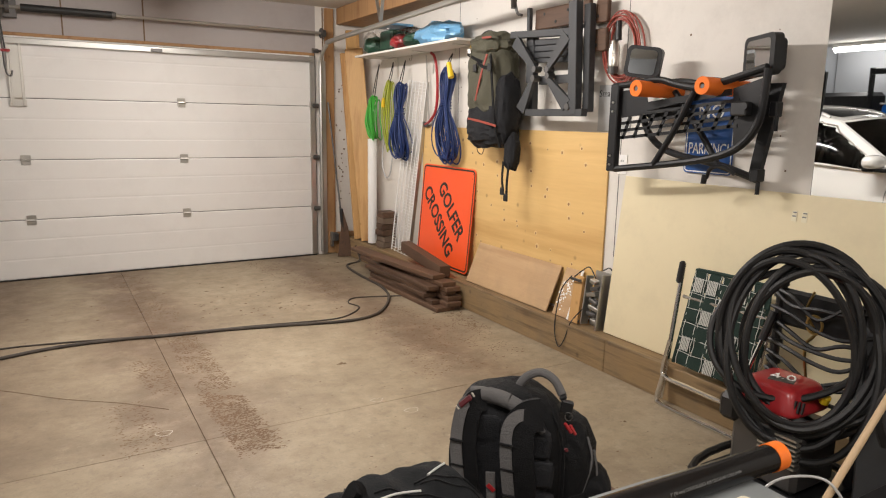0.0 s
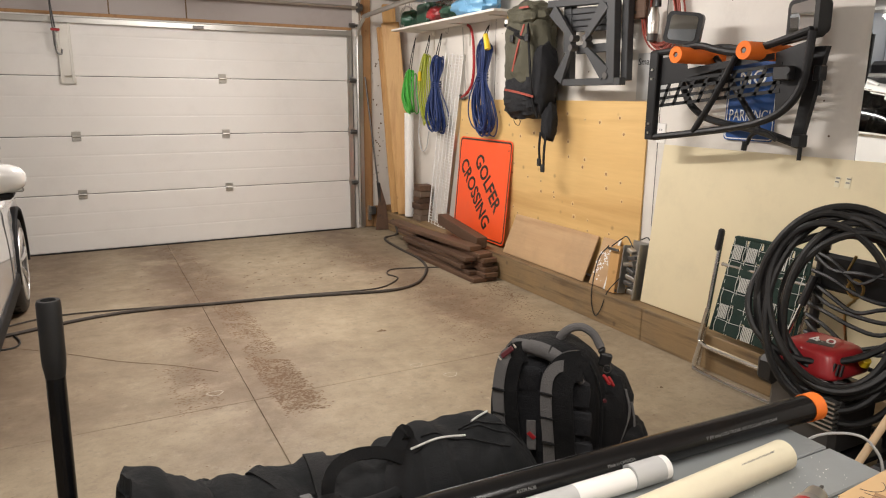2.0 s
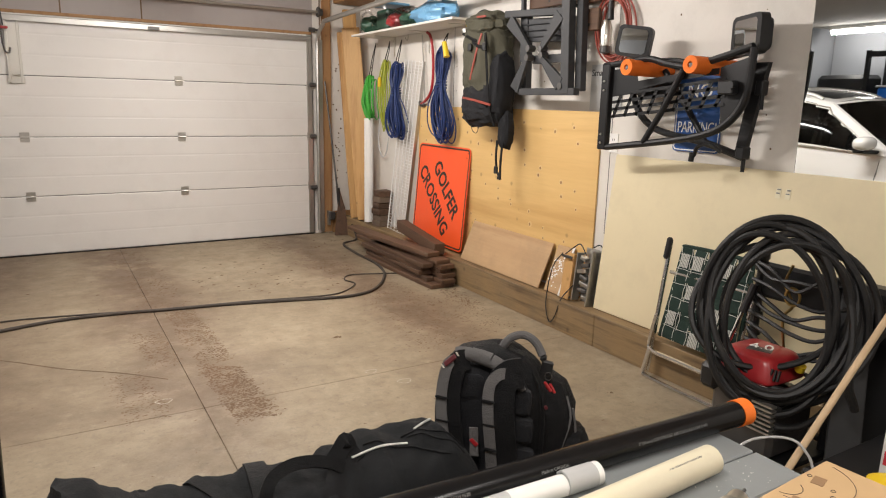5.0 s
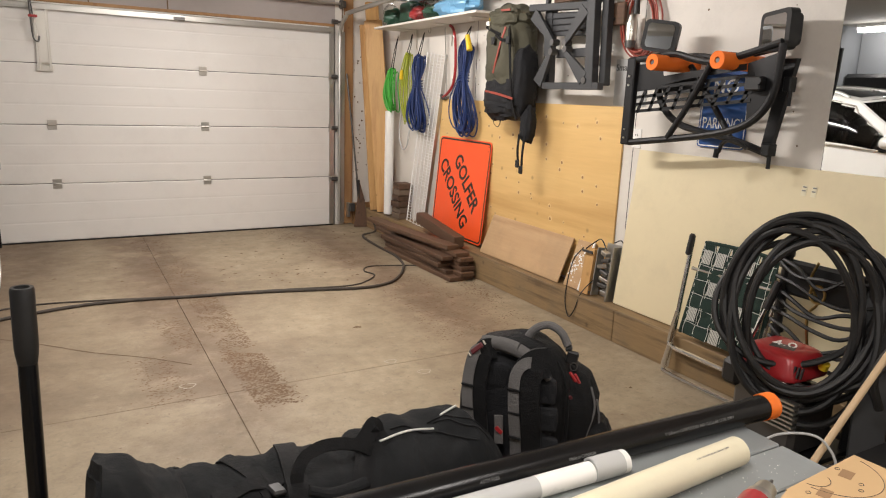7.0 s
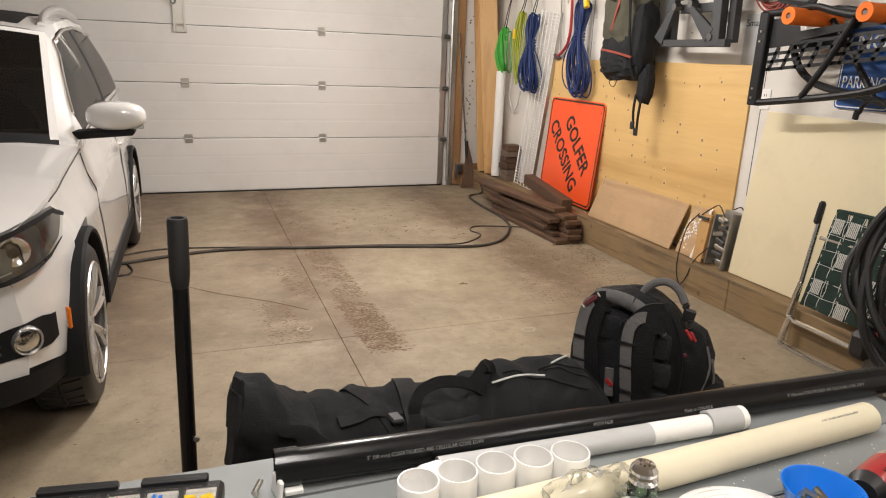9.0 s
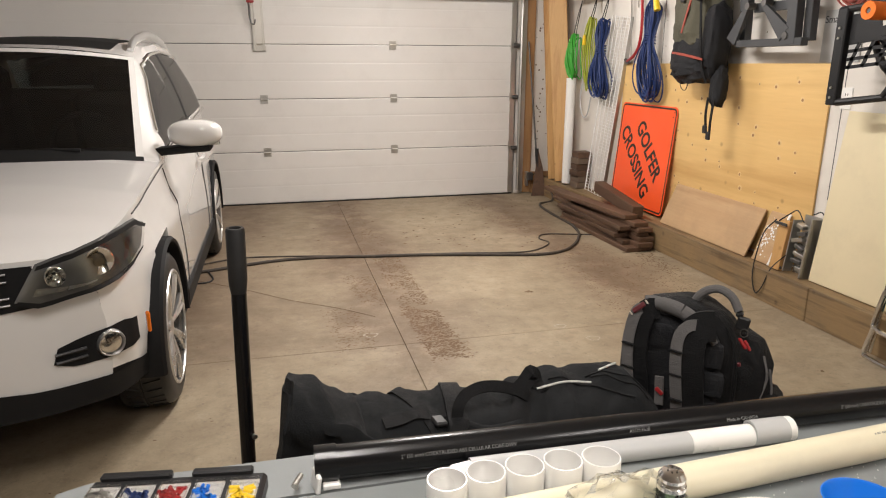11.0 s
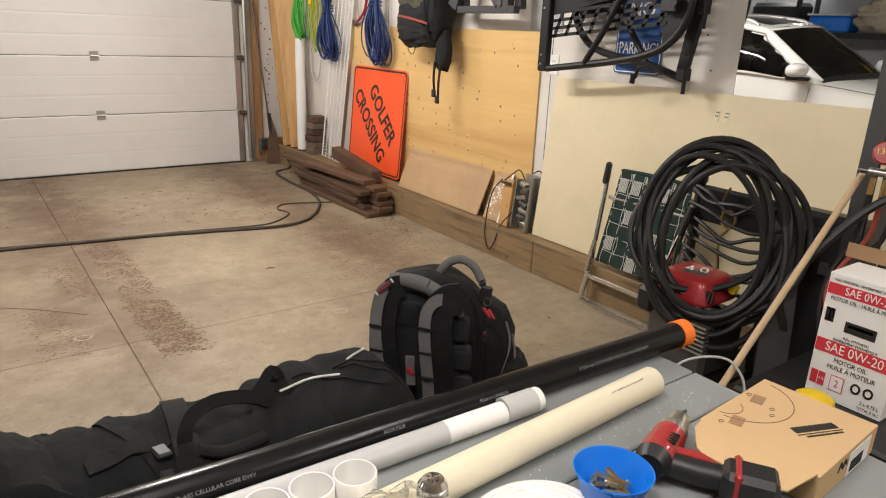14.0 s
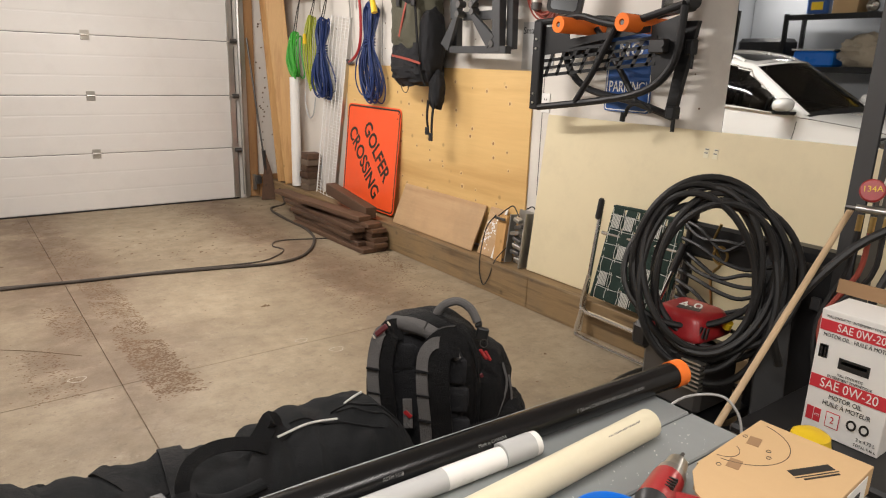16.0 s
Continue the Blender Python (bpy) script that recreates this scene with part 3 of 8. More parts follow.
sp = thing("torsion_spring_shaft", (-1.3, DY - 0.08, 2.34), "steel torsion shaft with a black coil spring above the door", "spring shaft")
part("shaft", Geo().cyl((-3.95, DY - 0.075, 2.345), (1.42, DY - 0.075, 2.345), 0.0135, n=10), M["galv"], sp)
part("spring", Geo().cyl((-1.25, DY - 0.075, 2.345), (-0.545, DY - 0.075, 2.345), 0.031, n=14).tube([(-1.25 + 0.0085 * k / 2, DY - 0.075 + 0.031 * math.cos(math.pi * k), 2.345 + 0.031 * math.sin(math.pi * k + 0.0001)) for k in range(0, 4)], 0.004, 5), M["rubber"], sp)
part("spring_cone", Geo().cyl((-0.56, DY - 0.075, 2.345), (-0.525, DY - 0.075, 2.345), 0.036, 0.026, n=12), M["darksteel"], sp)
part("drum", Geo().lathe((1.385, DY - 0.075, 2.345), [(0.015, 0), (0.05, 0), (0.05, 0.02), (0.036, 0.024), (0.036, 0.05), (0.015, 0.05)], 18, (1, 0, 0)), M["darksteel"], sp)
part("centre_plate", Geo().box((-1.33, DY - 0.03, 2.36), (0.10, 0.06, 0.20), bev=0.004).lathe((-1.36, DY - 0.075, 2.345), [(0.02, 0), (0.055, 0), (0.055, 0.03), (0.02, 0.03)], 14, (1, 0, 0)), M["darksteel"], sp)
rp = thing("release_cord", (-1.42, DY - 0.15, 2.1), "dark pull cord with a small red handle", "pull cord")
part("cord", Geo().tube([(-1.41, DY - 0.11, 2.44), (-1.40, DY - 0.14, 2.2), (-1.385, DY - 0.15, 2.0)], 0.006, 6), M["rubber"], rp)
part("handle", Geo().box((-1.385, DY - 0.15, 1.985), (0.07, 0.018, 0.022), bev=0.006), M["redpaint"], rp)
# jamb strips, header seams
trim = thing("door_trim", (1.5, DY, 1), "bare brown wooden jamb strips round the door", "trim", kind="structure")
part("jamb_strip", Geo().box((1.505, DY + 0.005, 1.31), (0.10, 0.028, 2.60), bev=0.003), M["jamb"], trim)
part("head_strip", Geo().box((-1.31, DY + 0.004, 2.135), (5.3, 0.026, 0.028), bev=0.003), M["jamb"], trim)
for x in (-0.95, -0.29, 1.44):
    part("seam", Geo().box((x, DY + 0.0185, 2.38), (0.012, 0.004, 0.46)), M["mud"], trim)
part("base_block", Geo().box((1.70, DY + 0.005, 0.12), (0.28, 0.03, 0.24), bev=0.003), M["jamb"], trim)

# ceiling lamps: twin tube battens, most of them unseen and added as fill
def tube_lamp(x, y, power, name="ceiling_or_fill_light"):
    lp = thing(name, (x, y, ZC), "white ceiling batten with a lit tube, some added as fill", "ceiling light", "ceiling lights")
    part("housing", Geo().box((x, y, ZC - 0.025), (0.11, 1.25, 0.05), bev=0.006), M["pvcwhite"], lp)
    part("tube", Geo().cyl((x, y - 0.60, ZC - 0.068), (x, y + 0.60, ZC - 0.068), 0.016, n=10), M["lamp"], lp)
    for lean in (-48, 48):                 # a tube sheds its light to both sides
        d = bpy.data.lights.new("tube_light", "AREA")
        d.shape, d.size, d.size_y, d.energy, d.color = "RECTANGLE", 0.08, 1.2, power / 2, (1.0, 0.94, 0.90)
        lo = new("tube_light", d)
        lo.location, lo.rotation_euler = (x + (0.05 if lean > 0 else -0.05), y, ZC - 0.10), (0, radians(-lean), 0)


for (x, y), p in zip(LAMPS, LAMP_POWER):
    tube_lamp(x, y, p)

# ---- sheets and boards on the long wall ----
ply = solo("plywood_sheet", Geo().box((W - 0.008, 5.695, 0.815), (0.014, 2.42, 1.22), bev=0.002), M["plywood"], "knotty golden plywood sheet fixed to the white wall", "plywood sheet")
rs = random.Random(17)
for k in range(64):
    kr = rs.uniform(0.010, 0.020)
    ky, kz = 4.56 + 2.28 * ((k * 0.618) % 1.0) + rs.uniform(-0.05, 0.05), 0.26 + 1.10 * ((k * 0.414 + 0.1) % 1.0) + rs.uniform(-0.03, 0.03)
    kn = part("knot", Geo().lathe((W - 0.0152, ky, kz), [(0.0, 0.0012), (kr * 0.5, 0.0012), (kr, 0.0004), (kr * 1.2, 0.0)], 9, (-1, 0, 0)), M["knotwood"], ply)
    part("knot_heart", Geo().lathe((W - 0.0164, ky + rs.uniform(-0.002, 0.002), kz - 0.002), [(0.0, 0.0006), (kr * 0.50, 0.0005), (kr * 0.60, 0.0)], 7, (-1, 0, 0)), M["jamb"], kn)
solo("cream_board", Geo().box((1.832, 3.09, 0.680), (0.016, 2.46, 0.985), (0, 6.0, 0), bev=0.002), M["cream"], "large smooth cream board leaning on the ledge", "board")
mir = thing("wall_mirror", (W, 2.4, 1.6), "large frameless mirror on the white wall", "mirror")
part("glass", Geo().box((W - 0.020, 2.293, 1.72), (0.006, 1.74, 1.10), (0, MIRROR_TILT, MIRROR_TURN)), M["mirror"], mir)
part("backing", Geo().box((W - 0.001, 2.30, 1.72), (0.002, 1.73, 1.08)), M["darksteel"], mir)


def leaning(name, y0, y1, z1, mat, label, xb=1.745, xt=1.873, th=0.012, z0=0.190):
    dx, dz = xt - xb, z1 - z0
    ln = math.hypot(dx, dz)
    return solo(name, Geo().box(((xb + xt) / 2, (y0 + y1) / 2, (z0 + z1) / 2), (th, y1 - y0, ln), (0, math.degrees(math.atan2(dx, dz)), 0), bev=0.002), M[mat], label, "board")


leaning("offcut_board", 4.85, 5.88, 0.500, "oldwood", "worn tan wooden offcut leaning above the ledge")
ob = leaning("painted_offcut", 4.645, 4.80, 0.505, "oldwood", "small tan offcut splashed with white paint", 1.76)
rs = random.Random(8)
for k in range(90):
    a, b = rs.gauss(4.735, 0.032), rs.gauss(0.36, 0.055)
    if 4.66 < a < 4.79 and 0.22 < b < 0.49:
        x = 1.76 + (b - 0.19) / 0.315 * 0.113 - 0.0085
        r = rs.uniform(0.002, 0.008)
        part("paint_splash", Geo().lathe((x, a, b), [(0.0, 0.0), (r, 0.0), (r * 0.6, 0.0012), (0.0, 0.0014)], 7, (-1, 0, 0.36)), M["paper"], ob)
leaning("white_strip", 4.625, 4.645, 0.515, "paper", "thin white painted strip leaning beside the offcuts", 1.75, 1.87, 0.01)
fix = thing("lamp_ballast", (1.78, 4.45, 0.19), "old opened metal lamp ballast standing on the ledge", "ballast")
part("wood_strip", Geo().box((1.765, 4.565, 0.345), (0.030, 0.085, 0.31), (0, 7, 0), bev=0.003), M["pine"], fix)
for z in (0.21, 0.48):
    part("clip", Geo().box((1.745, 4.565, z), (0.01, 0.10, 0.018), bev=0.002), M["darksteel"], fix)
part("channel", Geo().box((1.800, 4.36, 0.365), (0.09, 0.012, 0.36), (0, 6, 0), bev=0.002).box((1.845, 4.43, 0.365), (0.010, 0.15, 0.36), (0, 6, 0), bev=0.002).box((1.79, 4.50, 0.355), (0.06, 0.010, 0.32), (0, 6, 0)), M["galv"], fix)
for k in range(7):
    part("component", Geo().box((1.790, 4.43 + rs.uniform(-0.02, 0.02), 0.23 + k * 0.043), (0.045, rs.uniform(0.05, 0.09), 0.026), (rs.uniform(-20, 20), 0, 0), bev=0.004), M["darksteel"] if k % 2 else M["galv"], fix)
part("wire", Geo().tube([(1.74, 4.60, 0.50), (1.68, 4.63, 0.40), (1.63, 4.62, 0.17), (1.625, 4.57, 0.045), (1.63, 4.52, 0.10), (1.66, 4.50, 0.22), (1.76, 4.50, 0.30)], 0.004, 6), M["rubber"], fix)
part("wire", Geo().tube([(1.76, 4.40, 0.52), (1.78, 4.48, 0.575), (1.80, 4.56, 0.54), (1.76, 4.60, 0.49)], 0.004, 6), M["rubber"], fix)
part("wire", Geo().tube([(1.84, 4.42, 0.56), (1.84, 4.36, 0.585), (1.835, 4.32, 0.52), (1.83, 4.31, 0.30)], 0.004, 6), M["rubber"], fix)


def outlet(y, z):
    o = thing("wall_outlet", (W, y, z), "white double wall outlet", "outlet", "outlets")
    part("plate", Geo().box((1.876 if z < 1.15 else W - 0.003, y, z), (0.006, 0.075, 0.118), bev=0.002), M["pvcwhite"], o)
    for dz in (-0.022, 0.022):
        for dy in (-0.008, 0.008):
            part("slot", Geo().box((1.8725 if z < 1.15 else W - 0.0065, y + dy, z + dz), (0.002, 0.004, 0.012)), M["ink"], o)
    return o


outlet(4.375, 1.235)
for y, mk in ((3.215, 0), (3.165, 1)):
    d = thing("paper_label", (1.87, y, 1.07), "small curling printed paper label on the cream board", "label", "labels on the board")
    part("sheet", Geo().box((1.864, y, 1.067), (0.003, 0.026, 0.050), (0, 6, 0)), M["pvccream"], d)
    for k in range(3):
        part("print", Geo().box((1.8615, y + 0.003 * (k - 1), 1.085 - 0.018 * k), (0.001, 0.018, 0.006), (0, 6, 0)), M["greyink"], d)

# ---- golfer sign ----
SW = 0.885
sg = thing("road_sign", (1.84, 6.42, 0.2), "orange square metal sign with black letters, leaning on the plywood", "road sign")
sm = plane_at((1.843, 6.418, 0.648), (0, -1, 0), (0.085, 0, 1))


def rounded(w, h, r, n=5):
    out = []
    for cx, cy, a0 in ((w / 2 - r, h / 2 - r, 0), (-w / 2 + r, h / 2 - r, 90), (-w / 2 + r, -h / 2 + r, 180), (w / 2 - r, -h / 2 + r, 270)):
        out += [(cx + r * math.cos(radians(a0 + 90 * k / n)), cy + r * math.sin(radians(a0 + 90 * k / n))) for k in range(n + 1)]
    return out


def in_plane(m, g):
    g.v = [tuple(m @ Vector(p)) for p in g.v]
    return g


part("sheet", in_plane(sm, Geo().prism(rounded(SW, SW, 0.045), (0, 0, 0), (1, 0, 0), (0, 1, 0), 0.003)), M["orange"], sg)
o, i_ = rounded(SW - 0.022, SW - 0.022, 0.04), rounded(SW - 0.050, SW - 0.050, 0.03)
n = len(o)
g = Geo().add([(a, b, 0.0022) for a, b in o] + [(a, b, 0.0022) for a, b in i_], [(k, (k + 1) % n, n + (k + 1) % n, n + k) for k in range(n)])
part("border", in_plane(sm, g), M["ink"], sg)
words("GOLFER", 0.192, sm @ pose(0.095, 0.062, 0.0023, 0, 0, -47), M["ink"], sg, wide=0.84, bold=0.004)
words("CROSSING", 0.192, sm @ pose(-0.105, -0.055, 0.0023, 0, 0, -47), M["ink"], sg, wide=0.80, bold=0.004)
for a, b in ((0.40, 0.40), (-0.40, -0.40), (0.39, 0.36)):
    part("bolt_hole", in_plane(sm, Geo().lathe((a, b, 0.0024), [(0, 0), (0.006, 0), (0.005, 0.001)], 8)), M["ink"], sg)

# ---- shelf with its load ----
sh = thing("wall_shelf", (1.74, 6.8, 2.08), "white painted wall shelf with small steel brackets", "shelf")
part("board", Geo().box((1.735, 6.80, 2.090), (0.33, 1.94, 0.019), bev=0.002), M["drywall"], sh)
for y in (6.05, 6.75, 7.45):
    part("bracket", Geo().box((W - 0.004, y, 1.99), (0.006, 0.02, 0.19)).box((1.78, y, 2.076), (0.22, 0.02, 0.005)), M["zinc"], sh)


def crumple(c, s, seed, nu=22, nv=28, amp=0.25):
    """A soft, creased lump, for bags of plastic."""
    def fn(a, b):
        th, ph = math.pi * a, 2 * math.pi * b
        d = Vector((math.sin(th) * math.cos(ph), math.sin(th) * math.sin(ph), math.cos(th)))
        k = 1 + amp * noise.noise(d * 2.2 + Vector((seed, 0, 0))) + amp * 0.6 * abs(noise.noise(d * 5.5 + Vector((0, seed, 0))))
        p = Vector((d.x * s[0], d.y * s[1], d.z * s[2])) * k
        p.z = max(p.z, -s[2] * 0.9)
        return tuple(Vector(c) + p)
    return Geo().grid(nu, nv, fn, True)


solo("blue_plastic_bag", crumple((1.72, 6.35, 2.185), (0.13, 0.30, 0.095), 1.3), M["bluefilm"], "crumpled pale blue plastic bag on the shelf", "plastic bag", sharp=20)
gb = thing("greenery_bag", (1.70, 6.85, 2.10), "clear bag with red and green festive greenery", "bag")
part("film", crumple((1.70, 6.80, 2.185), (0.13, 0.24, 0.090), 4.1), M["bagfilm"], gb, sharp=20)
part("red_bundle", crumple((1.66, 6.92, 2.165), (0.09, 0.10, 0.062), 2.2), M["redpaint"], gb)
part("green_bundle", crumple((1.70, 6.72, 2.165), (0.10, 0.12, 0.065), 7.7), M["greenleaf"], gb)
tub = thing("storage_tub", (1.74, 7.25, 2.1), "clear plastic tub with green contents and blue lid", "storage tub")
part("tub", Geo().box((1.72, 7.22, 2.215), (0.24, 0.30, 0.225), bev=0.012), M["bagfilm"], tub)
part("contents", Geo().box((1.73, 7.20, 2.20), (0.20, 0.25, 0.18), bev=0.02), M["greenleaf"], tub)
part("lid", Geo().box((1.72, 7.22, 2.335), (0.27, 0.33, 0.022), bev=0.008), M["bluefilm"], tub)
jr = thing("plastic_jugs", (1.70, 7.58, 2.1), "dark bags and clear jugs pushed together on the shelf", "jugs")
part("bag", crumple((1.68, 7.52, 2.175), (0.10, 0.12, 0.08), 5.5), M["greenleaf"], jr)
part("jug", Geo().lathe((1.70, 7.66, 2.10), [(0.0, 0), (0.07, 0), (0.075, 0.02), (0.075, 0.16), (0.05, 0.20), (0.025, 0.22), (0.025, 0.25), (0, 0.25)], 16), M["bagfilm"], jr)


def hook(y, x=W - 0.03, z=2.05):
    h = thing("cord_hook", (x, y, z), "small steel cup hook under the shelf", "hook", "hooks under the shelf")
    part("wire", Geo().tube([(x, y, 2.081), (x, y, z), (x - 0.012, y - 0.012, z - 0.025), (x - 0.028, y - 0.012, z - 0.018), (x - 0.032, y - 0.01, z)], 0.003, 6), M["zinc"], h)


def hank(name, y, ztop, zbot, wid, mat, label, n, seed, r=0.0055, waist=None, strap=True, x=1.80, depth=0.05, group="hanging cords"):
    """A cord coiled in long loops, hung by a strap, perhaps with a wound waist."""
    rr = random.Random(seed)
    ob = thing(name, (x, y, zbot), label, "cord", group)
    for k in range(n):
        w = wid * rr.uniform(0.45, 1.0)
        zb, zt = zbot + rr.uniform(0, 0.10) * (ztop - zbot), ztop - rr.uniform(0, 0.05)
        dx, ph = rr.uniform(-depth, depth), rr.uniform(-0.3, 0.3)
        sway = rr.uniform(-0.28, 0.28) * wid
        pts = []
        for q in range(14):
            a = 2 * math.pi * q / 14
            zz = (zt + zb) / 2 + (zt - zb) / 2 * math.cos(a)
            f = (zz - zb) / max(zt - zb, 1e-3)
            nar = 1.0 if waist is None else min(1.0, 0.30 + abs(f - waist) * 2.0)
            bell = 1.15 - 0.45 * f
            pts.append((x + dx * nar + 0.018 * math.cos(a * 2 + ph), y + w * 0.5 * bell * nar * math.sin(a) + sway * max(0.0, 1 - f) ** 1.5 * nar + rr.uniform(-0.008, 0.008), zz))
        part("loop", Geo().tube(pts, r, 6, True, 3), M[mat], ob)
    if waist is not None:
        zw = zbot + (ztop - zbot) * waist
        for k in range(4):
            part("wrap", Geo().tube([(x + 0.042 * math.cos(a), y + 0.048 * math.sin(a), zw + 0.022 * (k - 1.5) + 0.006 * math.sin(2 * a + k)) for a in np.linspace(0, 2 * math.pi, 11)[:-1]], r, 6, True, 3), M[mat], ob)
    if strap:
        for dy in (-0.018, 0.018):
            part("strap", Geo().ribbon([(W - 0.055, y, 2.035), (x + 0.03, y + dy, (2.03 + ztop) / 2), (x, y + dy * 1.4, ztop - 0.02)], 0.014, 0.003, (1, 0, 0)), M["nylon"], ob)
    return ob


for y in (7.78, 7.42, 7.12, 6.34):
    hook(y)
hank("green_cord_hank", 7.78, 1.72, 1.27, 0.20, "greencord", "bright green cord coiled in loops on a strap", 18, 1, 0.0060, x=1.78)
lime = hank("lime_cord_hank", 7.46, 1.86, 1.16, 0.13, "limecord", "yellow-green cord in long loops on a strap", 9, 2, 0.0060, x=1.80, depth=0.035)
part("plug", Geo().cyl((1.755, 7.50, 1.60), (1.75, 7.49, 1.69), 0.020, 0.015, n=10), M["yellow"], lime)
hank("blue_cord_hank", 7.20, 1.83, 1.09, 0.30, "bluecord", "dark blue extension cord wound tightly round its middle", 26, 3, 0.0058, waist=0.62, x=1.79)
b2 = hank("blue_cord_hank", 6.34, 1.93, 1.11, 0.32, "bluecord", "dark blue extension cord with a yellow plug", 22, 4, 0.0058, waist=0.62, x=1.79)
part("plug", Geo().cyl((1.76, 6.215, 1.83), (1.76, 6.26, 1.95), 0.026, 0.020, n=12), M["yellow"], b2)
bs2 = thing("bow_saw", (1.87, 6.75, 1.45), "red tubular bow saw hanging under the shelf", "bow saw")
part("bow", Geo().tube([(1.865, 6.74, 2.07), (1.865, 6.68, 2.03), (1.865, 6.635, 1.90), (1.865, 6.62, 1.70), (1.865, 6.65, 1.56), (1.865, 6.74, 1.48), (1.865, 6.83, 1.44)], 0.013, 8), M["redpaint"], bs2)
part("blade", Geo().box((1.865, 6.795, 1.75), (0.002, 0.022, 0.62), (-7, 0, 0)), M["galv"], bs2)
part("handle", Geo().tube([(1.865, 6.86, 1.46), (1.865, 6.82, 1.43), (1.865, 6.77, 1.44)], 0.015, 8), M["darksteel"], bs2)

# ---- white wire shelf, planks, pipe and tools in the corner ----
ws = thing("wire_shelf", (1.84, 7.3, 0.19), "white coated wire shelf panel standing on end", "wire shelf")
top, bot = Vector((1.865, 6.99, 1.80)), Vector((1.77, 7.15, 0.19))
ax = (top - bot).normalized()
wdir = Vector((0.10, -1, 0)).normalized()
wdir = (wdir - ax * wdir.dot(ax)).normalized()
nrm = ax.cross(wdir)
for k in range(6):
    p = bot + wdir * (0.30 * k / 5 - 0.15)
    part("long_rod", Geo().cyl(p, p + ax * 1.66, 0.0038 if 0 < k < 5 else 0.006, n=6), M["pvcwhite"], ws)
for k in range(58):
    p = bot + ax * (0.01 + 1.64 * k / 57) - nrm * 0.004
    part("cross_wire", Geo().cyl(p - wdir * 0.15, p + wdir * 0.15, 0.0026, n=5), M["pvcwhite"], ws)
part("front_lip", Geo().box(bot + wdir * 0.155 + ax * 0.83 + nrm * 0.015, (0.035, 0.012, 1.66), (math.degrees(math.atan2(-ax.y, ax.z)), math.degrees(math.atan2(ax.x, ax.z)), 0)), M["galv"], ws)


def standing_plank(name, p0, p1, wv, th, mat, label, wdt=0.14):
    p0, p1 = Vector(p0), Vector(p1)
    a = (p1 - p0)
    ln = a.length
    a.normalize()
    w = Vector(wv)
    w = (w - a * w.dot(a)).normalized()
    k = a.cross(w)
    m = Matrix(((w.x, k.x, a.x, (p0.x + p1.x) / 2), (w.y, k.y, a.y, (p0.y + p1.y) / 2), (w.z, k.z, a.z, (p0.z + p1.z) / 2), (0, 0, 0, 1)))
    return solo(name, in_plane(m, Geo().box((0, 0, 0), (wdt, th, ln), bev=0.004)), M[mat], label, "plank", "planks in the corner")


standing_plank("pine_plank", (1.775, 7.86, 0.2), (1.700, 8.10, 2.20), (1, -0.55, 0), 0.038, "pine", "pale knotty pine plank standing in the corner", 0.185)
standing_plank("pine_plank", (1.790, 8.07, 0.2), (1.745, 8.25, 2.40), (1, -0.1, 0), 0.038, "pine", "long pine plank standing behind another", 0.14)
standing_plank("pine_plank", (1.715, 8.02, 0.2), (1.645, 8.21, 2.16), (1, -0.25, 0), 0.038, "pine", "knotty pine plank standing in the corner", 0.10)
solo("white_pipe", Geo().cyl((1.74, 7.72, 0.2), (1.77, 7.79, 1.28), 0.048, n=20, hole=0.9), M["pvcwhite"], "white plastic drain pipe standing on the ledge", "pipe")
rk = thing("garden_edger", (1.60, 8.1, 0), "thin dark tool handle with rusty blade leaning in the corner", "garden tool")
part("shaft", Geo().cyl((1.56, 8.14, 0.45), (1.47, 8.26, 1.65), 0.010, n=8), M["darksteel"], rk)
part("grip", Geo().cyl((1.575, 8.12, 0.25), (1.56, 8.14, 0.52), 0.020, n=10), M["rubber"], rk)
part("blade", Geo().prism([(-0.075, 0.0), (0.075, 0.0), (0.05, 0.30), (0.0, 0.50), (-0.03, 0.30)], (1.575, 8.08, 0.005), (1, -0.2, 0), (0, 0.1, 1), 0.012), M["deck"], rk)
gl = thing("grey_cable_loop", (1.86, 7.6, 0.9), "thin grey cable hanging in a loop", "cable")
part("cable", Geo().tube([(1.86, 7.70, 1.30), (1.86, 7.74, 1.05), (1.86, 7.66, 0.90), (1.86, 7.56, 0.93), (1.86, 7.50, 1.10)], 0.007, 6), M["pvcgrey"], gl)
rs = random.Random(5)
for k in range(6):
    b = solo("block", Geo().box((1.80 + rs.uniform(-0.01, 0.01), 7.52 + rs.uniform(-0.015, 0.015), 0.186 + 0.031 + 0.0625 * k), (0.15, 0.16, 0.061), (0, 0, rs.uniform(-6, 6)), bev=0.006), M["brick"] if k in (0, 1, 4) else M["deck"], "brown wooden block in a stack on the ledge", "block", "stacked blocks")
sw = thing("door_sensor", (1.62, DY - 0.05, 0.15), "small safety sensor box on a bracket beside the track", "sensor")
part("body", Geo().box((1.53, DY - 0.06, 0.20), (0.06, 0.05, 0.09), bev=0.006), M["darksteel"], sw)
part("bracket", Geo().box((1.50, DY - 0.025, 0.17), (0.03, 0.05, 0.16)), M["galv"], sw)
part("wire", Geo().tube([(1.56, DY - 0.06, 0.20), (1.60, DY - 0.07, 0.25), (1.64, DY - 0.06, 0.20), (1.62, DY - 0.05, 0.12)], 0.004, 6), M["rubber"], sw)

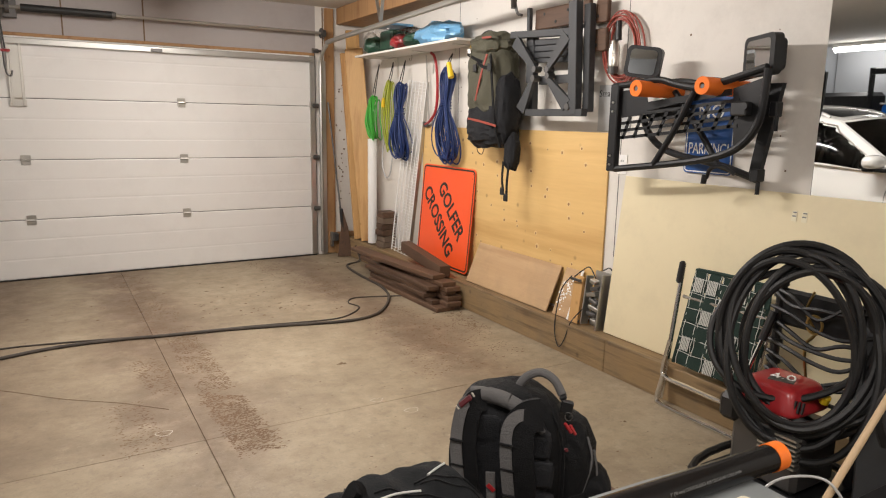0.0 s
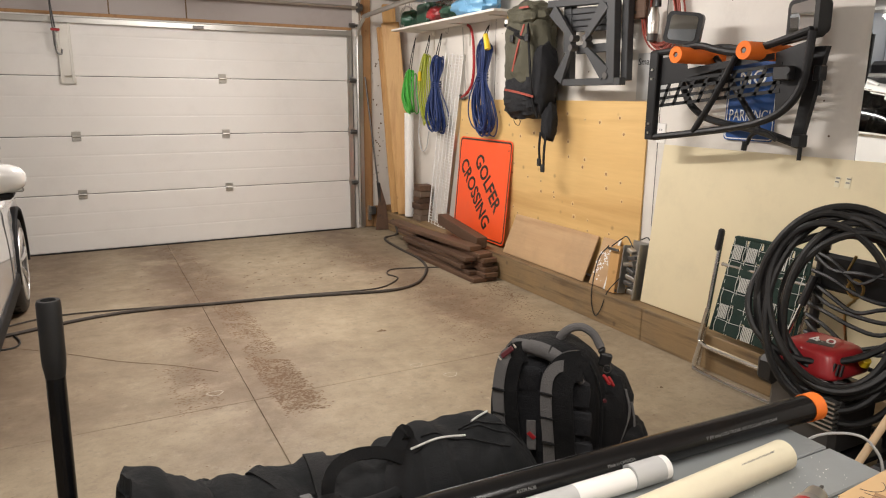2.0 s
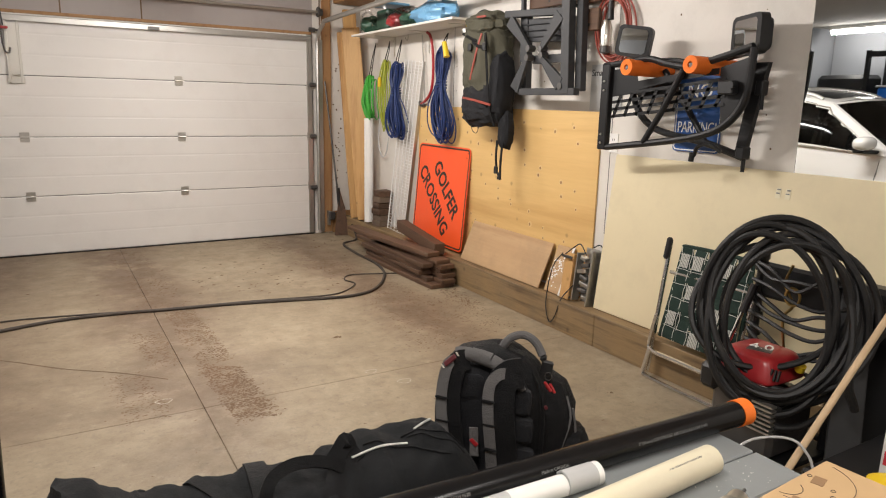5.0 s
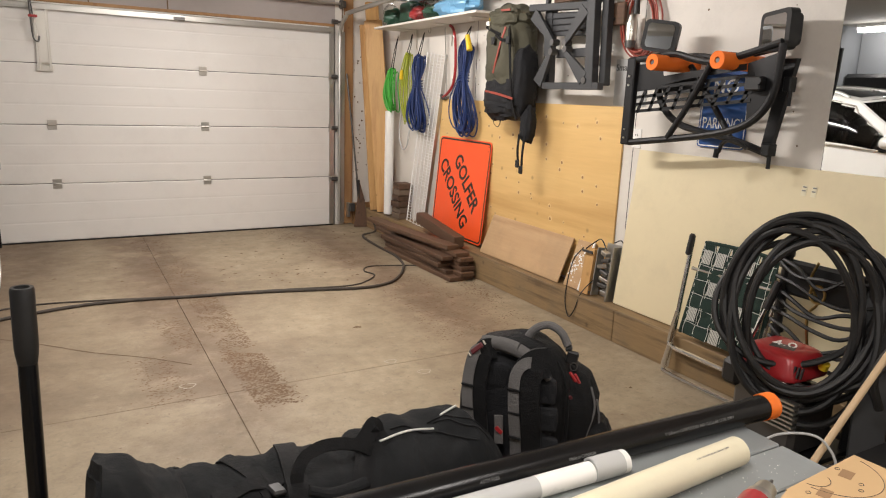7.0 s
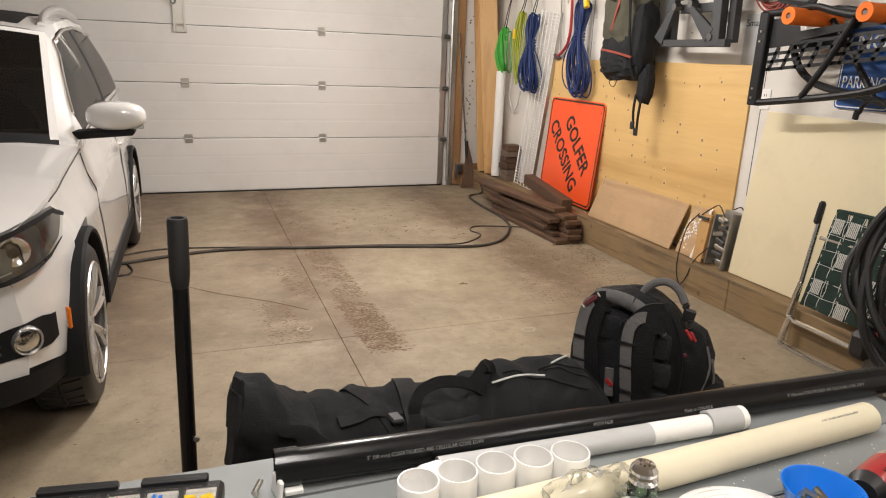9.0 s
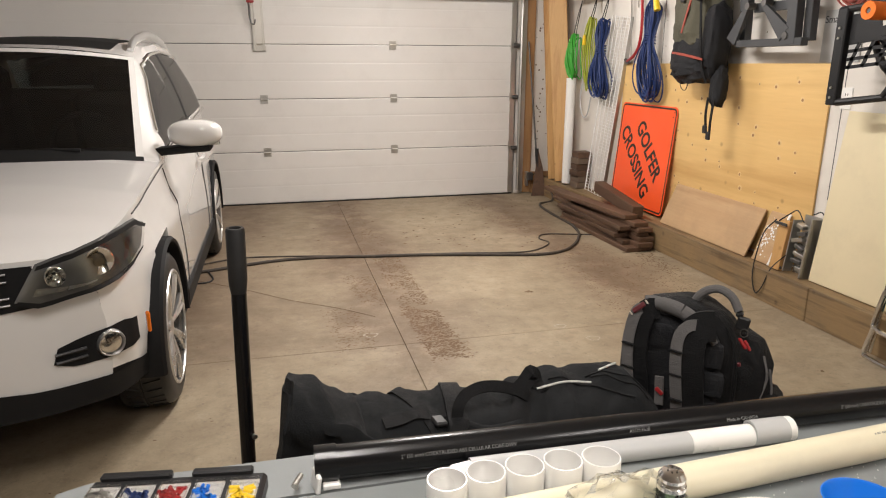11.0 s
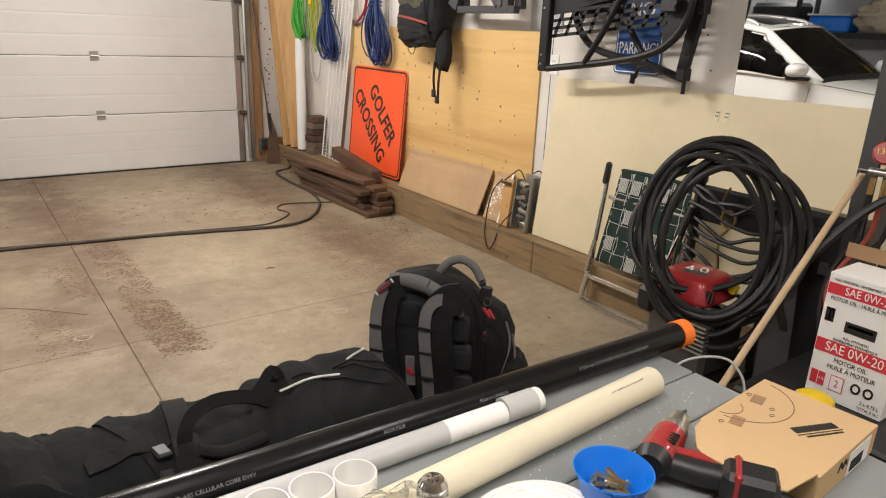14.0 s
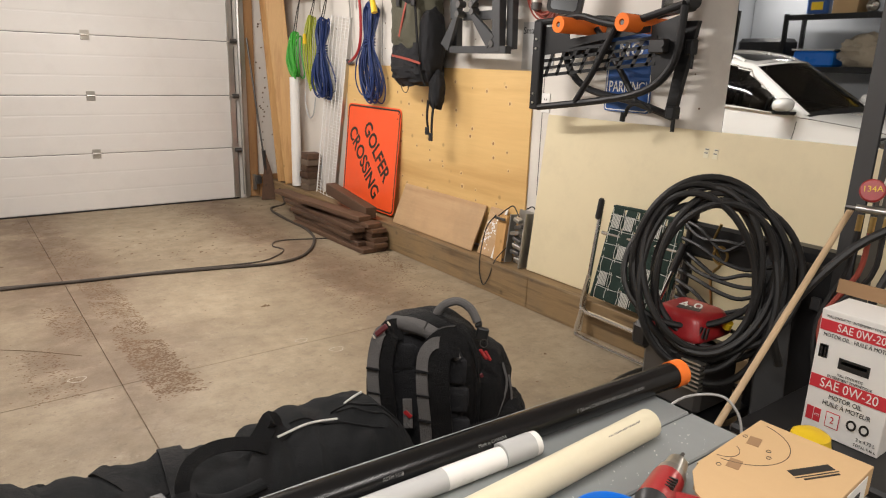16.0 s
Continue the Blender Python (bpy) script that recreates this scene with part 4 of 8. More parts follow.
# ---- pile of stained planks ----
rs = random.Random(11)
pile = [(1.545, 6.38, 0.022, 1.30, 0), (1.42, 6.33, 0.022, 1.22, 1.5), (1.53, 6.38, 0.064, 1.36, -0.6), (1.43, 6.40, 0.064, 1.15, 1), (1.545, 6.39, 0.106, 1.30, 0.4), (1.44, 6.48, 0.106, 1.12, -1),
        (1.545, 6.42, 0.148, 1.28, -1), (1.43, 6.47, 0.148, 1.10, 2.5), (1.535, 6.58, 0.190, 1.66, 0.5), (1.43, 6.55, 0.190, 1.40, -1), (1.50, 6.66, 0.232, 1.74, 1.6)]
for k, (x, y, z, ln, rot) in enumerate(pile):
    solo("stained_plank", Geo().box((x, y, z * 0.857), (0.13 if k % 3 else 0.10, ln, 0.0345), (0, 0, rot), bev=0.004), M["deck"], "weathered brown stained plank in a pile on the floor", "plank", "pile of planks")
solo("stained_plank", Geo().box((1.45, 6.40, 0.2365), (0.12, 0.98, 0.038), (0, 0, 6), bev=0.004), M["deck"], "short brown plank lying on the pile", "plank", "pile of planks")
solo("dark_post", Geo().box((1.615, 6.37, 0.298), (0.095, 0.82, 0.095), (5, 0, -4), bev=0.004), M["deck"], "thick dark square post lying across the plank pile", "post", "pile of planks")

# ---- trekking backpack ----
tp = thing("trekking_backpack", (1.70, 5.55, 1.3), "olive and charcoal trekking backpack hung on the wall", "backpack")


def puff(c, s, seed, sq=0.75, amp=0.06, taper=0.0, sag=0.0, nu=26, nv=36):
    """A stuffed cloth body: a rounded box with soft creases."""
    def fn(a, b):
        th, ph = math.pi * a, 2 * math.pi * b
        d = [math.sin(th) * math.cos(ph), math.sin(th) * math.sin(ph), math.cos(th)]
        p = [math.copysign(abs(v) ** sq, v) for v in d]
        k = 1 + amp * noise.noise(Vector(d) * 2.6 + Vector((seed, seed, 0))) + amp * 0.5 * noise.noise(Vector((d[0] * 3, d[1] * 3, d[2] * 11 + seed)))
        w = 1 - taper * p[2]
        return (c[0] + s[0] * p[0] * k * w, c[1] + s[1] * p[1] * k * w, c[2] + s[2] * p[2] * k - sag * (1 - p[2] ** 2))
    return Geo().grid(nu, nv, fn, True)


part("frame_sheet", Geo().box((1.84, 5.71, 1.72), (0.05, 0.36, 0.80), bev=0.03), M["blackplastic"], tp)
part("main_sack", puff((1.725, 5.57, 1.78), (0.135, 0.215, 0.31), 1.0, 0.72, 0.16, -0.06, 0, 40, 52), M["olive"], tp)
part("base_sack", puff((1.735, 5.56, 1.47), (0.14, 0.235, 0.18), 3.0, 0.74, 0.17, 0.10, 0, 36, 48), M["charcoal"], tp)
part("lid", puff((1.72, 5.55, 2.015), (0.14, 0.195, 0.095), 5.0, 0.8, 0.20, 0, 0, 32, 44), M["olive"], tp)
part("side_pocket", puff((1.70, 5.33, 1.58), (0.09, 0.07, 0.24), 6.0, 0.7, 0.12), M["charcoal"], tp)
part("hip_belt", puff((1.72, 5.28, 1.27), (0.05, 0.055, 0.13), 9.0, 0.7, 0.15), M["charcoal"], tp)
part("carry_handle", Geo().tube([(1.80, 5.86, 2.00), (1.80, 5.85, 2.09), (1.80, 5.75, 2.14), (1.80, 5.62, 2.10)], 0.022, 8), M["blackplastic"], tp)
part("zip", Geo().ribbon([(1.592, 5.45, 1.95), (1.582, 5.51, 1.80), (1.588, 5.58, 1.63)], 0.018, 0.006, (-1, 0, 0)), M["redcord"], tp, "dark red zip")
part("zip", Geo().ribbon([(1.605, 5.70, 1.500), (1.588, 5.50, 1.480), (1.598, 5.32, 1.450)], 0.016, 0.006, (-1, 0, 0)), M["redcord"], tp, "dark red zip")
part("zip", Geo().ribbon([(1.58, 5.50, 2.065), (1.575, 5.38, 2.06)], 0.014, 0.006, (-1, 0, 0)), M["redcord"], tp, "dark red zip")
for pts in ([(1.60, 5.42, 1.95), (1.58, 5.36, 1.75), (1.60, 5.34, 1.45), (1.64, 5.32, 1.30)], [(1.58, 5.56, 1.90), (1.575, 5.46, 1.86), (1.585, 5.38, 1.86)], [(1.60, 5.72, 1.97), (1.582, 5.60, 1.93), (1.585, 5.50, 1.90)], [(1.66, 5.30, 1.20), (1.66, 5.31, 1.08), (1.67, 5.30, 0.96)], [(1.68, 5.26, 1.20), (1.66, 5.25, 1.05), (1.67, 5.26, 0.92)]):
    part("strap", Geo().ribbon(pts, 0.022, 0.005, (-1, 0, 0)), M["nylon"], tp)
for y, z in ((5.39, 1.855), (5.305, 0.985), (5.26, 0.945), (5.58, 1.86)):
    part("buckle", Geo().box((1.575 if z > 1.2 else 1.66, y, z), (0.016, 0.042, 0.055), bev=0.005), M["blackplastic"], tp)
part("emblem", Geo().box((1.578, 5.665, 1.985), (0.004, 0.040, 0.030), (0, -12, 0), bev=0.003), M["paper"], tp, "small plain white emblem")
for y, z in ((5.895, 1.97), (5.89, 1.49)):
    part("rail_knob", Geo().cyl((1.80, y, z), (1.80, y + 0.06, z), 0.022, n=10), M["blackplastic"], tp)
part("tube", Geo().tube([(1.80, 5.84, 2.02), (1.70, 5.80, 2.05), (1.66, 5.76, 2.03)], 0.012, 6), M["yellow"], tp)
part("cord", Geo().tube([(1.66, 5.66, 1.33), (1.66, 5.64, 1.26), (1.66, 5.58, 1.24), (1.66, 5.54, 1.31)], 0.003, 5), M["ink"], tp)

# ---- folding work stand ----
wm = thing("folding_workbench", (1.74, 4.9, 1.5), "folded grey steel portable workbench hung on the wall", "workbench")
def bar(p, q, w, th, name="rail", mat="greyplastic", x0=1.72, xo=0.0):
    a, b = Vector((x0 + xo, *p)), Vector((x0 + xo, *q))
    d = b - a
    g = Geo().box(((a + b) / 2), (th, w, d.length), (math.degrees(math.atan2(-d.y, d.z)), 0, 0), bev=0.003)
    return part(name, g, M[mat], wm)
bar((5.12, 1.545), (4.55, 1.545), 0.045, 0.05, "foot_rail")
bar((4.64, 1.53), (4.68, 2.22), 0.075, 0.055, "leg")
bar((4.585, 1.55), (4.615, 2.20), 0.055, 0.05, "leg", xo=0.06)
bar((5.13, 1.54), (5.15, 2.06), 0.055, 0.05, "leg", xo=0.05)
bar((5.20, 1.75), (5.22, 2.25), 0.030, 0.03, "leg", xo=0.06)
bar((5.06, 1.76), (4.66, 1.76), 0.055, 0.03, "cross_rail", xo=0.05)
bar((5.32, 2.075), (4.70, 2.04), 0.045, 0.055, "frame_rail")
bar((5.20, 1.96), (4.70, 1.935), 0.15, 0.03, "tray", xo=0.05)
for q in range(3):
    bar((5.18, 1.915 + 0.04 * q), (4.74, 1.90 + 0.04 * q), 0.006, 0.02, "rib", xo=0.03)
def fin(a, b, w0, w1):
    a, b = Vector((1.70, *a)), Vector((1.70, *b))
    d = (b - a).normalized()
    s = Vector((1, 0, 0)).cross(d)
    part("folded_arm", Geo().prism([(0, -w0 / 2), ((b - a).length, -w1 / 2), ((b - a).length, w1 / 2), (0, w0 / 2)], a, d, s, 0.022), M["greyplastic"], wm)
fin((5.26, 2.03), (5.03, 1.83), 0.090, 0.035)
fin((4.72, 2.02), (4.90, 1.82), 0.090, 0.035)
fin((5.17, 1.56), (5.05, 1.76), 0.095, 0.035)
fin((4.69, 1.59), (4.90, 1.77), 0.095, 0.03)
for y, z in ((5.03, 1.83), (4.90, 1.82), (5.04, 1.77), (4.89, 1.78), (4.68, 1.58)):
    part("pivot", Geo().cyl((1.685, y, z), (1.74, y, z), 0.022, n=10), M["darksteel"], wm)
part("crank", Geo().tube([(1.72, 5.23, 2.20), (1.72, 5.28, 2.22), (1.70, 5.29, 2.30)], 0.010, 6).cyl((1.70, 5.30, 2.25), (1.70, 5.30, 2.34), 0.018, 0.024, n=8), M["darksteel"], wm)
for k, (z, y0, y1) in enumerate(((2.17, 4.66, 5.20), (1.985, 4.50, 4.60), (2.155, 4.50, 4.60))):
    jw = part("jaw_board", Geo().box((1.83, (y0 + y1) / 2, z), (0.035, y1 - y0, 0.135), (0, 0, 0), bev=0.006), M["deck"], wm, "brown wooden vice jaw")
    for q in range(4 if k == 0 else 1):
        part("dog_hole", Geo().lathe((1.8115, y0 + 0.08 + q * 0.12, z + (0.03 if q % 2 else -0.03)), [(0, 0), (0.011, 0), (0.009, 0.002)], 10, (-1, 0, 0)), M["ink"], jw)
part("wall_peg", Geo().cyl((1.90, 4.75, 2.09), (1.76, 4.75, 2.09), 0.012, n=8), M["darksteel"], wm)

# ---- red work light on its cord ----
wl = thing("work_light", (1.86, 4.40, 1.75), "caged work light on a coiled dull red cord", "work light")
rr = random.Random(4)
for k in range(8):
    cy, cz, ry, rz = 4.40 + rr.uniform(-0.02, 0.02), 1.93 + rr.uniform(-0.015, 0.015), 0.13 + rr.uniform(-0.04, 0.03), 0.195 + rr.uniform(-0.03, 0.02)
    part("cord_loop", Geo().tube([(1.865 - 0.004 * k, cy + ry * math.cos(a) + 0.10 * rz * math.sin(a), cz + rz * math.sin(a)) for a in np.linspace(0, 2 * math.pi, 15)[:-1]], 0.0055, 6, True, 3), M["redcord"], wl)
part("handle", Geo().cyl((1.82, 4.40, 1.97), (1.82, 4.405, 2.08), 0.020, 0.016, n=12), M["rubber"], wl)
part("cage", Geo().lathe((1.82, 4.43, 1.80), [(0.018, 0), (0.034, 0.02), (0.036, 0.12), (0.022, 0.17)], 14), M["zinc"], wl)
part("bulb", Geo().lathe((1.82, 4.43, 1.77), [(0, 0), (0.03, 0.01), (0.033, 0.05), (0.02, 0.06)], 12), M["darksteel"], wl)

# ---- small grey sign and blue parking sign ----
ss = thing("small_sign", (W, 4.45, 1.58), "brushed grey metal plate with dark lettering", "sign")
part("plate", Geo().box((W - 0.006, 4.47, 1.575), (0.004, 0.28, 0.285), bev=0.001), M["pvcgrey"], ss)
words("Small", 0.058, plane_at((W - 0.009, 4.545, 1.665), (0, -1, 0), (0, 0, 1)), M["ink"], ss)
ps = thing("parking_sign", (W, 3.75, 1.24), "blue metal no parking sign with white letters and border", "sign")
pm = plane_at((W - 0.012, 3.750, 1.445), (0, -1, 0), (0, 0, 1))
part("plate", in_plane(pm, Geo().prism(rounded(0.305, 0.44, 0.02), (0, 0, 0), (1, 0, 0), (0, 1, 0), 0.003)), M["bluesign"], ps)
o, i_ = rounded(0.292, 0.427, 0.018), rounded(0.280, 0.415, 0.014)
part("border", in_plane(pm, Geo().add([(a, b, 0.002) for a, b in o] + [(a, b, 0.002) for a, b in i_], [(k, (k + 1) % len(o), len(o) + (k + 1) % len(o), len(o) + k) for k in range(len(o))])), M["whiteink"], ps)
words("NO", 0.105, pm @ pose(0, 0.105, 0.0025), M["whiteink"], ps)
words("PARKING!", 0.085, pm @ pose(0, -0.09, 0.0025), M["whiteink"], ps, wide=0.68)

# ---- two tubular vehicle doors on foam covered pegs ----
for y in (3.98, 3.56):
    pg = thing("foam_peg", (1.74, y, 1.665), "wall peg wrapped in bright orange foam", "peg", "foam pegs")
    part("foam", Geo().cyl((1.555, y, 1.668), (1.895, y, 1.662), 0.043, 0.040, n=20, hole=0.35), M["foam"], pg)
    part("slit", Geo().box((1.66, y + 0.010, 1.7095), (0.20, 0.004, 0.003)), M["ink"], pg)
    part("rod", Geo().cyl((1.56, y, 1.665), (1.90, y, 1.665), 0.012, n=8), M["darksteel"], pg)


def tube_door(x, label):
    d = thing("tube_door", (x, 3.8, 1.2), label, "vehicle door", "tube doors")
    part("bottom_tube", Geo().tube([(x, 4.20, 1.225), (x, 3.95, 1.258), (x, 3.73, 1.29), (x, 3.55, 1.325), (x, 3.42, 1.375), (x, 3.335, 1.46), (x, 3.305, 1.56), (x, 3.295, 1.74)], 0.019, 10), M["blackpaint"], d)
    part("top_tube", Geo().tube([(x, 4.25, 1.69), (x, 4.08, 1.70), (x, 3.93, 1.715), (x, 3.80, 1.685), (x, 3.66, 1.665), (x, 3.50, 1.695), (x, 3.30, 1.745)], 0.018, 10), M["blackpaint"], d)
    part("diagonal_tube", Geo().tube([(x - 0.01, 3.91, 1.27), (x - 0.01, 3.79, 1.45), (x - 0.01, 3.68, 1.65)], 0.017, 10), M["blackpaint"], d)
    pl = part("hinge_plate", Geo().box((x, 4.225, 1.455), (0.045, 0.065, 0.49), bev=0.006), M["blackpaint"], d)
    for z in (1.60, 1.55, 1.30, 1.25):
        part("bolt", Geo().cyl((x - 0.022, 4.225, z), (x - 0.029, 4.225, z), 0.007, n=6), M["zinc"], pl)
    part("latch_plate", Geo().prism([(3.475, 1.655), (3.32, 1.70), (3.335, 1.46), (3.38, 1.41), (3.445, 1.39)], (x + 0.012, 0, 0), (0, 1, 0), (0, 0, 1), 0.005), M["blackpaint"], d)
    part("latch", Geo().box((x - 0.02, 3.40, 1.56), (0.05, 0.085, 0.065), bev=0.006).cyl((x - 0.04, 3.36, 1.57), (x - 0.06, 3.36, 1.57), 0.018, n=10), M["blackplastic"], d)
    # slotted side panel
    g = Geo()
    for k in range(4):
        z = 1.43 + 0.040 * k
        g.box((x + 0.008, 3.81, z + 0.012), (0.004, 0.76, 0.017), (-6.0, 0, 0))
    for k in range(9):
        for q in range(3):
            y = 4.16 - 0.086 * k - 0.016 * q
            g.box((x + 0.008, y, 1.428 + 0.040 * q + 0.028 + (4.17 - y) * 0.105 - 0.038), (0.004, 0.020, 0.048), (24, 0, 0))
    part("slotted_panel", g, M["blackpaint"], d)
    part("panel_head", Geo().prism([(4.19, 1.665), (4.02, 1.675), (4.00, 1.60), (3.80, 1.625), (3.48, 1.655), (3.48, 1.625), (3.80, 1.59), (4.02, 1.548), (4.19, 1.53)], (x + 0.010, 0, 0), (0, 1, 0), (0, 0, 1), 0.004), M["blackpaint"], d)
    return d


tube_door(1.665, "black tubular vehicle door with slotted panel, hung on foam pegs")
t2 = thing("tube_door", (1.80, 3.8, 1.2), "second black tubular vehicle door hung behind the first", "vehicle door", "tube doors")
part("frame_tube", Geo().tube([(1.80, 4.19, 1.69), (1.80, 4.16, 1.56), (1.80, 4.09, 1.43), (1.80, 3.98, 1.35), (1.80, 3.84, 1.315), (1.80, 3.62, 1.285), (1.80, 3.38, 1.225)], 0.019, 10), M["blackpaint"], t2)
part("top_tube", Geo().tube([(1.80, 4.19, 1.695), (1.80, 3.9, 1.71), (1.80, 3.7, 1.69), (1.80, 3.38, 1.74)], 0.018, 10), M["blackpaint"], t2)
part("diagonal_tube", Geo().tube([(1.80, 3.93, 1.66), (1.80, 3.72, 1.42), (1.80, 3.62, 1.29)], 0.016, 10), M["blackpaint"], t2)
pl = part("rear_plate", Geo().prism([(3.37, 1.22), (3.42, 1.24), (3.36, 1.68), (3.29, 1.68)], (1.79, 0, 0), (0, 1, 0), (0, 0, 1), 0.03), M["blackpaint"], t2)
part("hinge_pin", Geo().box((1.76, 3.30, 1.56), (0.05, 0.04, 0.07), bev=0.005).cyl((1.75, 3.285, 1.46), (1.75, 3.285, 1.53), 0.010, n=8), M["blackpaint"], pl)
part("hinge_pin", Geo().box((1.76, 3.36, 1.25), (0.06, 0.045, 0.06), bev=0.005).cyl((1.75, 3.345, 1.16), (1.75, 3.345, 1.22), 0.010, n=8), M["blackpaint"], pl)
part("latch_strap", Geo().tube([(1.70, 3.60, 1.22), (1.69, 3.57, 1.27), (1.69, 3.50, 1.285), (1.70, 3.44, 1.25)], 0.010, 8).cyl((1.70, 3.615, 1.19), (1.70, 3.61, 1.235), 0.014, n=8), M["blackpaint"], t2)
part("panel", Geo().prism([(4.16, 1.58), (3.98, 1.60), (3.86, 1.62), (3.86, 1.54), (4.10, 1.50)], (1.805, 0, 0), (0, 1, 0), (0, 0, 1), 0.004), M["blackpaint"], t2)


def side_mirror(name, y, z, w, h, tilt, x, turn):
    mr = thing(name, (x, y, z), "black plastic vehicle side mirror on a tube door", "side mirror", "side mirrors")
    m = pose(x, y, z) @ Euler((0, 0, radians(turn))).to_matrix().to_4x4() @ Euler((radians(tilt), 0, 0)).to_matrix().to_4x4()
    part("shell", in_plane(m, Geo().prism(rounded(w, h, 0.03), (0, 0, 0), (0, -1, 0), (0, 0, 1), 0.045).prism(rounded(w * 0.8, h * 0.8, 0.03), (0.035, 0, 0), (0, -1, 0), (0, 0, 1), 0.04)), M["blackplastic"], mr)
    part("glass", in_plane(m, Geo().prism(rounded(w * 0.76, h * 0.78, 0.02), (-0.0245, 0, 0), (0, -1, 0), (0, 0, 1), 0.003)), M["mirror"], mr)
    part("stalk", Geo().tube([(x + 0.03, y, z - h * 0.40), (x + 0.02, y - 0.02, z - h * 0.62), (x + 0.01, y - 0.03, z - h * 0.72)], 0.013, 8), M["blackplastic"], mr)


side_mirror("side_mirror", 4.035, 1.81, 0.19, 0.165, 8, 1.66, 28)
side_mirror("side_mirror", 3.385, 1.805, 0.235, 0.185, -2, 1.745, -22)

# ---- the car ----
CX, CY = -2.533, 3.28          # middle of its width, tip of its nose
LEN, HW, AXF, AXR, RW = 4.12, 0.84, 0.80, 3.22, 0.325


def lerp(x, pts):
    if x <= pts[0][0]:
        return pts[0][1]
    for (a, u), (b, v) in zip(pts, pts[1:]):
        if x <= b:
            t = (x - a) / (b - a)
            return u + (v - u) * t
    return pts[-1][1]


TOP = [(0, 0.850), (0.10, 0.885), (0.35, 0.935), (0.75, 0.975), (1.22, 1.015), (1.45, 1.15), (1.70, 1.285), (1.98, 1.495), (2.30, 1.555), (2.75, 1.580), (3.3, 1.560), (3.65, 1.50), (3.9, 1.24), (4.05, 0.98), (4.12, 0.80)]
HALF = [(0, 0.72), (0.10, 0.775), (0.30, 0.815), (0.60, 0.835), (1.2, 0.838), (2.5, 0.84), (3.4, 0.835), (3.9, 0.80), (4.12, 0.70)]
BELT = [(0, 0.822), (0.30, 0.862), (0.7, 0.905), (1.2, 0.955), (1.6, 0.985), (2.6, 1.035), (3.5, 1.075), (3.9, 1.02), (4.12, 0.78)]
SILL = [(0, 0.36), (0.25, 0.30), (0.5, 0.27), (1.2, 0.235), (3.0, 0.235), (3.7, 0.28), (4.12, 0.42)]
NX = 38


def flank_x(Y, z):
    hw, belt, sill = lerp(Y, HALF), lerp(Y, BELT), lerp(Y, SILL)
    t = max(0.0, min(1.0, (z - sill) / (belt - sill)))
    x = hw * (0.955 + 0.045 * math.sin(math.pi * min(1, 0.25 + t * 0.9)) - 0.050 * max(0, t - 0.72) / 0.28)
    return x + (0.006 if abs(t - 0.7) < 0.06 else 0)


def nose_curve(x, Y):
    return 0.34 * (abs(x) / 0.84) ** 2.6 * max(0.0, 1 - Y / 0.75)


WS0, WS1 = 1.30, 1.98          # foot and head of the windscreen at its sides


def screen_edge(Y):
    q = (Y - WS0) / (WS1 - WS0)
    return 0.70 - 0.115 * q, 0.995 + 0.455 * q


def car_point(Y, k):
    """Point k (0: under the sill, NX: on the centre line) of the section at Y, one side, X outwards."""
    top, belt, sill = lerp(Y, TOP), lerp(Y, BELT), lerp(Y, SILL)
    hw = lerp(Y, HALF)
    bow = 0.0
    if k <= 10:                                  # flank
        z = sill + (belt - sill) * k / 10
        x = flank_x(Y, z)
        d = math.hypot(Y - AXF, z - RW) if abs(Y - AXF) < 0.6 else math.hypot(Y - AXR, z - RW)
        if d < 0.372:
            x = 0.62
    else:
        s = (k - 10) / (NX - 10)
        if Y <= WS0:                             # bonnet
            tb = min(top, 1.02)
            x = hw * 0.95 * (1 - s)
            z = belt + (tb - belt) * (1 - (1 - s) ** 2.6)
        else:
            xb = hw * 0.915
            xe, ze = screen_edge(Y) if Y < WS1 else (0.585, top - 0.045)
            if s <= 0.5:
                q = s / 0.5
                x, z = xb + (xe - xb) * q + 0.02 * math.sin(math.pi * q), belt + (ze - belt) * q
            else:
                q = (s - 0.5) / 0.5
                x, z = xe * (1 - q), ze + (top - ze) * (1 - (1 - q) ** 2.4)
                bow = 0.14 * (1 - (x / xe) ** 2) * max(0.0, 1 - (Y - WS1) / 0.5)
    y = Y + nose_curve(x, Y) - bow
    y -= 0.18 * (abs(x) / 0.84) ** 2.4 * max(0.0, 1 - (LEN - Y) / 0.6)
    return x, y, z


def car_world(x, y, z):
    return (CX + x, CY + y, z)


STN = sorted(set([round(v, 3) for v in list(np.linspace(0, 0.5, 10)) + list(np.linspace(0.5, 4.12, 130)) + [WS0, WS1]]))


def car_zone(Y, k):
    """Which piece of the shell a cell belongs to."""
    if k < 10:
        return "sill" if k == 0 else "body"
    s = (k - 10 + 0.5) / (NX - 10)
    if WS0 < Y < WS1 and s > 0.5:
        return None
    if 3.67 < Y < 4.0 and s > 0.5:
        return "rear_window"
    if 1.56 < Y < 3.60 and s < 0.5:
        f = s / 0.5
        ze = screen_edge(Y)[1] if Y < WS1 else lerp(Y, TOP) - 0.045
        h = ze - lerp(Y, BELT)
        if f * h > 0.02 and (1 - f) * h > (0.085 if Y < WS1 else 0.05) and Y < 3.60 - 0.35 * f:
            return "pillar" if 2.52 < Y < 2.60 else ("front_window" if Y <= 2.52 else "back_window")
    if 2.08 < Y < 3.45 and s > 0.62:
        return "sunroof"
    return "body"


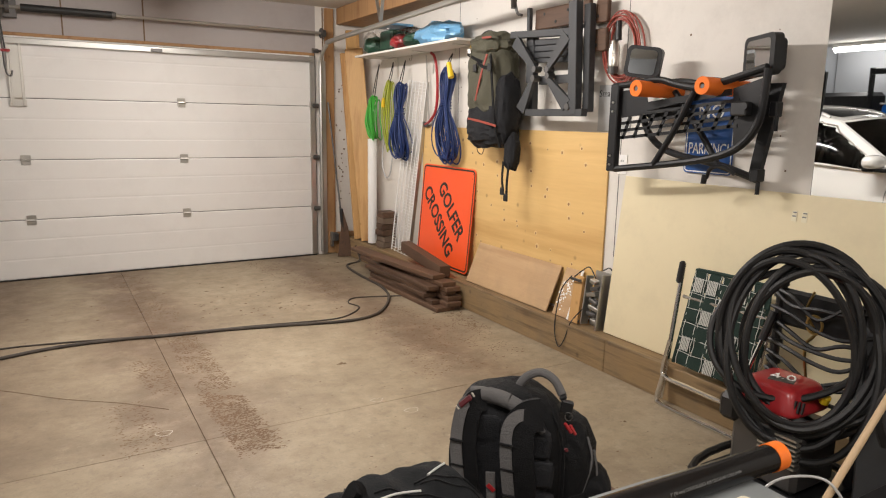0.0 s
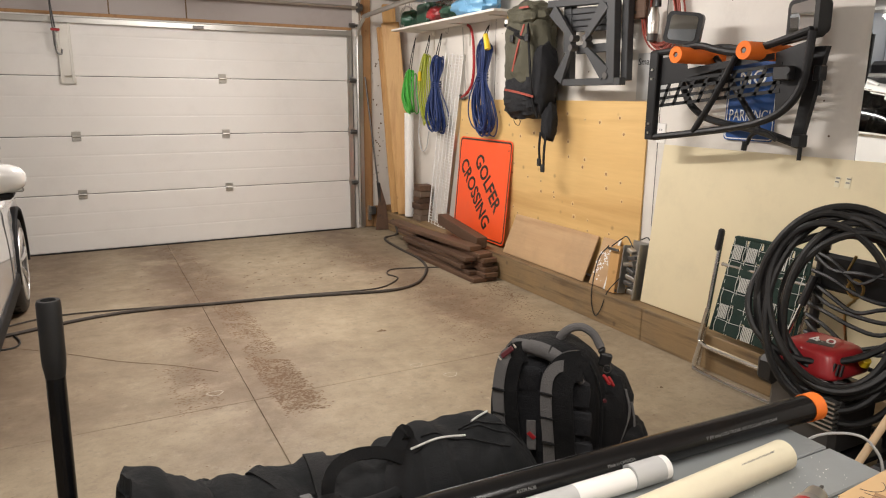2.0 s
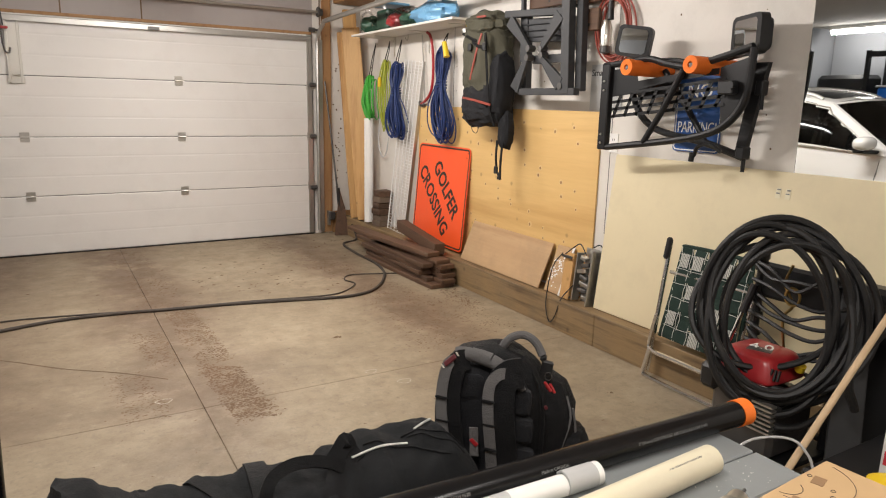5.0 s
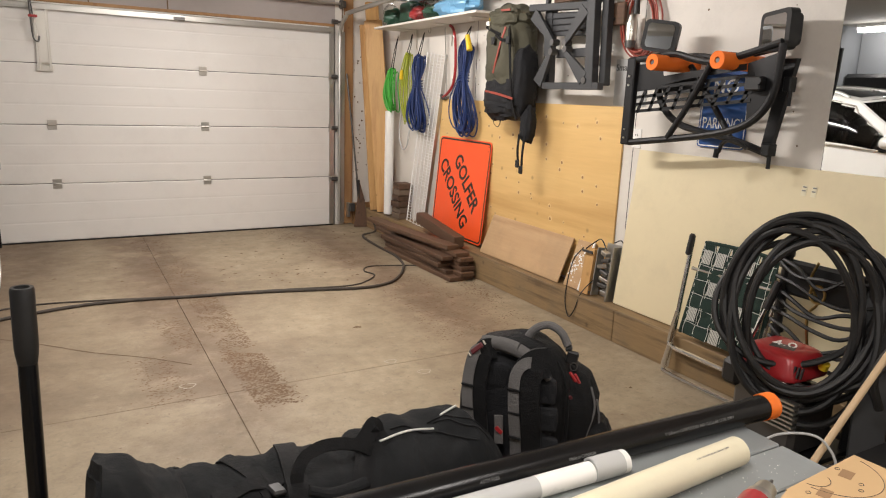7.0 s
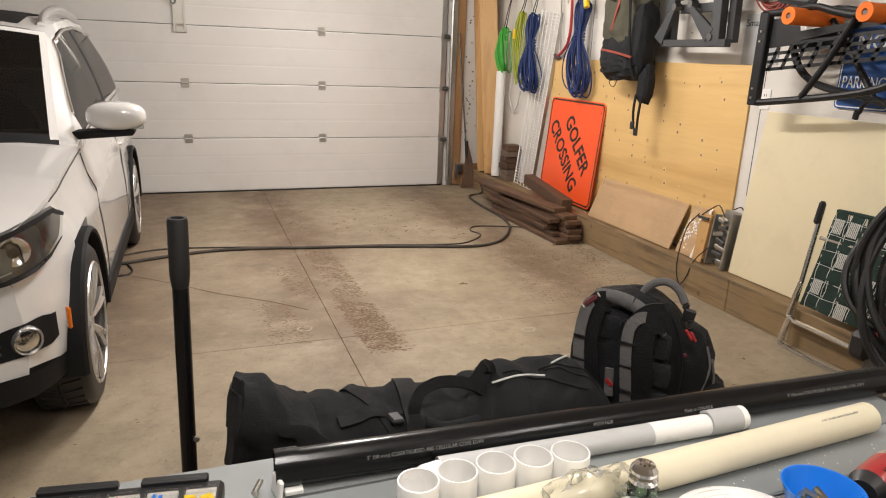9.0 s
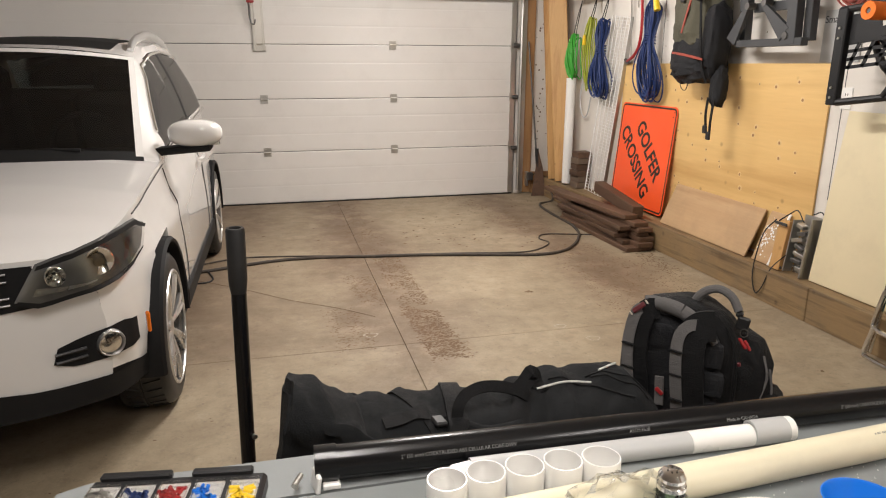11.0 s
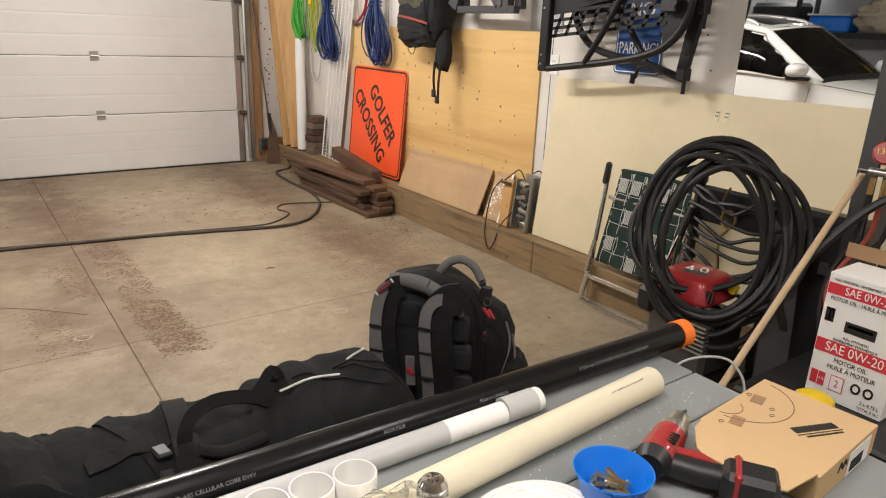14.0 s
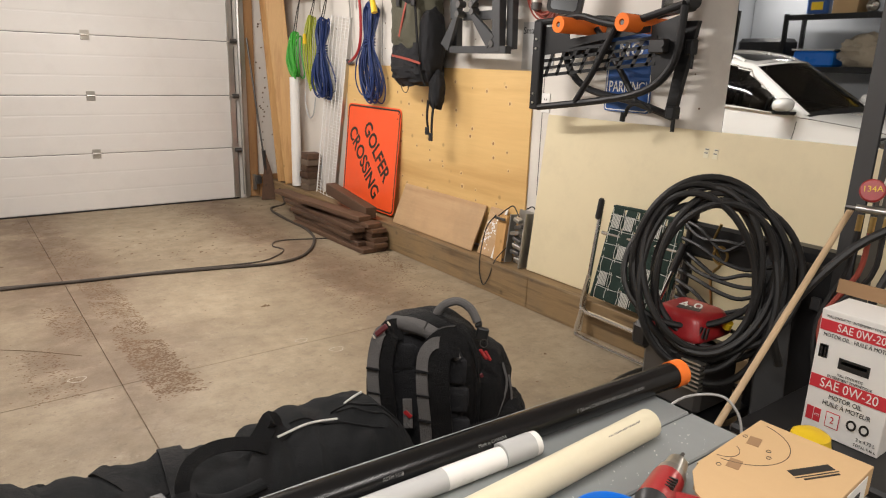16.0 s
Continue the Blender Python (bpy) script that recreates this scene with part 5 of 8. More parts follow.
car = thing("suv", (CX, CY + 2, 0), "white compact sport utility car with black arches and roof rails", "car")
zones = {}
for side in (1, -1):
    for i in range(len(STN) - 1):
        Ym = (STN[i] + STN[i + 1]) / 2
        for k in range(NX):
            z = car_zone(Ym, k)
            if z is None:
                continue
            key = z if z in ("body", "sunroof", "windscreen", "rear_window") else (z, side)
            q = []
            for Y, kk in ((STN[i], k), (STN[i + 1], k), (STN[i + 1], k + 1), (STN[i], k + 1)):
                x, y, zz = car_point(Y, kk)
                q.append(car_world(side * x, y, zz))
            zones.setdefault(key, []).append(q)


def weld(quads):
    g, seen = Geo(), {}
    for q in quads:
        idx = []
        for p in q:
            key = tuple(round(v, 4) for v in p)
            if key not in seen:
                seen[key] = len(g.v)
                g.v.append(p)
            if seen[key] not in idx:
                idx.append(seen[key])
        if len(idx) > 2:
            g.f.append(tuple(idx))
    return g


look_of = dict(body="paint", sunroof="carglass", windscreen="carglass", rear_window="carglass", front_window="sideglass", back_window="sideglass", pillar="trim", sill="trim")
for key, quads in zones.items():
    nm = key if isinstance(key, str) else key[0]
    part(nm, weld(quads).mesh(nm, M["trim"] if nm == "sunroof" else M[look_of[nm]], 50, (CX, CY + 2.2, 0.75)), None, car)
# nose and tail
def fascia(u, v):
    """The bumper front: u from side to side, v from its foot to the bonnet's edge."""
    x = (2 * u - 1) * flank_x(0.0, 0.36 + v * 0.462)
    top = 0.822 + 0.028 * (1 - min(1.0, abs(x) / 0.684) ** 2.6)
    return car_world(x, nose_curve(x, 0.0), 0.36 + v * (top - 0.36))


part("front_bumper", Geo().grid(44, 14, fascia).mesh("front_bumper", M["paint"], 60, (CX, CY + 2.2, 0.6)), None, car)
pts = [car_point(LEN, k) for k in range(NX + 1)]
ring = [car_world(x, y, z) for x, y, z in pts] + [car_world(-x, y, z) for x, y, z in reversed(pts[:-1])]
part("tailgate", Geo().add(ring, [tuple(range(len(ring)))]), M["paint"], car)


def screen(a, b):
    """The windscreen: a from one side (-1) to the other (1), b from its foot to its head."""
    xe, ze = screen_edge(WS0 + (WS1 - WS0) * b)
    return car_world(a * xe, WS0 + (WS1 - WS0) * b - 0.14 * (1 - a * a), ze + (1 - a * a) * 0.042)


part("windscreen", Geo().grid(10, 24, lambda u, v: screen(-0.955 + 1.91 * v, 0.04 + 0.92 * u)).mesh("windscreen", M["carglass"], 60, (CX, CY + 2.4, 0.6)), None, car)
for nm, u0, u1, v0, v1 in (("screen_pillar", 0, 1, -1.0, -0.955), ("screen_pillar", 0, 1, 0.955, 1.0), ("screen_head", 0.96, 1.0, -0.955, 0.955)):
    part(nm, Geo().grid(12, 16, lambda u, v: screen(v0 + (v1 - v0) * v, u0 + (u1 - u0) * u)), M["paint"], car)
part("cowl", Geo().grid(4, 20, lambda u, v: screen(-1 + 2 * v, -0.06 + 0.10 * u)), M["trim"], car)
part("underbody", Geo().box((CX, CY + 2.1, 0.27), (1.22, 3.5, 0.10), bev=0.02), M["trim"], car)
part("wheel_housing", Geo().box((CX, CY + AXF, 0.50), (1.22, 0.80, 0.46)), M["trim"], car)
part("wheel_housing", Geo().box((CX, CY + AXR, 0.50), (1.22, 0.80, 0.46)), M["trim"], car)
# cabin
part("dashboard", Geo().box((CX, CY + 1.52, 0.92), (1.36, 0.42, 0.16), bev=0.05), M["cabin"], car)
part("cabin_floor", Geo().box((CX, CY + 2.4, 0.40), (1.4, 2.4, 0.04)), M["cabin"], car)
part("steering_wheel", Geo().tube([(CX + 0.36 + 0.18 * math.cos(a), CY + 1.80 - 0.05 * math.sin(a), 1.00 + 0.17 * math.sin(a)) for a in np.linspace(0, 2 * math.pi, 17)[:-1]], 0.015, 8, True, 2), M["cabin"], car)
for sx in (-0.36, 0.36):
    st = part("seat", Geo().box((CX + sx, CY + 2.22, 0.62), (0.50, 0.50, 0.18), bev=0.06).box((CX + sx, CY + 2.50, 0.95), (0.48, 0.16, 0.62), (12, 0, 0), bev=0.06), M["cabin"], car)
    part("headrest", Geo().box((CX + sx, CY + 2.58, 1.32), (0.26, 0.10, 0.17), (8, 0, 0), bev=0.04), M["cabin"], st)
part("rear_bench", Geo().box((CX, CY + 3.42, 0.95), (1.25, 0.16, 0.60), (12, 0, 0), bev=0.06), M["cabin"], car)
# window frames
for side in (1, -1):
    edge = []
    for Y in np.linspace(1.50, 3.60, 22):
        f = 0.04
        edge.append(car_world(side * (lerp(Y, HALF) * 0.915 + 0.008), Y, lerp(Y, BELT) + 0.012))
    part("belt_moulding", Geo().tube(edge, 0.009, 6, False, 1), M["chrome"], car)
    pts = []
    for Y in list(np.linspace(1.55, WS1, 10)) + list(np.linspace(2.06, 3.40, 14)):
        xb, belt = lerp(Y, HALF) * 0.915, lerp(Y, BELT)
        xe, ze = screen_edge(Y) if Y < WS1 else (0.585, lerp(Y, TOP) - 0.045)
        f = max(0.06, 1 - (0.075 if Y < WS1 else 0.045) / (ze - belt))
        pts.append(car_world(side * (xb + (xe - xb) * f + 0.02 * math.sin(math.pi * f) + 0.006), Y, belt + (ze - belt) * f))
    part("window_moulding", Geo().tube(pts, 0.009, 6, False, 1), M["chrome"], car)
    # roof rail
    rl = [car_world(side * 0.55, 2.10, 1.480), car_world(side * 0.545, 2.20, 1.522), car_world(side * 0.54, 2.40, 1.560), car_world(side * 0.535, 2.8, 1.592), car_world(side * 0.535, 3.3, 1.570), car_world(side * 0.54, 3.55, 1.51)]
    part("roof_rail", Geo().tube(rl, 0.019, 10, False, 5, 1.3), M["alloy"], car)
    # door mirror
    mx = 0.925
    mr = part("door_mirror", puff((CX + side * mx, CY + 1.43, 1.088), (0.128, 0.080, 0.066), 2.0, 0.80, 0.0), M["paint"], car)
    part("mirror_foot", Geo().box((CX + side * 0.86, CY + 1.44, 1.010), (0.28, 0.12, 0.036), (0, side * -4, 0), bev=0.012), M["trim"], mr)
    part("indicator", Geo().box((CX + side * 1.012, CY + 1.385, 1.042), (0.06, 0.02, 0.018), (0, 0, side * 30), bev=0.004), M["clear"], mr)
    part("door_handle", Geo().box((CX + side * 0.850, CY + 2.36, 0.85), (0.028, 0.19, 0.026), bev=0.01), M["paint"], car)
    for Y, lean in ((1.36, 2), (2.56, 0)):
        part("door_gap", Geo().tube([car_world(side * (flank_x(Y, z) + 0.001), Y, z) for z in np.linspace(0.36, 0.93, 8)], 0.003, 5, False, 1), M["ink"], car)
    part("sill_trim", Geo().box((CX + side * 0.835, CY + 2.02, 0.31), (0.03, 1.62, 0.10), bev=0.012), M["trim"], car)
    # bonnet shut line
    part("bonnet_gap", Geo().tube([car_world(side * (lerp(Y, HALF) * 0.94), car_point(Y, 10)[1], lerp(Y, BELT) + 0.006) for Y in np.linspace(0.42, 1.24, 12)], 0.003, 5, False, 1), M["ink"], car)
    for AX in (AXF, AXR):
        # arch lip
        pts = []
        for a in np.linspace(radians(-8), radians(188), 26):
            pts.append((AX + 0.366 * math.cos(a), max(0.25, RW + 0.366 * math.sin(a))))
        g = Geo()
        n0 = len(pts)
        vs = []
        for yy, zz in pts:
            yo, zo = AX + (yy - AX) * 1.065, RW + (zz - RW) * 1.065
            vs += [car_world(side * 0.700, yy, zz), car_world(side * 0.850, yy, zz), car_world(side * 0.854, (yy + yo) / 2, (zz + zo) / 2), car_world(side * 0.842, yo, zo), car_world(side * 0.74, yo, zo)]
        g.add(vs, [(i * 5 + k, i * 5 + k + 1, i * 5 + k + 6, i * 5 + k + 5) for i in range(n0 - 1) for k in range(4)])
        part("wheel_arch", g, M["trim"], car)
        # wheel
        xo = side * 0.845
        c = (CX + xo, CY + AX, RW)
        ax = (-side, 0, 0)
        wh = part("tyre", Geo().lathe(c, [(0.235, 0.006), (0.262, 0.0), (0.300, 0.006), (0.318, 0.022), (RW, 0.045), (RW, 0.105), (0.320, 0.107), (0.320, 0.113), (RW, 0.115), (RW, 0.165), (0.318, 0.20), (0.24, 0.21)], 48, ax), M["rubber"], car)
        part("rim", Geo().lathe(c, [(0.242, 0.004), (0.236, 0.012), (0.222, 0.022), (0.215, 0.10), (0.0, 0.11)], 40, ax), M["darksteel"], wh)
        g = Geo()
        for k in range(7):
            for d in (-0.11, 0.11):
                a = 2 * math.pi * k / 7 + 0.2
                p0 = Vector((c[0] - side * 0.030, c[1] + 0.045 * math.cos(a), c[2] + 0.045 * math.sin(a)))
                p1 = Vector((c[0] - side * 0.010, c[1] + 0.230 * math.cos(a + d), c[2] + 0.230 * math.sin(a + d)))
                g.tube([p0, (p0 + p1) / 2 + Vector((side * 0.006, 0, 0)), p1], 0.013, 6, False, 3)
        part("spokes", g, M["alloy"], wh)
        part("rim_lip", Geo().tube([(c[0] - side * 0.004, c[1] + 0.240 * math.cos(a), c[2] + 0.240 * math.sin(a)) for a in np.linspace(0, 2 * math.pi, 41)[:-1]], 0.008, 6, True, 1), M["alloy"], wh)
        part("hub_cap", Geo().lathe(c, [(0, 0.018), (0.045, 0.02), (0.05, 0.034)], 16, ax), M["alloy"], wh)
        tg = Geo()
        for k in range(40):
            a = 2 * math.pi * k / 40
            for d0, d1, sh in ((0.035, 0.10, 0.05), (0.12, 0.175, -0.05)):
                p0 = (c[0] - side * d0, c[1] + (RW + 0.001) * math.cos(a), c[2] + (RW + 0.001) * math.sin(a))
                p1 = (c[0] - side * d1, c[1] + (RW + 0.001) * math.cos(a + sh), c[2] + (RW + 0.001) * math.sin(a + sh))
                tg.cyl(p0, p1, 0.0035, n=4)
        part("tread", tg, M["ink"], wh)

# front details, one side and the other
def nose_y(x, z):
    """Where the nose surface lies at width x and height z."""
    x = abs(x)
    lo, hi = 0.0, 1.0
    if flank_x(0.0, z) >= x:
        return nose_curve(x, 0.0)
    for _ in range(30):
        mid = (lo + hi) / 2
        lo, hi = (mid, hi) if flank_x(mid, z) < x else (lo, mid)
    return lo + nose_curve(x, lo)


def on_nose(poly, off):
    """Points of the nose at given widths and heights, lifted by off."""
    return [(CX + x + math.copysign(off * 0.5, x) * min(1, abs(x) / 0.4), CY + nose_y(x, z) - off, z) for x, z in poly]


def fill_nose(poly, off, steps=7):
    """poly: lower and upper edge as two lists of (x, z) from inside to outside."""
    lo, hi = poly
    def fn(a, b):
        x = [lerp(b, [(i / (len(e) - 1), p[0]) for i, p in enumerate(e)]) for e in (lo, hi)]
        z = [lerp(b, [(i / (len(e) - 1), p[1]) for i, p in enumerate(e)]) for e in (lo, hi)]
        X, Z = x[0] + (x[1] - x[0]) * a, z[0] + (z[1] - z[0]) * a
        return on_nose([(X, Z)], off)[0]
    return Geo().grid(steps, 14, fn)


for side in (1, -1):
    sgn = lambda e: [(side * x, z) for x, z in e]
    away = (-side * 0.62, 1, 0.05)
    lo = [(0.500, 0.712), (0.555, 0.688), (0.634, 0.700), (0.696, 0.704), (0.738, 0.708), (0.768, 0.722), (0.782, 0.752)]
    hi = [(0.562, 0.822), (0.610, 0.836), (0.660, 0.846), (0.705, 0.852), (0.738, 0.855), (0.758, 0.855), (0.776, 0.815)]
    hl = part("headlight", fill_nose((sgn(lo), sgn(hi)), 0.008), M["lampgrey"], car, "clear headlight with chrome reflectors")
    part("lens", fill_nose((sgn(lo), sgn(hi)), 0.034).mesh("lens", M["clear"], 40, (CX, CY + 2.2, 0.7)), None, hl)
    for x, z, r in ((0.603, 0.775, 0.030), (0.703, 0.782, 0.044)):
        p = on_nose([(side * x, z)], 0.022)[0]
        part("reflector", Geo().lathe(p, [(0, 0.012), (r * 0.5, 0.008), (r, -0.004), (r * 1.10, 0.0), (r * 1.12, 0.010)], 20, away), M["chrome"], hl)
        part("bulb", Geo().lathe(p, [(0, -0.006), (r * 0.35, -0.003), (r * 0.45, 0.008)], 14, away), M["darksteel"] if r > 0.04 else M["clear"], hl)
    inner = [(a[0] + (b[0] - a[0]) * 0.10, a[1] + (b[1] - a[1]) * 0.10) for a, b in zip(lo, hi)]
    upper = [(a[0] + (b[0] - a[0]) * 0.88, a[1] + (b[1] - a[1]) * 0.88) for a, b in zip(lo, hi)]
    part("surround", fill_nose((sgn(lo), sgn(inner)), 0.036, 4), M["trim"], hl)
    part("surround", fill_nose((sgn(upper), sgn(hi)), 0.036, 4), M["trim"], hl)
    part("chrome_ledge", fill_nose((sgn([(0.545, 0.722), (0.63, 0.722), (0.70, 0.726)]), sgn([(0.555, 0.745), (0.63, 0.735), (0.70, 0.730)])), 0.016, 4), M["alloy"], hl)
    part("indicator_strip", fill_nose((sgn([(0.752, 0.745), (0.760, 0.750)]), sgn([(0.752, 0.81), (0.760, 0.81)])), 0.014, 4), M["redpatch"], hl)
    # fog lamp recess
    lo = [(0.569, 0.480), (0.621, 0.456), (0.704, 0.452), (0.766, 0.445), (0.783, 0.456)]
    hi = [(0.585, 0.532), (0.640, 0.548), (0.695, 0.557), (0.752, 0.556), (0.781, 0.540)]
    fg = part("fog_recess", fill_nose((sgn(lo), sgn(hi)), 0.004), M["trim"], car)
    p = on_nose([(side * 0.719, 0.503)], 0.012)[0]
    part("fog_lamp", Geo().lathe(p, [(0, -0.006), (0.026, -0.004), (0.038, 0.000)], 22, away), M["chrome"], fg)
    part("fog_ring", Geo().lathe(p, [(0.038, -0.004), (0.043, -0.010), (0.047, 0.0), (0.046, 0.02)], 22, away), M["alloy"], fg)
    for z in (0.485, 0.512):
        part("slat", Geo().tube([on_nose([(side * x, z)], 0.010)[0] for x in (0.575, 0.61, 0.655)], 0.006, 6, False, 2), M["blackplastic"], fg)
    part("side_marker", Geo().box((CX + side * 0.822, CY + 0.352, 0.520), (0.012, 0.026, 0.075), (0, 0, side * 22), bev=0.004), M["amber"], car)
    lo = [(0.0, 0.33), (0.30, 0.33), (0.53, 0.315), (0.67, 0.31), (0.77, 0.30), (0.825, 0.30)]
    hi = [(0.0, 0.440), (0.30, 0.440), (0.53, 0.402), (0.67, 0.394), (0.77, 0.383), (0.825, 0.375)]
    part("lower_lip", fill_nose((sgn(lo), sgn(hi)), 0.008, 4), M["trim"], car)
lo = [(-0.545, 0.684), (-0.25, 0.676), (0, 0.674), (0.25, 0.676), (0.545, 0.684)]
hi = [(-0.555, 0.818), (-0.25, 0.840), (0, 0.842), (0.25, 0.840), (0.555, 0.818)]
gr = part("grille", fill_nose((lo, hi), 0.006), M["trim"], car)
for z in (0.708, 0.730, 0.782, 0.806):
    part("grille_bar", Geo().tube([on_nose([(x, z)], 0.012)[0] for x in np.linspace(-0.49, 0.49, 9)], 0.0045, 6, False, 2, 0.8), M["lampgrey"], gr)
part("emblem", Geo().lathe(on_nose([(0, 0.757)], 0.03)[0], [(0, -0.006), (0.05, -0.006), (0.055, 0.006)], 24, (0, 1, 0)), M["chrome"], car, "plain round emblem")
part("wiper", Geo().tube([(CX - 0.55, CY + 1.225, 1.035), (CX + 0.05, CY + 1.215, 1.05), (CX + 0.45, CY + 1.235, 1.04)], 0.009, 6), M["trim"], car)
part("antenna_base", Geo().lathe((CX, CY + 3.35, 1.49), [(0.03, 0), (0.022, 0.03), (0.006, 0.05), (0.004, 0.08)], 12), M["trim"], car)

# ---- hoses and litter on the floor ----
hs = thing("floor_hose", (0, 6, 0), "long dark air hose lying across the floor", "hose")
part("hose", Geo().tube([(-2.3, 5.80, 0.0115), (-1.80, 5.93, 0.0115), (-1.52, 6.03, 0.0115), (-1.20, 6.11, 0.0115), (-0.85, 6.10, 0.0115), (-0.55, 6.05, 0.0115), (-0.18, 6.00, 0.0115), (0.27, 5.90, 0.0115), (0.67, 5.81, 0.0115), (0.90, 5.86, 0.0115), (1.07, 6.02, 0.0115), (1.20, 6.22, 0.0115), (1.28, 6.40, 0.0115), (1.34, 6.70, 0.0115), (1.345, 7.15, 0.0115), (1.40, 7.6, 0.0115), (1.62, 7.78, 0.0115), (1.60, 7.85, 0.16)], 0.0115, 8, False, 6), M["dusty"], hs)
ec = thing("extension_cord", (0, 6.1, 0), "thin black cord lying beside the hose", "cord")
part("cord", Geo().tube([(-1.85, 6.12, 0.006), (-1.53, 6.25, 0.006), (-1.1, 6.20, 0.006), (-0.62, 6.10, 0.006), (0.0, 6.02, 0.006), (0.36, 5.95, 0.006), (0.62, 5.92, 0.006), (0.78, 6.00, 0.006), (0.90, 6.14, 0.006), (0.87, 6.28, 0.006), (0.93, 6.39, 0.006), (1.02, 6.41, 0.006), (1.16, 6.37, 0.006), (1.36, 6.30, 0.006)], 0.0055, 6, False, 6), M["dusty"], ec)
part("cord_end", Geo().tube([(-1.9, 5.70, 0.006), (-1.74, 5.69, 0.006), (-1.70, 5.78, 0.006), (-1.75, 5.96, 0.006)], 0.006, 6), M["rubber"], ec)

rs = random.Random(21)
g = Geo()


def flake(x, y, r, flat=0.25):
    n = rs.choice((4, 5, 5, 6))
    a0 = rs.uniform(0, 6.28)
    st = rs.uniform(1, 2.2)
    h = r * flat
    base = [(x + r * st * math.cos(a0 + 6.283 * k / n) * rs.uniform(0.6, 1), y + r * 0.8 * math.sin(a0 + 6.283 * k / n) * rs.uniform(0.6, 1), 0.0005) for k in range(n)]
    g.add(base + [(x + rs.uniform(-r, r) * 0.3, y, h + 0.001)], [(k, (k + 1) % n, n) for k in range(n)])


for x0, y0, x1, y1, wd, num, size in ((-0.48, 6.05, -0.43, 4.16, 0.095, 3300, 0.0085), (-0.46, 4.9, -0.43, 4.18, 0.105, 1500, 0.0095), (-0.75, 5.6, -0.69, 5.05, 0.085, 650, 0.008), (-0.93, 5.0, -0.87, 4.40, 0.10, 480, 0.008), (1.05, 6.0, 0.85, 4.6, 0.22, 1100, 0.008), (1.32, 5.5, 1.30, 4.7, 0.15, 420, 0.008), (0.65, 8.2, 0.95, 6.5, 0.17, 1000, 0.008), (-0.62, 8.1, -0.52, 6.1, 0.15, 1500, 0.0075), (1.50, 5.7, 1.45, 5.2, 0.08, 260, 0.010)):
    for k in range(num):
        t = rs.random()
        x, y = x0 + (x1 - x0) * t + rs.uniform(-wd, wd) + rs.gauss(0, 0.10 * wd), y0 + (y1 - y0) * t + rs.gauss(0, 0.04)
        if noise.noise(Vector((x * 5, y * 5, 1))) > -0.35 and rs.random() < 0.80 + noise.noise(Vector((x * 16, y * 16, 4))):
            flake(x, y, size * rs.uniform(0.22, 0.85))
for k in range(420):
    flake(rs.uniform(-2.2, 1.6), rs.uniform(2.9, 8.2), rs.uniform(0.002, 0.006))
solo("dirt_crumbs", g, M["mud"], "dried brown mud flakes and crumbs on the concrete", "dirt", kind="stuff", sharp=180)
g = Geo()
for k in range(110):
    x, y = rs.choice(((1.35, 7.6), (-0.2, 6.6), (0.0, 7.2), (-0.9, 6.7), (1.2, 7.9), (0.3, 6.7), (0.2, 6.3), (1.1, 5.6), (0.9, 6.6), (0.4, 6.5)))
    flake(x + rs.gauss(0, 0.22), y + rs.gauss(0, 0.28), rs.uniform(0.006, 0.014), 0.4)
flake(0.295, 5.03, 0.020, 0.5)
flake(1.25, 3.60, 0.015, 0.5)
flake(0.315, 5.02, 0.014, 0.6)
solo("dead_leaves", g, M["leaf"], "dry brown leaf bits scattered on the floor", "leaves", kind="stuff", sharp=180)

# ---- folding lawn chair ----
ch = thing("lawn_chair", (1.66, 3.55, 0), "folded aluminium lawn chair with dark green and white webbing", "lawn chair")
def cp(y, z, off=0.0):
    """On the leaning plane of the folded chair."""
    return (1.592 + 0.118 * z / 0.8 - off, y, z)
part("side_tube", Geo().tube([cp(3.735, 0.03), cp(3.739, 0.30), cp(3.743, 0.55), cp(3.746, 0.76)], 0.0125, 8), M["chrome"], ch)
part("side_tube", Geo().tube([cp(3.23, 0.03), cp(3.22, 0.30), cp(3.20, 0.55), cp(3.19, 0.72)], 0.0125, 8), M["chrome"], ch)
part("armrest", Geo().box(cp(3.748, 0.715, 0.012), (0.030, 0.034, 0.12), (2, 8, 0), bev=0.010), M["blackplastic"], ch)
part("foot_tube", Geo().tube([cp(3.725, 0.16, 0.03), cp(3.738, 0.035, 0.03), cp(3.705, 0.014, 0.03), cp(3.55, 0.014, 0.04), cp(3.24, 0.014, 0.04)], 0.0125, 8, False, 5), M["chrome"], ch)
part("foot_tube", Geo().tube([cp(3.728, 0.35, 0.02), cp(3.741, 0.20, 0.02), cp(3.715, 0.155, 0.02), cp(3.55, 0.150, 0.02), cp(3.22, 0.145, 0.02)], 0.0125, 8, False, 5), M["chrome"], ch)
part("cross_tube", Geo().cyl(cp(3.70, 0.595, 0.012), cp(3.22, 0.60, 0.012), 0.011, n=8), M["chrome"], ch)
part("frame_tube", Geo().tube([cp(3.70, 0.24), cp(3.67, 0.55), cp(3.655, 0.72), cp(3.62, 0.745), cp(3.28, 0.745), cp(3.24, 0.70), cp(3.23, 0.24)], 0.010, 8), M["webdark"], ch, "frame tube wrapped in green webbing")
ys = [3.625 - 0.084 * k for k in range(5)]
zs = [0.285 + 0.078 * k for k in range(6)]
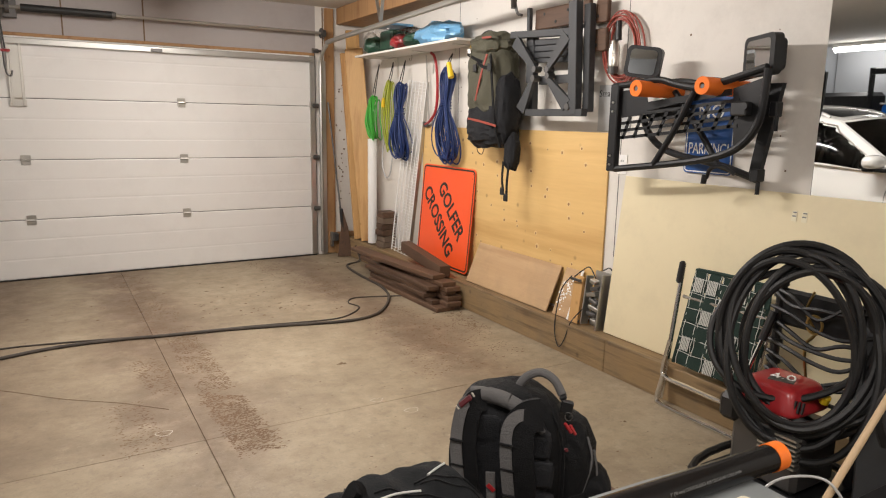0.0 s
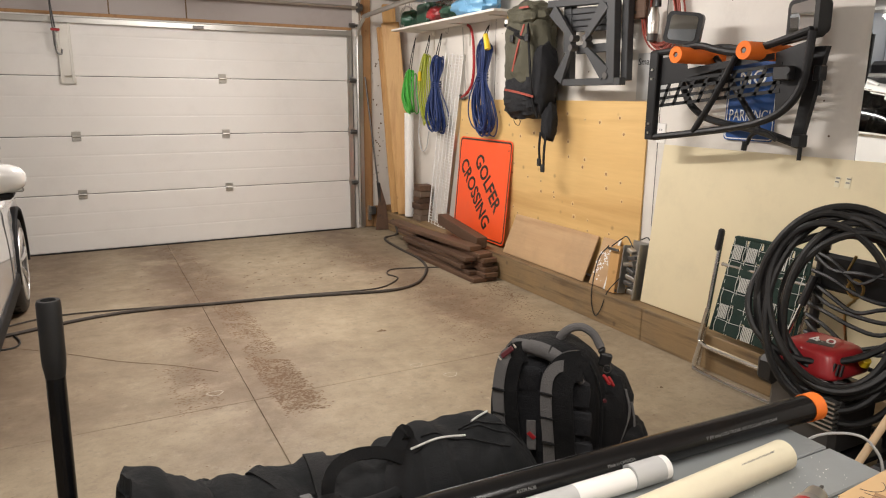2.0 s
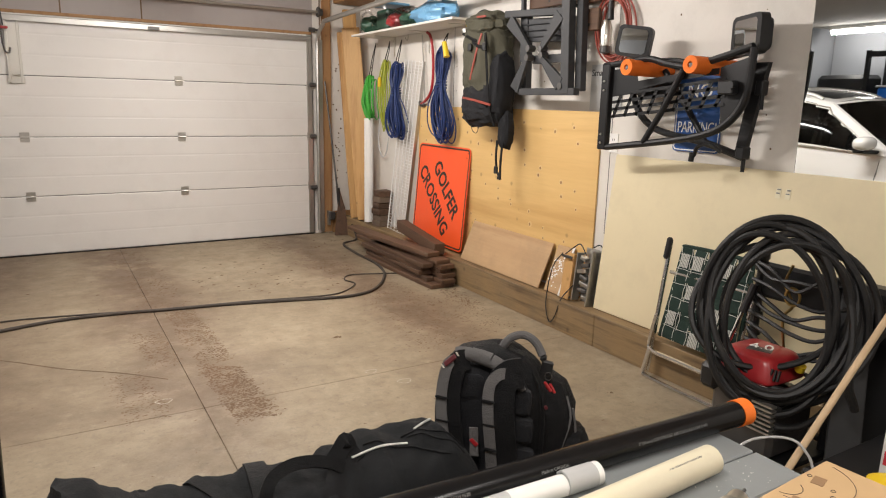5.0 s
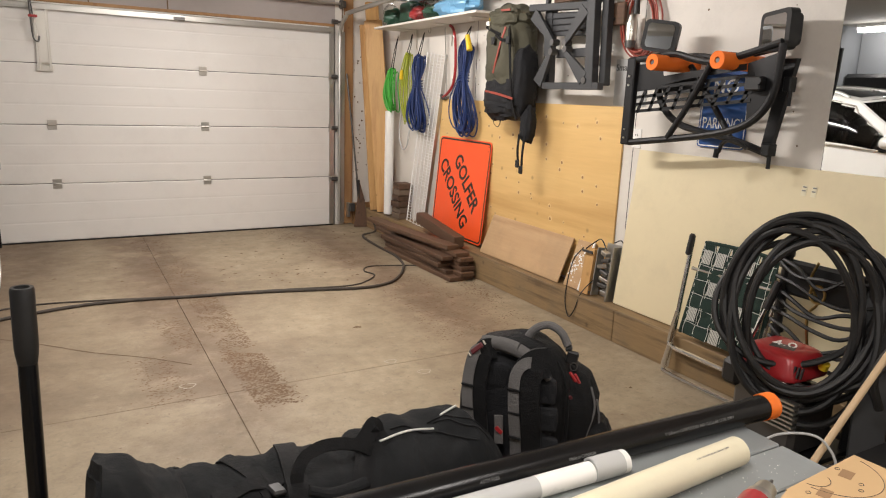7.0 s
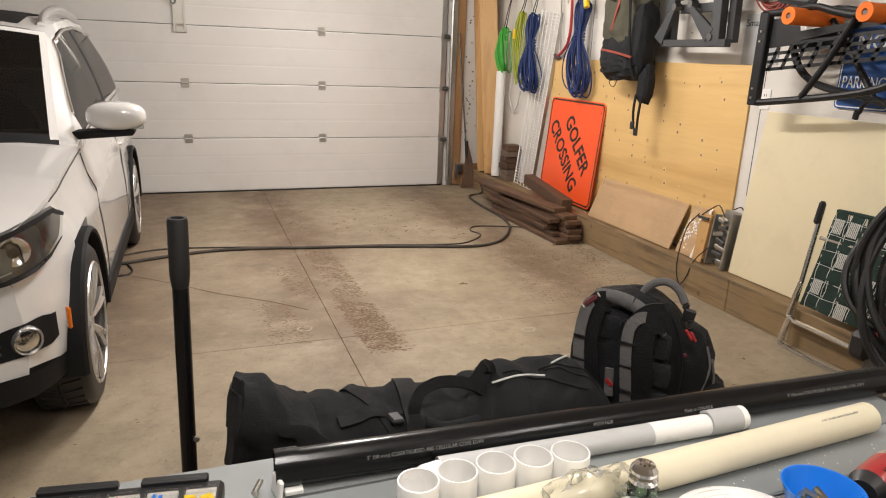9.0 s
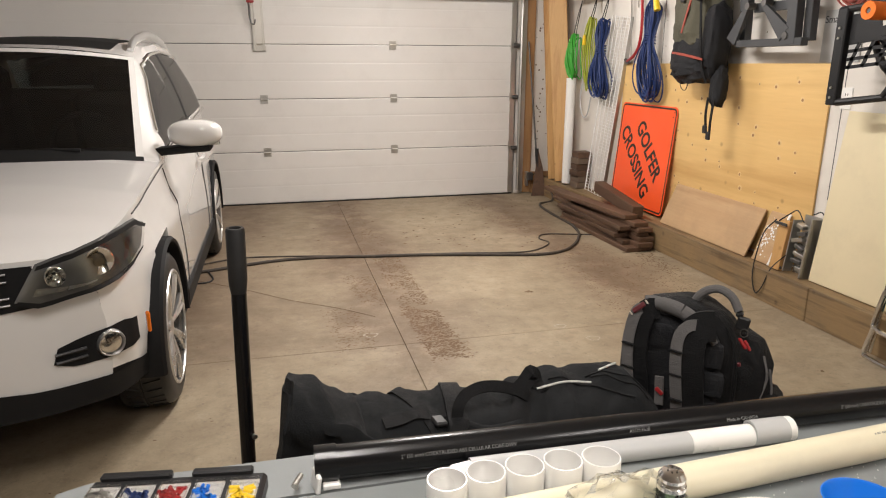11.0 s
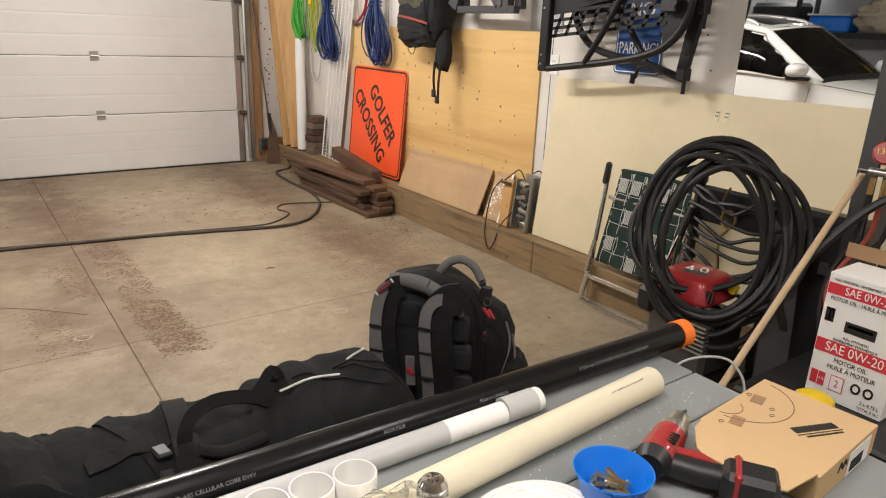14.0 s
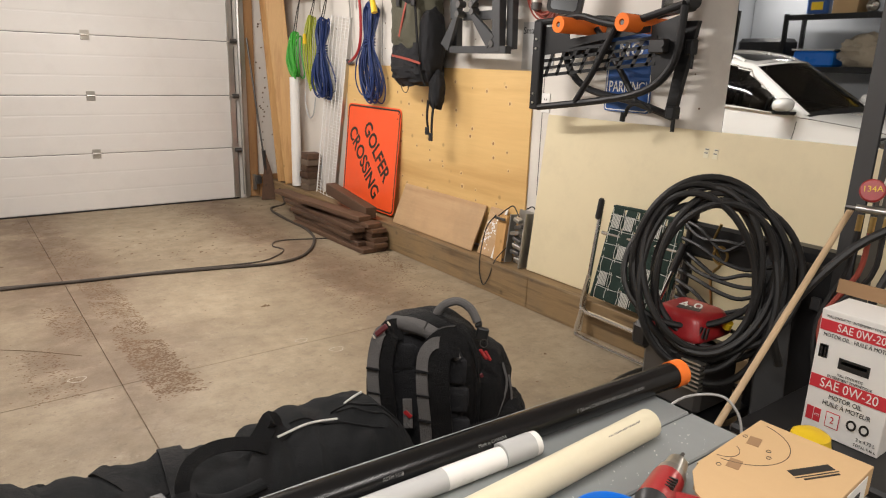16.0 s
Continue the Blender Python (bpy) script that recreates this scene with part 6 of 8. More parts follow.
for i, y in enumerate(ys):
    wcol = M["webdark"]
    pts = [cp(y + 0.05 * (0.5 - z), z, 0.016 + (0.004 if (i + k) % 2 else -0.003)) for k, z in enumerate(np.linspace(0.245, 0.742, 14))]
    st = part("upright_strap", Geo().ribbon(pts, 0.076, 0.003, (-1, 0, 0.2), 2), wcol, ch)
    for dy in (-0.034, 0.034):
        part("edge_stripe", Geo().ribbon([(p[0] - 0.0035, p[1] + dy, p[2]) for p in pts], 0.0028, 0.002, (-1, 0, 0.2), 2), M["webwhite"], st)
for k, z in enumerate(zs):
    pts = [cp(3.665 + 0.05 * (0.5 - z) - (3.665 - 3.235) * t, z, 0.016 + (0.005 if (j // 2 + k) % 2 else -0.004)) for j, t in enumerate(np.linspace(0, 1, 11))]
    st = part("cross_strap", Geo().ribbon(pts, 0.070, 0.003, (-1, 0, 0.2), 2), M["webdark"], ch)
    for dz in (-0.031, 0.031):
        part("edge_stripe", Geo().ribbon([(p[0] - 0.0035, p[1], p[2] + dz) for p in pts], 0.0028, 0.002, (-1, 0, 0.2), 2), M["webwhite"], st)
for i, k in ((0, 1), (2, 0), (4, 1), (1, 3), (3, 2), (0, 5), (2, 4), (3, 5), (1, 5)):
    y, z = ys[i] + 0.05 * (0.5 - zs[k]), zs[k]
    g = Geo()
    for q in range(6):
        g.box(cp(y - 0.023 + 0.0092 * q, z, 0.0255), (0.002, 0.0055, 0.074), (2, 11, 0))
    part("white_stripes", g, M["webwhite"], ch)

ch.location.y -= 0.055

# ---- pressure washer with its hose coil ----
pw = thing("pressure_washer", (1.25, 2.75, 0), "red and black petrol pressure washer on a wheeled frame", "pressure washer")
part("base_frame", Geo().tube([(0.98, 2.98, 0.12), (0.94, 2.62, 0.12), (1.28, 2.50, 0.12), (1.46, 2.62, 0.14), (1.40, 2.98, 0.14)], 0.016, 8, True, 5).box((1.20, 2.75, 0.14), (0.42, 0.40, 0.02), bev=0.004), M["blackpaint"], pw)
for y in (3.00, 2.50):
    whl = part("wheel", Geo().lathe((1.40, y, 0.125), [(0.02, -0.02), (0.11, -0.025), (0.125, -0.01), (0.125, 0.01), (0.11, 0.025), (0.02, 0.02)], 26, (0, 1, 0)), M["rubber"], pw)
    part("hub", Geo().cyl((1.40, y - 0.03, 0.125), (1.40, y + 0.03, 0.125), 0.04, n=14), M["pvcgrey"], whl)
part("foot", Geo().cyl((0.99, 2.75, 0.0), (0.99, 2.75, 0.12), 0.02, n=8), M["rubber"], pw)
for y in (2.93, 2.57):
    part("handle_upright", Geo().tube([(1.36, y, 0.14), (1.37, y, 0.60), (1.38, y, 0.885)], 0.019, 10), M["blackplastic"], pw)
    for z in (0.52, 0.60, 0.80, 0.85):
        part("collar", Geo().cyl((1.373, y, z), (1.374, y, z + 0.025), 0.027, n=10), M["blackplastic"], pw)
part("handle_bar", Geo().tube([(1.38, 2.93, 0.885), (1.385, 2.88, 0.925), (1.385, 2.62, 0.925), (1.38, 2.57, 0.885)], 0.019, 10), M["blackplastic"], pw)
part("panel", Geo().box((1.375, 2.75, 0.765), (0.03, 0.34, 0.15), bev=0.012), M["blackplastic"], pw)
part("engine_block", Geo().box((1.20, 2.75, 0.27), (0.26, 0.28, 0.24), bev=0.02), M["darksteel"], pw)
for k in range(7):
    part("cooling_fin", Geo().box((1.06, 2.68, 0.27 + 0.018 * k), (0.03, 0.15, 0.008)), M["galv"], pw)
part("air_filter", Geo().box((1.10, 2.90, 0.40), (0.10, 0.09, 0.11), bev=0.02), M["blackplastic"], pw)
cov = part("engine_cover", puff((1.190, 2.770, 0.488), (0.120, 0.120, 0.055), 1.0, 0.33, 0.0, 0.16), M["redpaint"], pw, "glossy red engine cover")
part("cap_plate", Geo().box((1.185, 2.765, 0.540), (0.11, 0.09, 0.006), (0, 3, 20), bev=0.002), M["darksteel"], cov)
words("4.0", 0.075, plane_at((1.183, 2.765, 0.545), (0.45, -0.89, 0), (0.89, 0.45, 0.1)), M["whiteink"], cov)
for k in range(9):
    part("vent_slot", Geo().box((1.078 + 0.003 * k, 2.735 - 0.013 * k, 0.485), (0.012, 0.006, 0.042), (0, 16, 4)), M["ink"], cov)
part("badge", Geo().box((1.071, 2.815, 0.475), (0.006, 0.050, 0.014), (0, 10, 4), bev=0.002), M["paper"], cov, "plain pale badge")
part("sticker", Geo().box((1.066, 2.665, 0.425), (0.006, 0.060, 0.030), (0, 4, 4), bev=0.001), M["paper"], cov)
part("fuel_cap", Geo().cyl((1.22, 2.625, 0.49), (1.215, 2.615, 0.515), 0.018, n=10), M["yellow"], cov)
part("recoil", Geo().lathe((1.16, 2.72, 0.40), [(0.10, 0), (0.12, -0.01), (0.12, -0.07)], 22), M["blackplastic"], pw)
rr = random.Random(9)
for k in range(9):
    z = 0.50 + 0.045 * k + rr.uniform(-0.02, 0.02)
    y0, y1 = 2.95, 2.55
    pts = [(1.35, y0, z), (1.325, 2.85, z - rr.uniform(0.00, 0.05)), (1.32, 2.74, z - rr.uniform(0.03, 0.09)), (1.33, 2.64, z - rr.uniform(0.01, 0.07)), (1.35, y1, z + rr.uniform(-0.04, 0.03))]
    part("thin_hose", Geo().tube(pts, 0.0085, 6), M["rubber"], pw)
part("spray_lance", Geo().cyl((1.20, 2.985, 0.33), (1.30, 2.945, 0.62), 0.008, n=8), M["chrome"], pw)
part("spray_grip", Geo().cyl((1.30, 2.945, 0.62), (1.34, 2.93, 0.74), 0.017, n=10), M["blackplastic"], pw)
part("tan_cord", Geo().tube([(1.33, 2.77, 0.86), (1.325, 2.79, 0.78), (1.33, 2.75, 0.70), (1.325, 2.78, 0.64), (1.33, 2.76, 0.50), (1.33, 2.72, 0.36)], 0.006, 6).tube([(1.32, 2.75 + 0.03 * math.cos(a), 0.735 + 0.035 * math.sin(a)) for a in np.linspace(0, 6.283, 11)[:-1]], 0.006, 6, True, 3), M["brass"], pw)

coil = thing("hose_coil", (1.08, 2.66, 0.3), "thick black rubber hose coiled and hung on the washer", "hose")
rt = Vector((0.515, -0.857, 0))
upv = Vector((0.16, 0.10, 1)).normalized()
tow = rt.cross(upv).normalized()
if tow.x > 0:
    tow = -tow
rr = random.Random(12)
for k in range(9):
    c0 = Vector((1.143, 2.678, 0.706)) + rt * rr.uniform(-0.055, 0.055) + upv * rr.uniform(-0.06, 0.035) + tow * (0.016 * (k % 4) - 0.02)
    a_, b_ = 0.288 - 0.018 * (k % 4) + rr.uniform(-0.05, 0.02), 0.370 - 0.024 * (k % 5) + rr.uniform(-0.04, 0.03)
    ph = rr.uniform(0, 6.28)
    tl = rr.uniform(-0.30, 0.16)
    pts = []
    for q in range(18):
        a = 2 * math.pi * q / 18
        r_, u_ = a_ * math.cos(a), b_ * math.sin(a)
        u2 = u_ + tl * r_
        pts.append(c0 + rt * r_ + upv * u2 + tow * (0.022 * math.sin(2 * a + ph)))
    part("loop", Geo().tube(pts, 0.0135, 8, True, 3), M["rubber"], coil)

# ---- steel rack post, gauges, ramp, case, broom ----
po = thing("rack_post", (1.42, 2.33, 0), "dark grey steel rack upright standing near the wall", "rack post")
part("flange", Geo().box((1.432, 2.335, 1.12), (0.008, 0.085, 2.24), (0, 0, -25)), M["greyplastic"], po)
part("flange", Geo().box((1.435, 2.262, 1.12), (0.085, 0.008, 2.24), (0, 0, -5)), M["greyplastic"], po)
part("foot_plate", Geo().box((1.44, 2.30, 0.006), (0.14, 0.14, 0.012), bev=0.002), M["greyplastic"], po)
mg = thing("gauge_manifold", (1.30, 2.22, 1.0), "refrigerant gauge manifold with a red dial hung on the post", "gauge set")
dm = plane_at((1.270, 2.232, 1.090), (0.35, -0.94, 0), (0.25, 0.1, 1))
dial = part("red_dial", in_plane(dm, Geo().lathe((0, 0, 0), [(0, 0.010), (0.033, 0.010), (0.038, 0.005), (0.038, -0.012), (0, -0.014)], 28)), M["redpaint"], mg)
words("134A", 0.027, dm @ pose(0, 0.004, 0.0112, 0, 0, 6), M["yellow"], dial)
part("body", Geo().cyl((1.306, 2.285, 1.020), (1.345, 2.13, 1.015), 0.013, n=14), M["galv"], mg)
part("knob", Geo().cyl((1.297, 2.315, 1.021), (1.306, 2.285, 1.020), 0.010, n=10), M["darksteel"], mg)
for k, y in enumerate((2.265, 2.225, 2.185)):
    part("fitting", Geo().cyl((1.305, y, 1.0), (1.302, y, 0.945), 0.010, n=8), M["brass"], mg)
    part("hose", Geo().tube([(1.302, y, 0.945), (1.295, y + 0.01, 0.80), (1.25, y + 0.05 + 0.03 * k, 0.62), (1.22, y + 0.02, 0.45), (1.25, y - 0.04, 0.32)], 0.009, 7), M["rubber"] if k != 1 else M["redcord"], mg)
part("hose", Geo().tube([(1.31, 2.13, 1.00), (1.24, 2.24, 0.90), (1.14, 2.34, 0.72), (1.09, 2.38, 0.58), (1.12, 2.36, 0.46)], 0.015, 8), M["rubber"], mg)
part("hose", Geo().tube([(1.30, 2.10, 0.97), (1.20, 2.14, 0.75), (1.16, 2.13, 0.58), (1.18, 2.08, 0.42)], 0.013, 8), M["rubber"], mg)
part("hook", Geo().tube([(1.42, 2.26, 1.16), (1.34, 2.22, 1.17), (1.315, 2.215, 1.12), (1.31, 2.215, 1.04)], 0.004, 6), M["zinc"], mg)
part("valve", Geo().box((1.335, 2.13, 0.60), (0.05, 0.03, 0.03), bev=0.005).cyl((1.30, 2.12, 0.58), (1.30, 2.06, 0.58), 0.012, n=8), M["brass"], mg)
tcase = thing("tool_case", (1.33, 2.46, 0), "black plastic tool case standing on end by the wall", "tool case")
part("shell", Geo().box((1.50, 2.47, 0.405), (0.15, 0.30, 0.80), (0, 6, 0), bev=0.02), M["blackplastic"], tcase)
part("handle", Geo().box((1.435, 2.47, 0.745), (0.02, 0.16, 0.035), (0, 6, 0), bev=0.008), M["rubber"], tcase)
for y in (2.40, 2.54):
    part("latch", Geo().box((1.415, y, 0.62), (0.018, 0.035, 0.05), (0, 6, 0), bev=0.004), M["greyplastic"], tcase)
rmp = thing("ramp_board", (1.25, 2.52, 0), "dark grey gritty ramp board leaning behind the hose", "ramp")
part("deck", in_plane(plane_at((1.27, 2.46, 0.40), (0.55, -0.83, 0.0), (0.42, 0.12, 1)), Geo().box((0, 0, 0), (0.11, 0.86, 0.03), bev=0.004)), M["greyplastic"], rmp)
brm = thing("broom", (0.95, 2.3, 0.4), "tan wooden broom handle leaning on the rack post", "broom")
part("handle", Geo().cyl((0.30, 2.292, 0.08), (1.385, 2.330, 1.000), 0.0110, n=12), M["tan"], brm)
part("head", Geo().box((0.29, 2.29, 0.05), (0.10, 0.30, 0.10), (0, 20, 0), bev=0.01), M["rubber"], brm)
lg = thing("white_stand", (0.70, 2.28, 0), "thin white bent steel tube stand", "stand")
part("tube", Geo().tube([(0.52, 2.46, 0.0), (0.56, 2.43, 0.36), (0.60, 2.405, 0.455), (0.69, 2.345, 0.475), (0.715, 2.29, 0.455), (0.722, 2.25, 0.36), (0.73, 2.22, 0.0)], 0.0042, 8, False, 5), M["pvcgrey"], lg)
ct = thing("black_crate", (1.03, 2.08, 0), "black plastic crate under the oil carton", "crate")
part("crate", Geo().box((1.02, 2.07, 0.17), (0.50, 0.46, 0.34), bev=0.02), M["blackplastic"], ct)
part("rim", Geo().box((1.02, 2.07, 0.355), (0.53, 0.49, 0.036), bev=0.01), M["blackplastic"], ct)
yj = thing("yellow_cap_jug", (0.84, 2.12, 0.37), "dark jug with a chunky yellow cap", "jug")
part("jug", Geo().box((0.79, 2.10, 0.395), (0.12, 0.13, 0.05), bev=0.02), M["blackplastic"], yj)
part("cap", Geo().lathe((0.765, 2.075, 0.40), [(0.050, 0), (0.058, 0.01), (0.052, 0.045), (0.03, 0.058), (0, 0.060)], 14), M["yellow"], yj)
part("strap", Geo().tube([(0.70, 2.20, 0.375), (0.66, 2.22, 0.40), (0.64, 2.19, 0.41), (0.66, 2.16, 0.38)], 0.006, 6), M["zinc"], yj)

# motor oil carton
oc = thing("oil_carton", (1.01, 2.06, 0.374), "white and red motor oil carton with its flap open", "carton")
OX, OY0, OY1, OZ0, OZ1 = 0.925, 2.172, 1.952, 0.374, 0.772
part("carton", Geo().box((OX + 0.085, (OY0 + OY1) / 2, (OZ0 + OZ1) / 2), (0.17, OY0 - OY1, OZ1 - OZ0), bev=0.002), M["paper"], oc)
part("flap", Geo().box((OX + 0.175, (OY0 + OY1) / 2 + 0.05, OZ1 + 0.030), (0.004, 0.20, 0.045), (0, 8, 0)), M["cardin"], oc)
def ocp(u, v, d=0.001):
    """On the printed face: u from its middle to the right, v up from its foot."""
    return plane_at((OX - d, (OY0 + OY1) / 2 - 0.82 * u, OZ0 + v), (0, -1, 0), (0, 0, 1)) @ Matrix.Diagonal((0.82, 1, 1, 1))
def band(u, v, w, h, mat):
    return part("print_block", Geo().box((OX - 0.0006, (OY0 + OY1) / 2 - 0.82 * u, OZ0 + v), (0.0016, 0.82 * w, h)), M[mat], oc)
band(0, 0.350, 0.262, 0.034, "redink")
band(0, 0.168, 0.262, 0.042, "redink")
words("SAE 0W-20", 0.034, ocp(0.008, 0.350, 0.0018), M["whiteink"], oc, depth=0.0004)
words("SAE 0W-20", 0.042, ocp(0.004, 0.168, 0.0018), M["whiteink"], oc, depth=0.0004)
words("FULL SYNTHETIC · ENTIÈREMENT SYNTHÉTIQUE", 0.0105, ocp(0.0, 0.378), M["ink"], oc, depth=0.0004)
words("MOTOR OIL · HUILE À MOTEUR", 0.0175, ocp(0.003, 0.320), M["ink"], oc, depth=0.0004, wide=0.95)
words("FULL SYNTHETIC", 0.0115, ocp(0.0, 0.208), M["ink"], oc, depth=0.0004)
words("ENTIÈREMENT SYNTHÉTIQUE", 0.0115, ocp(0.0, 0.195), M["ink"], oc, depth=0.0004)
words("MOTOR OIL", 0.021, ocp(0.0, 0.131), M["ink"], oc, depth=0.0004)
words("HUILE À MOTEUR", 0.021, ocp(0.008, 0.108), M["ink"], oc, depth=0.0004)
words("2 x 4.73 L", 0.016, ocp(0.090, 0.032), M["ink"], oc, depth=0.0004)
words("TOTAL 9.46 L", 0.0125, ocp(0.090, 0.014), M["ink"], oc, depth=0.0004)
band(0.005, 0.245, 0.105, 0.034, "ink")
band(0.005, 0.250, 0.085, 0.010, "whiteink")
band(-0.105, 0.268, 0.030, 0.042, "ink")
band(-0.105, 0.268, 0.026, 0.038, "paper")
part("print_block", Geo().box((OX - 0.0018, (OY0 + OY1) / 2 + 0.091, OZ0 + 0.268), (0.0016, 0.005, 0.028)).box((OX - 0.0018, (OY0 + OY1) / 2 + 0.081, OZ0 + 0.268), (0.0016, 0.005, 0.028)), M["ink"], oc)
for u in (-0.112, -0.085):
    band(u, 0.060, 0.024, 0.044, "redink")
band(-0.030, 0.060, 0.048, 0.050, "redink")
part("print_block", Geo().box((OX - 0.0016, (OY0 + OY1) / 2 + 0.0246, OZ0 + 0.060), (0.0016, 0.035, 0.045)), M["paper"], oc)
words("2", 0.032, ocp(-0.030, 0.060, 0.0028), M["redink"], oc, depth=0.0004)
words("4.73", 0.011, ocp(-0.085, 0.060, 0.0020), M["whiteink"], oc, depth=0.0004)
for u in (0.035, 0.078):
    part("seal_mark", in_plane(ocp(u, 0.068, 0.0012), Geo().lathe((0, 0, 0), [(0.010, 0), (0.017, 0), (0.017, 0.0006)], 20)), M["ink"], oc)

# ---- low bench with the two bags ----
bn = thing("low_bench", (-0.5, 2.62, 0), "low dark wooden bench under the bags", "bench")
part("seat", Geo().box((-0.50, 2.66, 0.385), (1.46, 0.46, 0.03), bev=0.004), M["deck"], bn)
for x in (-1.15, 0.15):
    for y in (2.48, 2.84):
        part("leg", Geo().box((x, y, 0.185), (0.05, 0.05, 0.37), bev=0.003), M["deck"], bn)
df = thing("duffel_bag", (-0.75, 2.64, 0.40), "long black canvas duffel bag with straps and pale piping", "duffel bag")


def duffel_fn(a, b):
    """Along a (left end to right end), round b."""
    x = -1.235 + 1.005 * a
    end = min(1.0, (a / 0.035) ** 0.5 if a < 0.035 else 1.0, ((1 - a) / 0.10) ** 0.5 if a > 0.90 else 1.0)
    ph = 2 * math.pi * b
    top = lerp(a, [(0, 0.250), (0.13, 0.262), (0.24, 0.256), (0.35, 0.254), (0.50, 0.238), (0.60, 0.248), (0.68, 0.262), (0.76, 0.274), (0.82, 0.268), (0.87, 0.232), (0.93, 0.15), (1.0, 0.09)])
    w = lerp(a, [(0, 0.145), (0.3, 0.140), (0.7, 0.150), (1, 0.15)])
    cy, cz = math.cos(ph), math.sin(ph)
    yy = math.copysign(abs(cy) ** 0.82, cy) * w * end
    zz = (math.copysign(abs(cz) ** 0.82, cz) * 0.5 + 0.5) * top * (0.35 + 0.65 * end)
    wr = 0.015 * noise.noise(Vector((x * 7, yy * 6, zz * 7))) + 0.006 * noise.noise(Vector((x * 22, yy * 16, zz * 18))) - 0.007 * (1 - min(1.0, 3 * abs(noise.noise(Vector((x * 11, yy * 5, zz * 8 + 3)))))) + 0.004
    if 0.15 < a < 0.75:
        wr -= 0.006 * abs(math.sin(a * 34))
    k = 1 + wr / 0.2
    return (x + 0.02 * noise.noise(Vector((zz * 9, yy * 9, x * 3))), 2.585 + 0.04 * (a - 0.5) + yy * k, 0.402 + max(0.0, zz * k))


part("body", Geo().grid(110, 64, duffel_fn, True).add([duffel_fn(0, k / 64) for k in range(64)], [tuple(range(64))]).add([duffel_fn(1, k / 64) for k in range(64)], [tuple(range(64))]), M["duffel"], df, sharp=60)


def flap_fn(a, b):
    """The folded end flap: a along the bag, b round its thickness."""
    ph = 2 * math.pi * b
    cy, cz = math.cos(ph), math.sin(ph)
    x = -1.246 + 0.195 * a
    hgt = lerp(a, [(0, 0.168), (0.25, 0.152), (0.5, 0.126), (0.85, 0.088), (1, 0.050)]) * (1.0 if 0.04 < a < 0.97 else 0.8)
    yy = math.copysign(abs(cy) ** 0.72, cy) * 0.120
    zz = math.copysign(abs(cz) ** 0.55, cz) * 0.5 + 0.5
    f = 0.012 * noise.noise(Vector((x * 14, yy * 10, zz * 5))) + 0.005 * noise.noise(Vector((x * 34, yy * 26, zz * 9))) - 0.005 * (1 - min(1.0, 3 * abs(noise.noise(Vector((x * 9 + 2, yy * 7, zz * 3))))))
    z = 0.600 + zz * hgt + f - 0.25 * max(0.0, yy)
    return (x + 0.02 * (zz - 0.5) * (1 - 2 * a) + f, 2.560 + yy + f, z)


part("end_flap", Geo().grid(30, 48, flap_fn, True).add([flap_fn(0, k / 48) for k in range(48)], [tuple(range(48))]).add([flap_fn(1, k / 48) for k in range(48)], [tuple(range(48))]), M["duffel"], df, sharp=50)
lay = BVHTree.FromPolygons([duffel_fn(i / 79, k / 40) for i in range(80) for k in range(40)], [(i * 40 + k, (i + 1) * 40 + k, (i + 1) * 40 + (k + 1) % 40, i * 40 + (k + 1) % 40) for i in range(79) for k in range(40)])


def on_bag(x, y, up=0.002):
    hit = lay.ray_cast(Vector((x, y, 1.2)), Vector((0, 0, -1)))[0]
    return (x, y, (hit.z if hit else 0.5) + up)


def over_bag(name, x0, x1, y0, y1, width, up=0.004, steps=12):
    """A strap that follows the top of the bag from one point to another."""
    run = [on_bag(x0 + (x1 - x0) * t, y0 + (y1 - y0) * t, up) for t in np.linspace(0, 1, steps)]
    return part(name, Geo().ribbon(run, width, 0.006, (0, -0.35, 0.9), 2), M["nylon"], df)


over_bag("band", -0.865, -0.845, 2.455, 2.66, 0.046)
over_bag("band", -0.735, -0.630, 2.455, 2.64, 0.050)
over_bag("lashing_strap", -0.905, -0.985, 2.46, 2.66, 0.028)
over_bag("side_strap", -1.03, -0.88, 2.505, 2.53, 0.030, 0.006)
part("grab_handle", Geo().ribbon([on_bag(-0.862, 2.50, 0.004), (-0.858, 2.505, 0.664), (-0.838, 2.52, 0.684), (-0.795, 2.535, 0.692), (-0.745, 2.54, 0.685), (-0.700, 2.54, 0.668), on_bag(-0.675, 2.54, 0.006)], 0.027, 0.007, (0, 0.75, -0.65), 6), M["nylon"], df)
part("handle_wrap", Geo().tube([on_bag(-0.845, 2.475, 0.010), on_bag(-0.80, 2.47, 0.018), on_bag(-0.75, 2.472, 0.016), on_bag(-0.712, 2.478, 0.008)], 0.015, 10, False, 5, 0.7), M["duffel"], df)
part("strap_peak", Geo().ribbon([on_bag(-0.700, 2.565, 0.004), on_bag(-0.672, 2.575, 0.016), (-0.648, 2.585, 0.690), on_bag(-0.640, 2.58, 0.012), on_bag(-0.628, 2.56, 0.004)], 0.040, 0.006, (0.2, -0.5, 0.8), 5), M["nylon"], df)
for ends in (((-0.645, 2.562), (-0.503, 2.560)), ((-0.470, 2.588), (-0.408, 2.618))):
    run = [on_bag(ends[0][0] + (ends[1][0] - ends[0][0]) * t, ends[0][1] + (ends[1][1] - ends[0][1]) * t, 0.005) for t in (0, 0.5, 1)]
    part("piping", Geo().tube(run, 0.0028, 6, False, 5), M["webwhite"], df, "pale reflective piping")
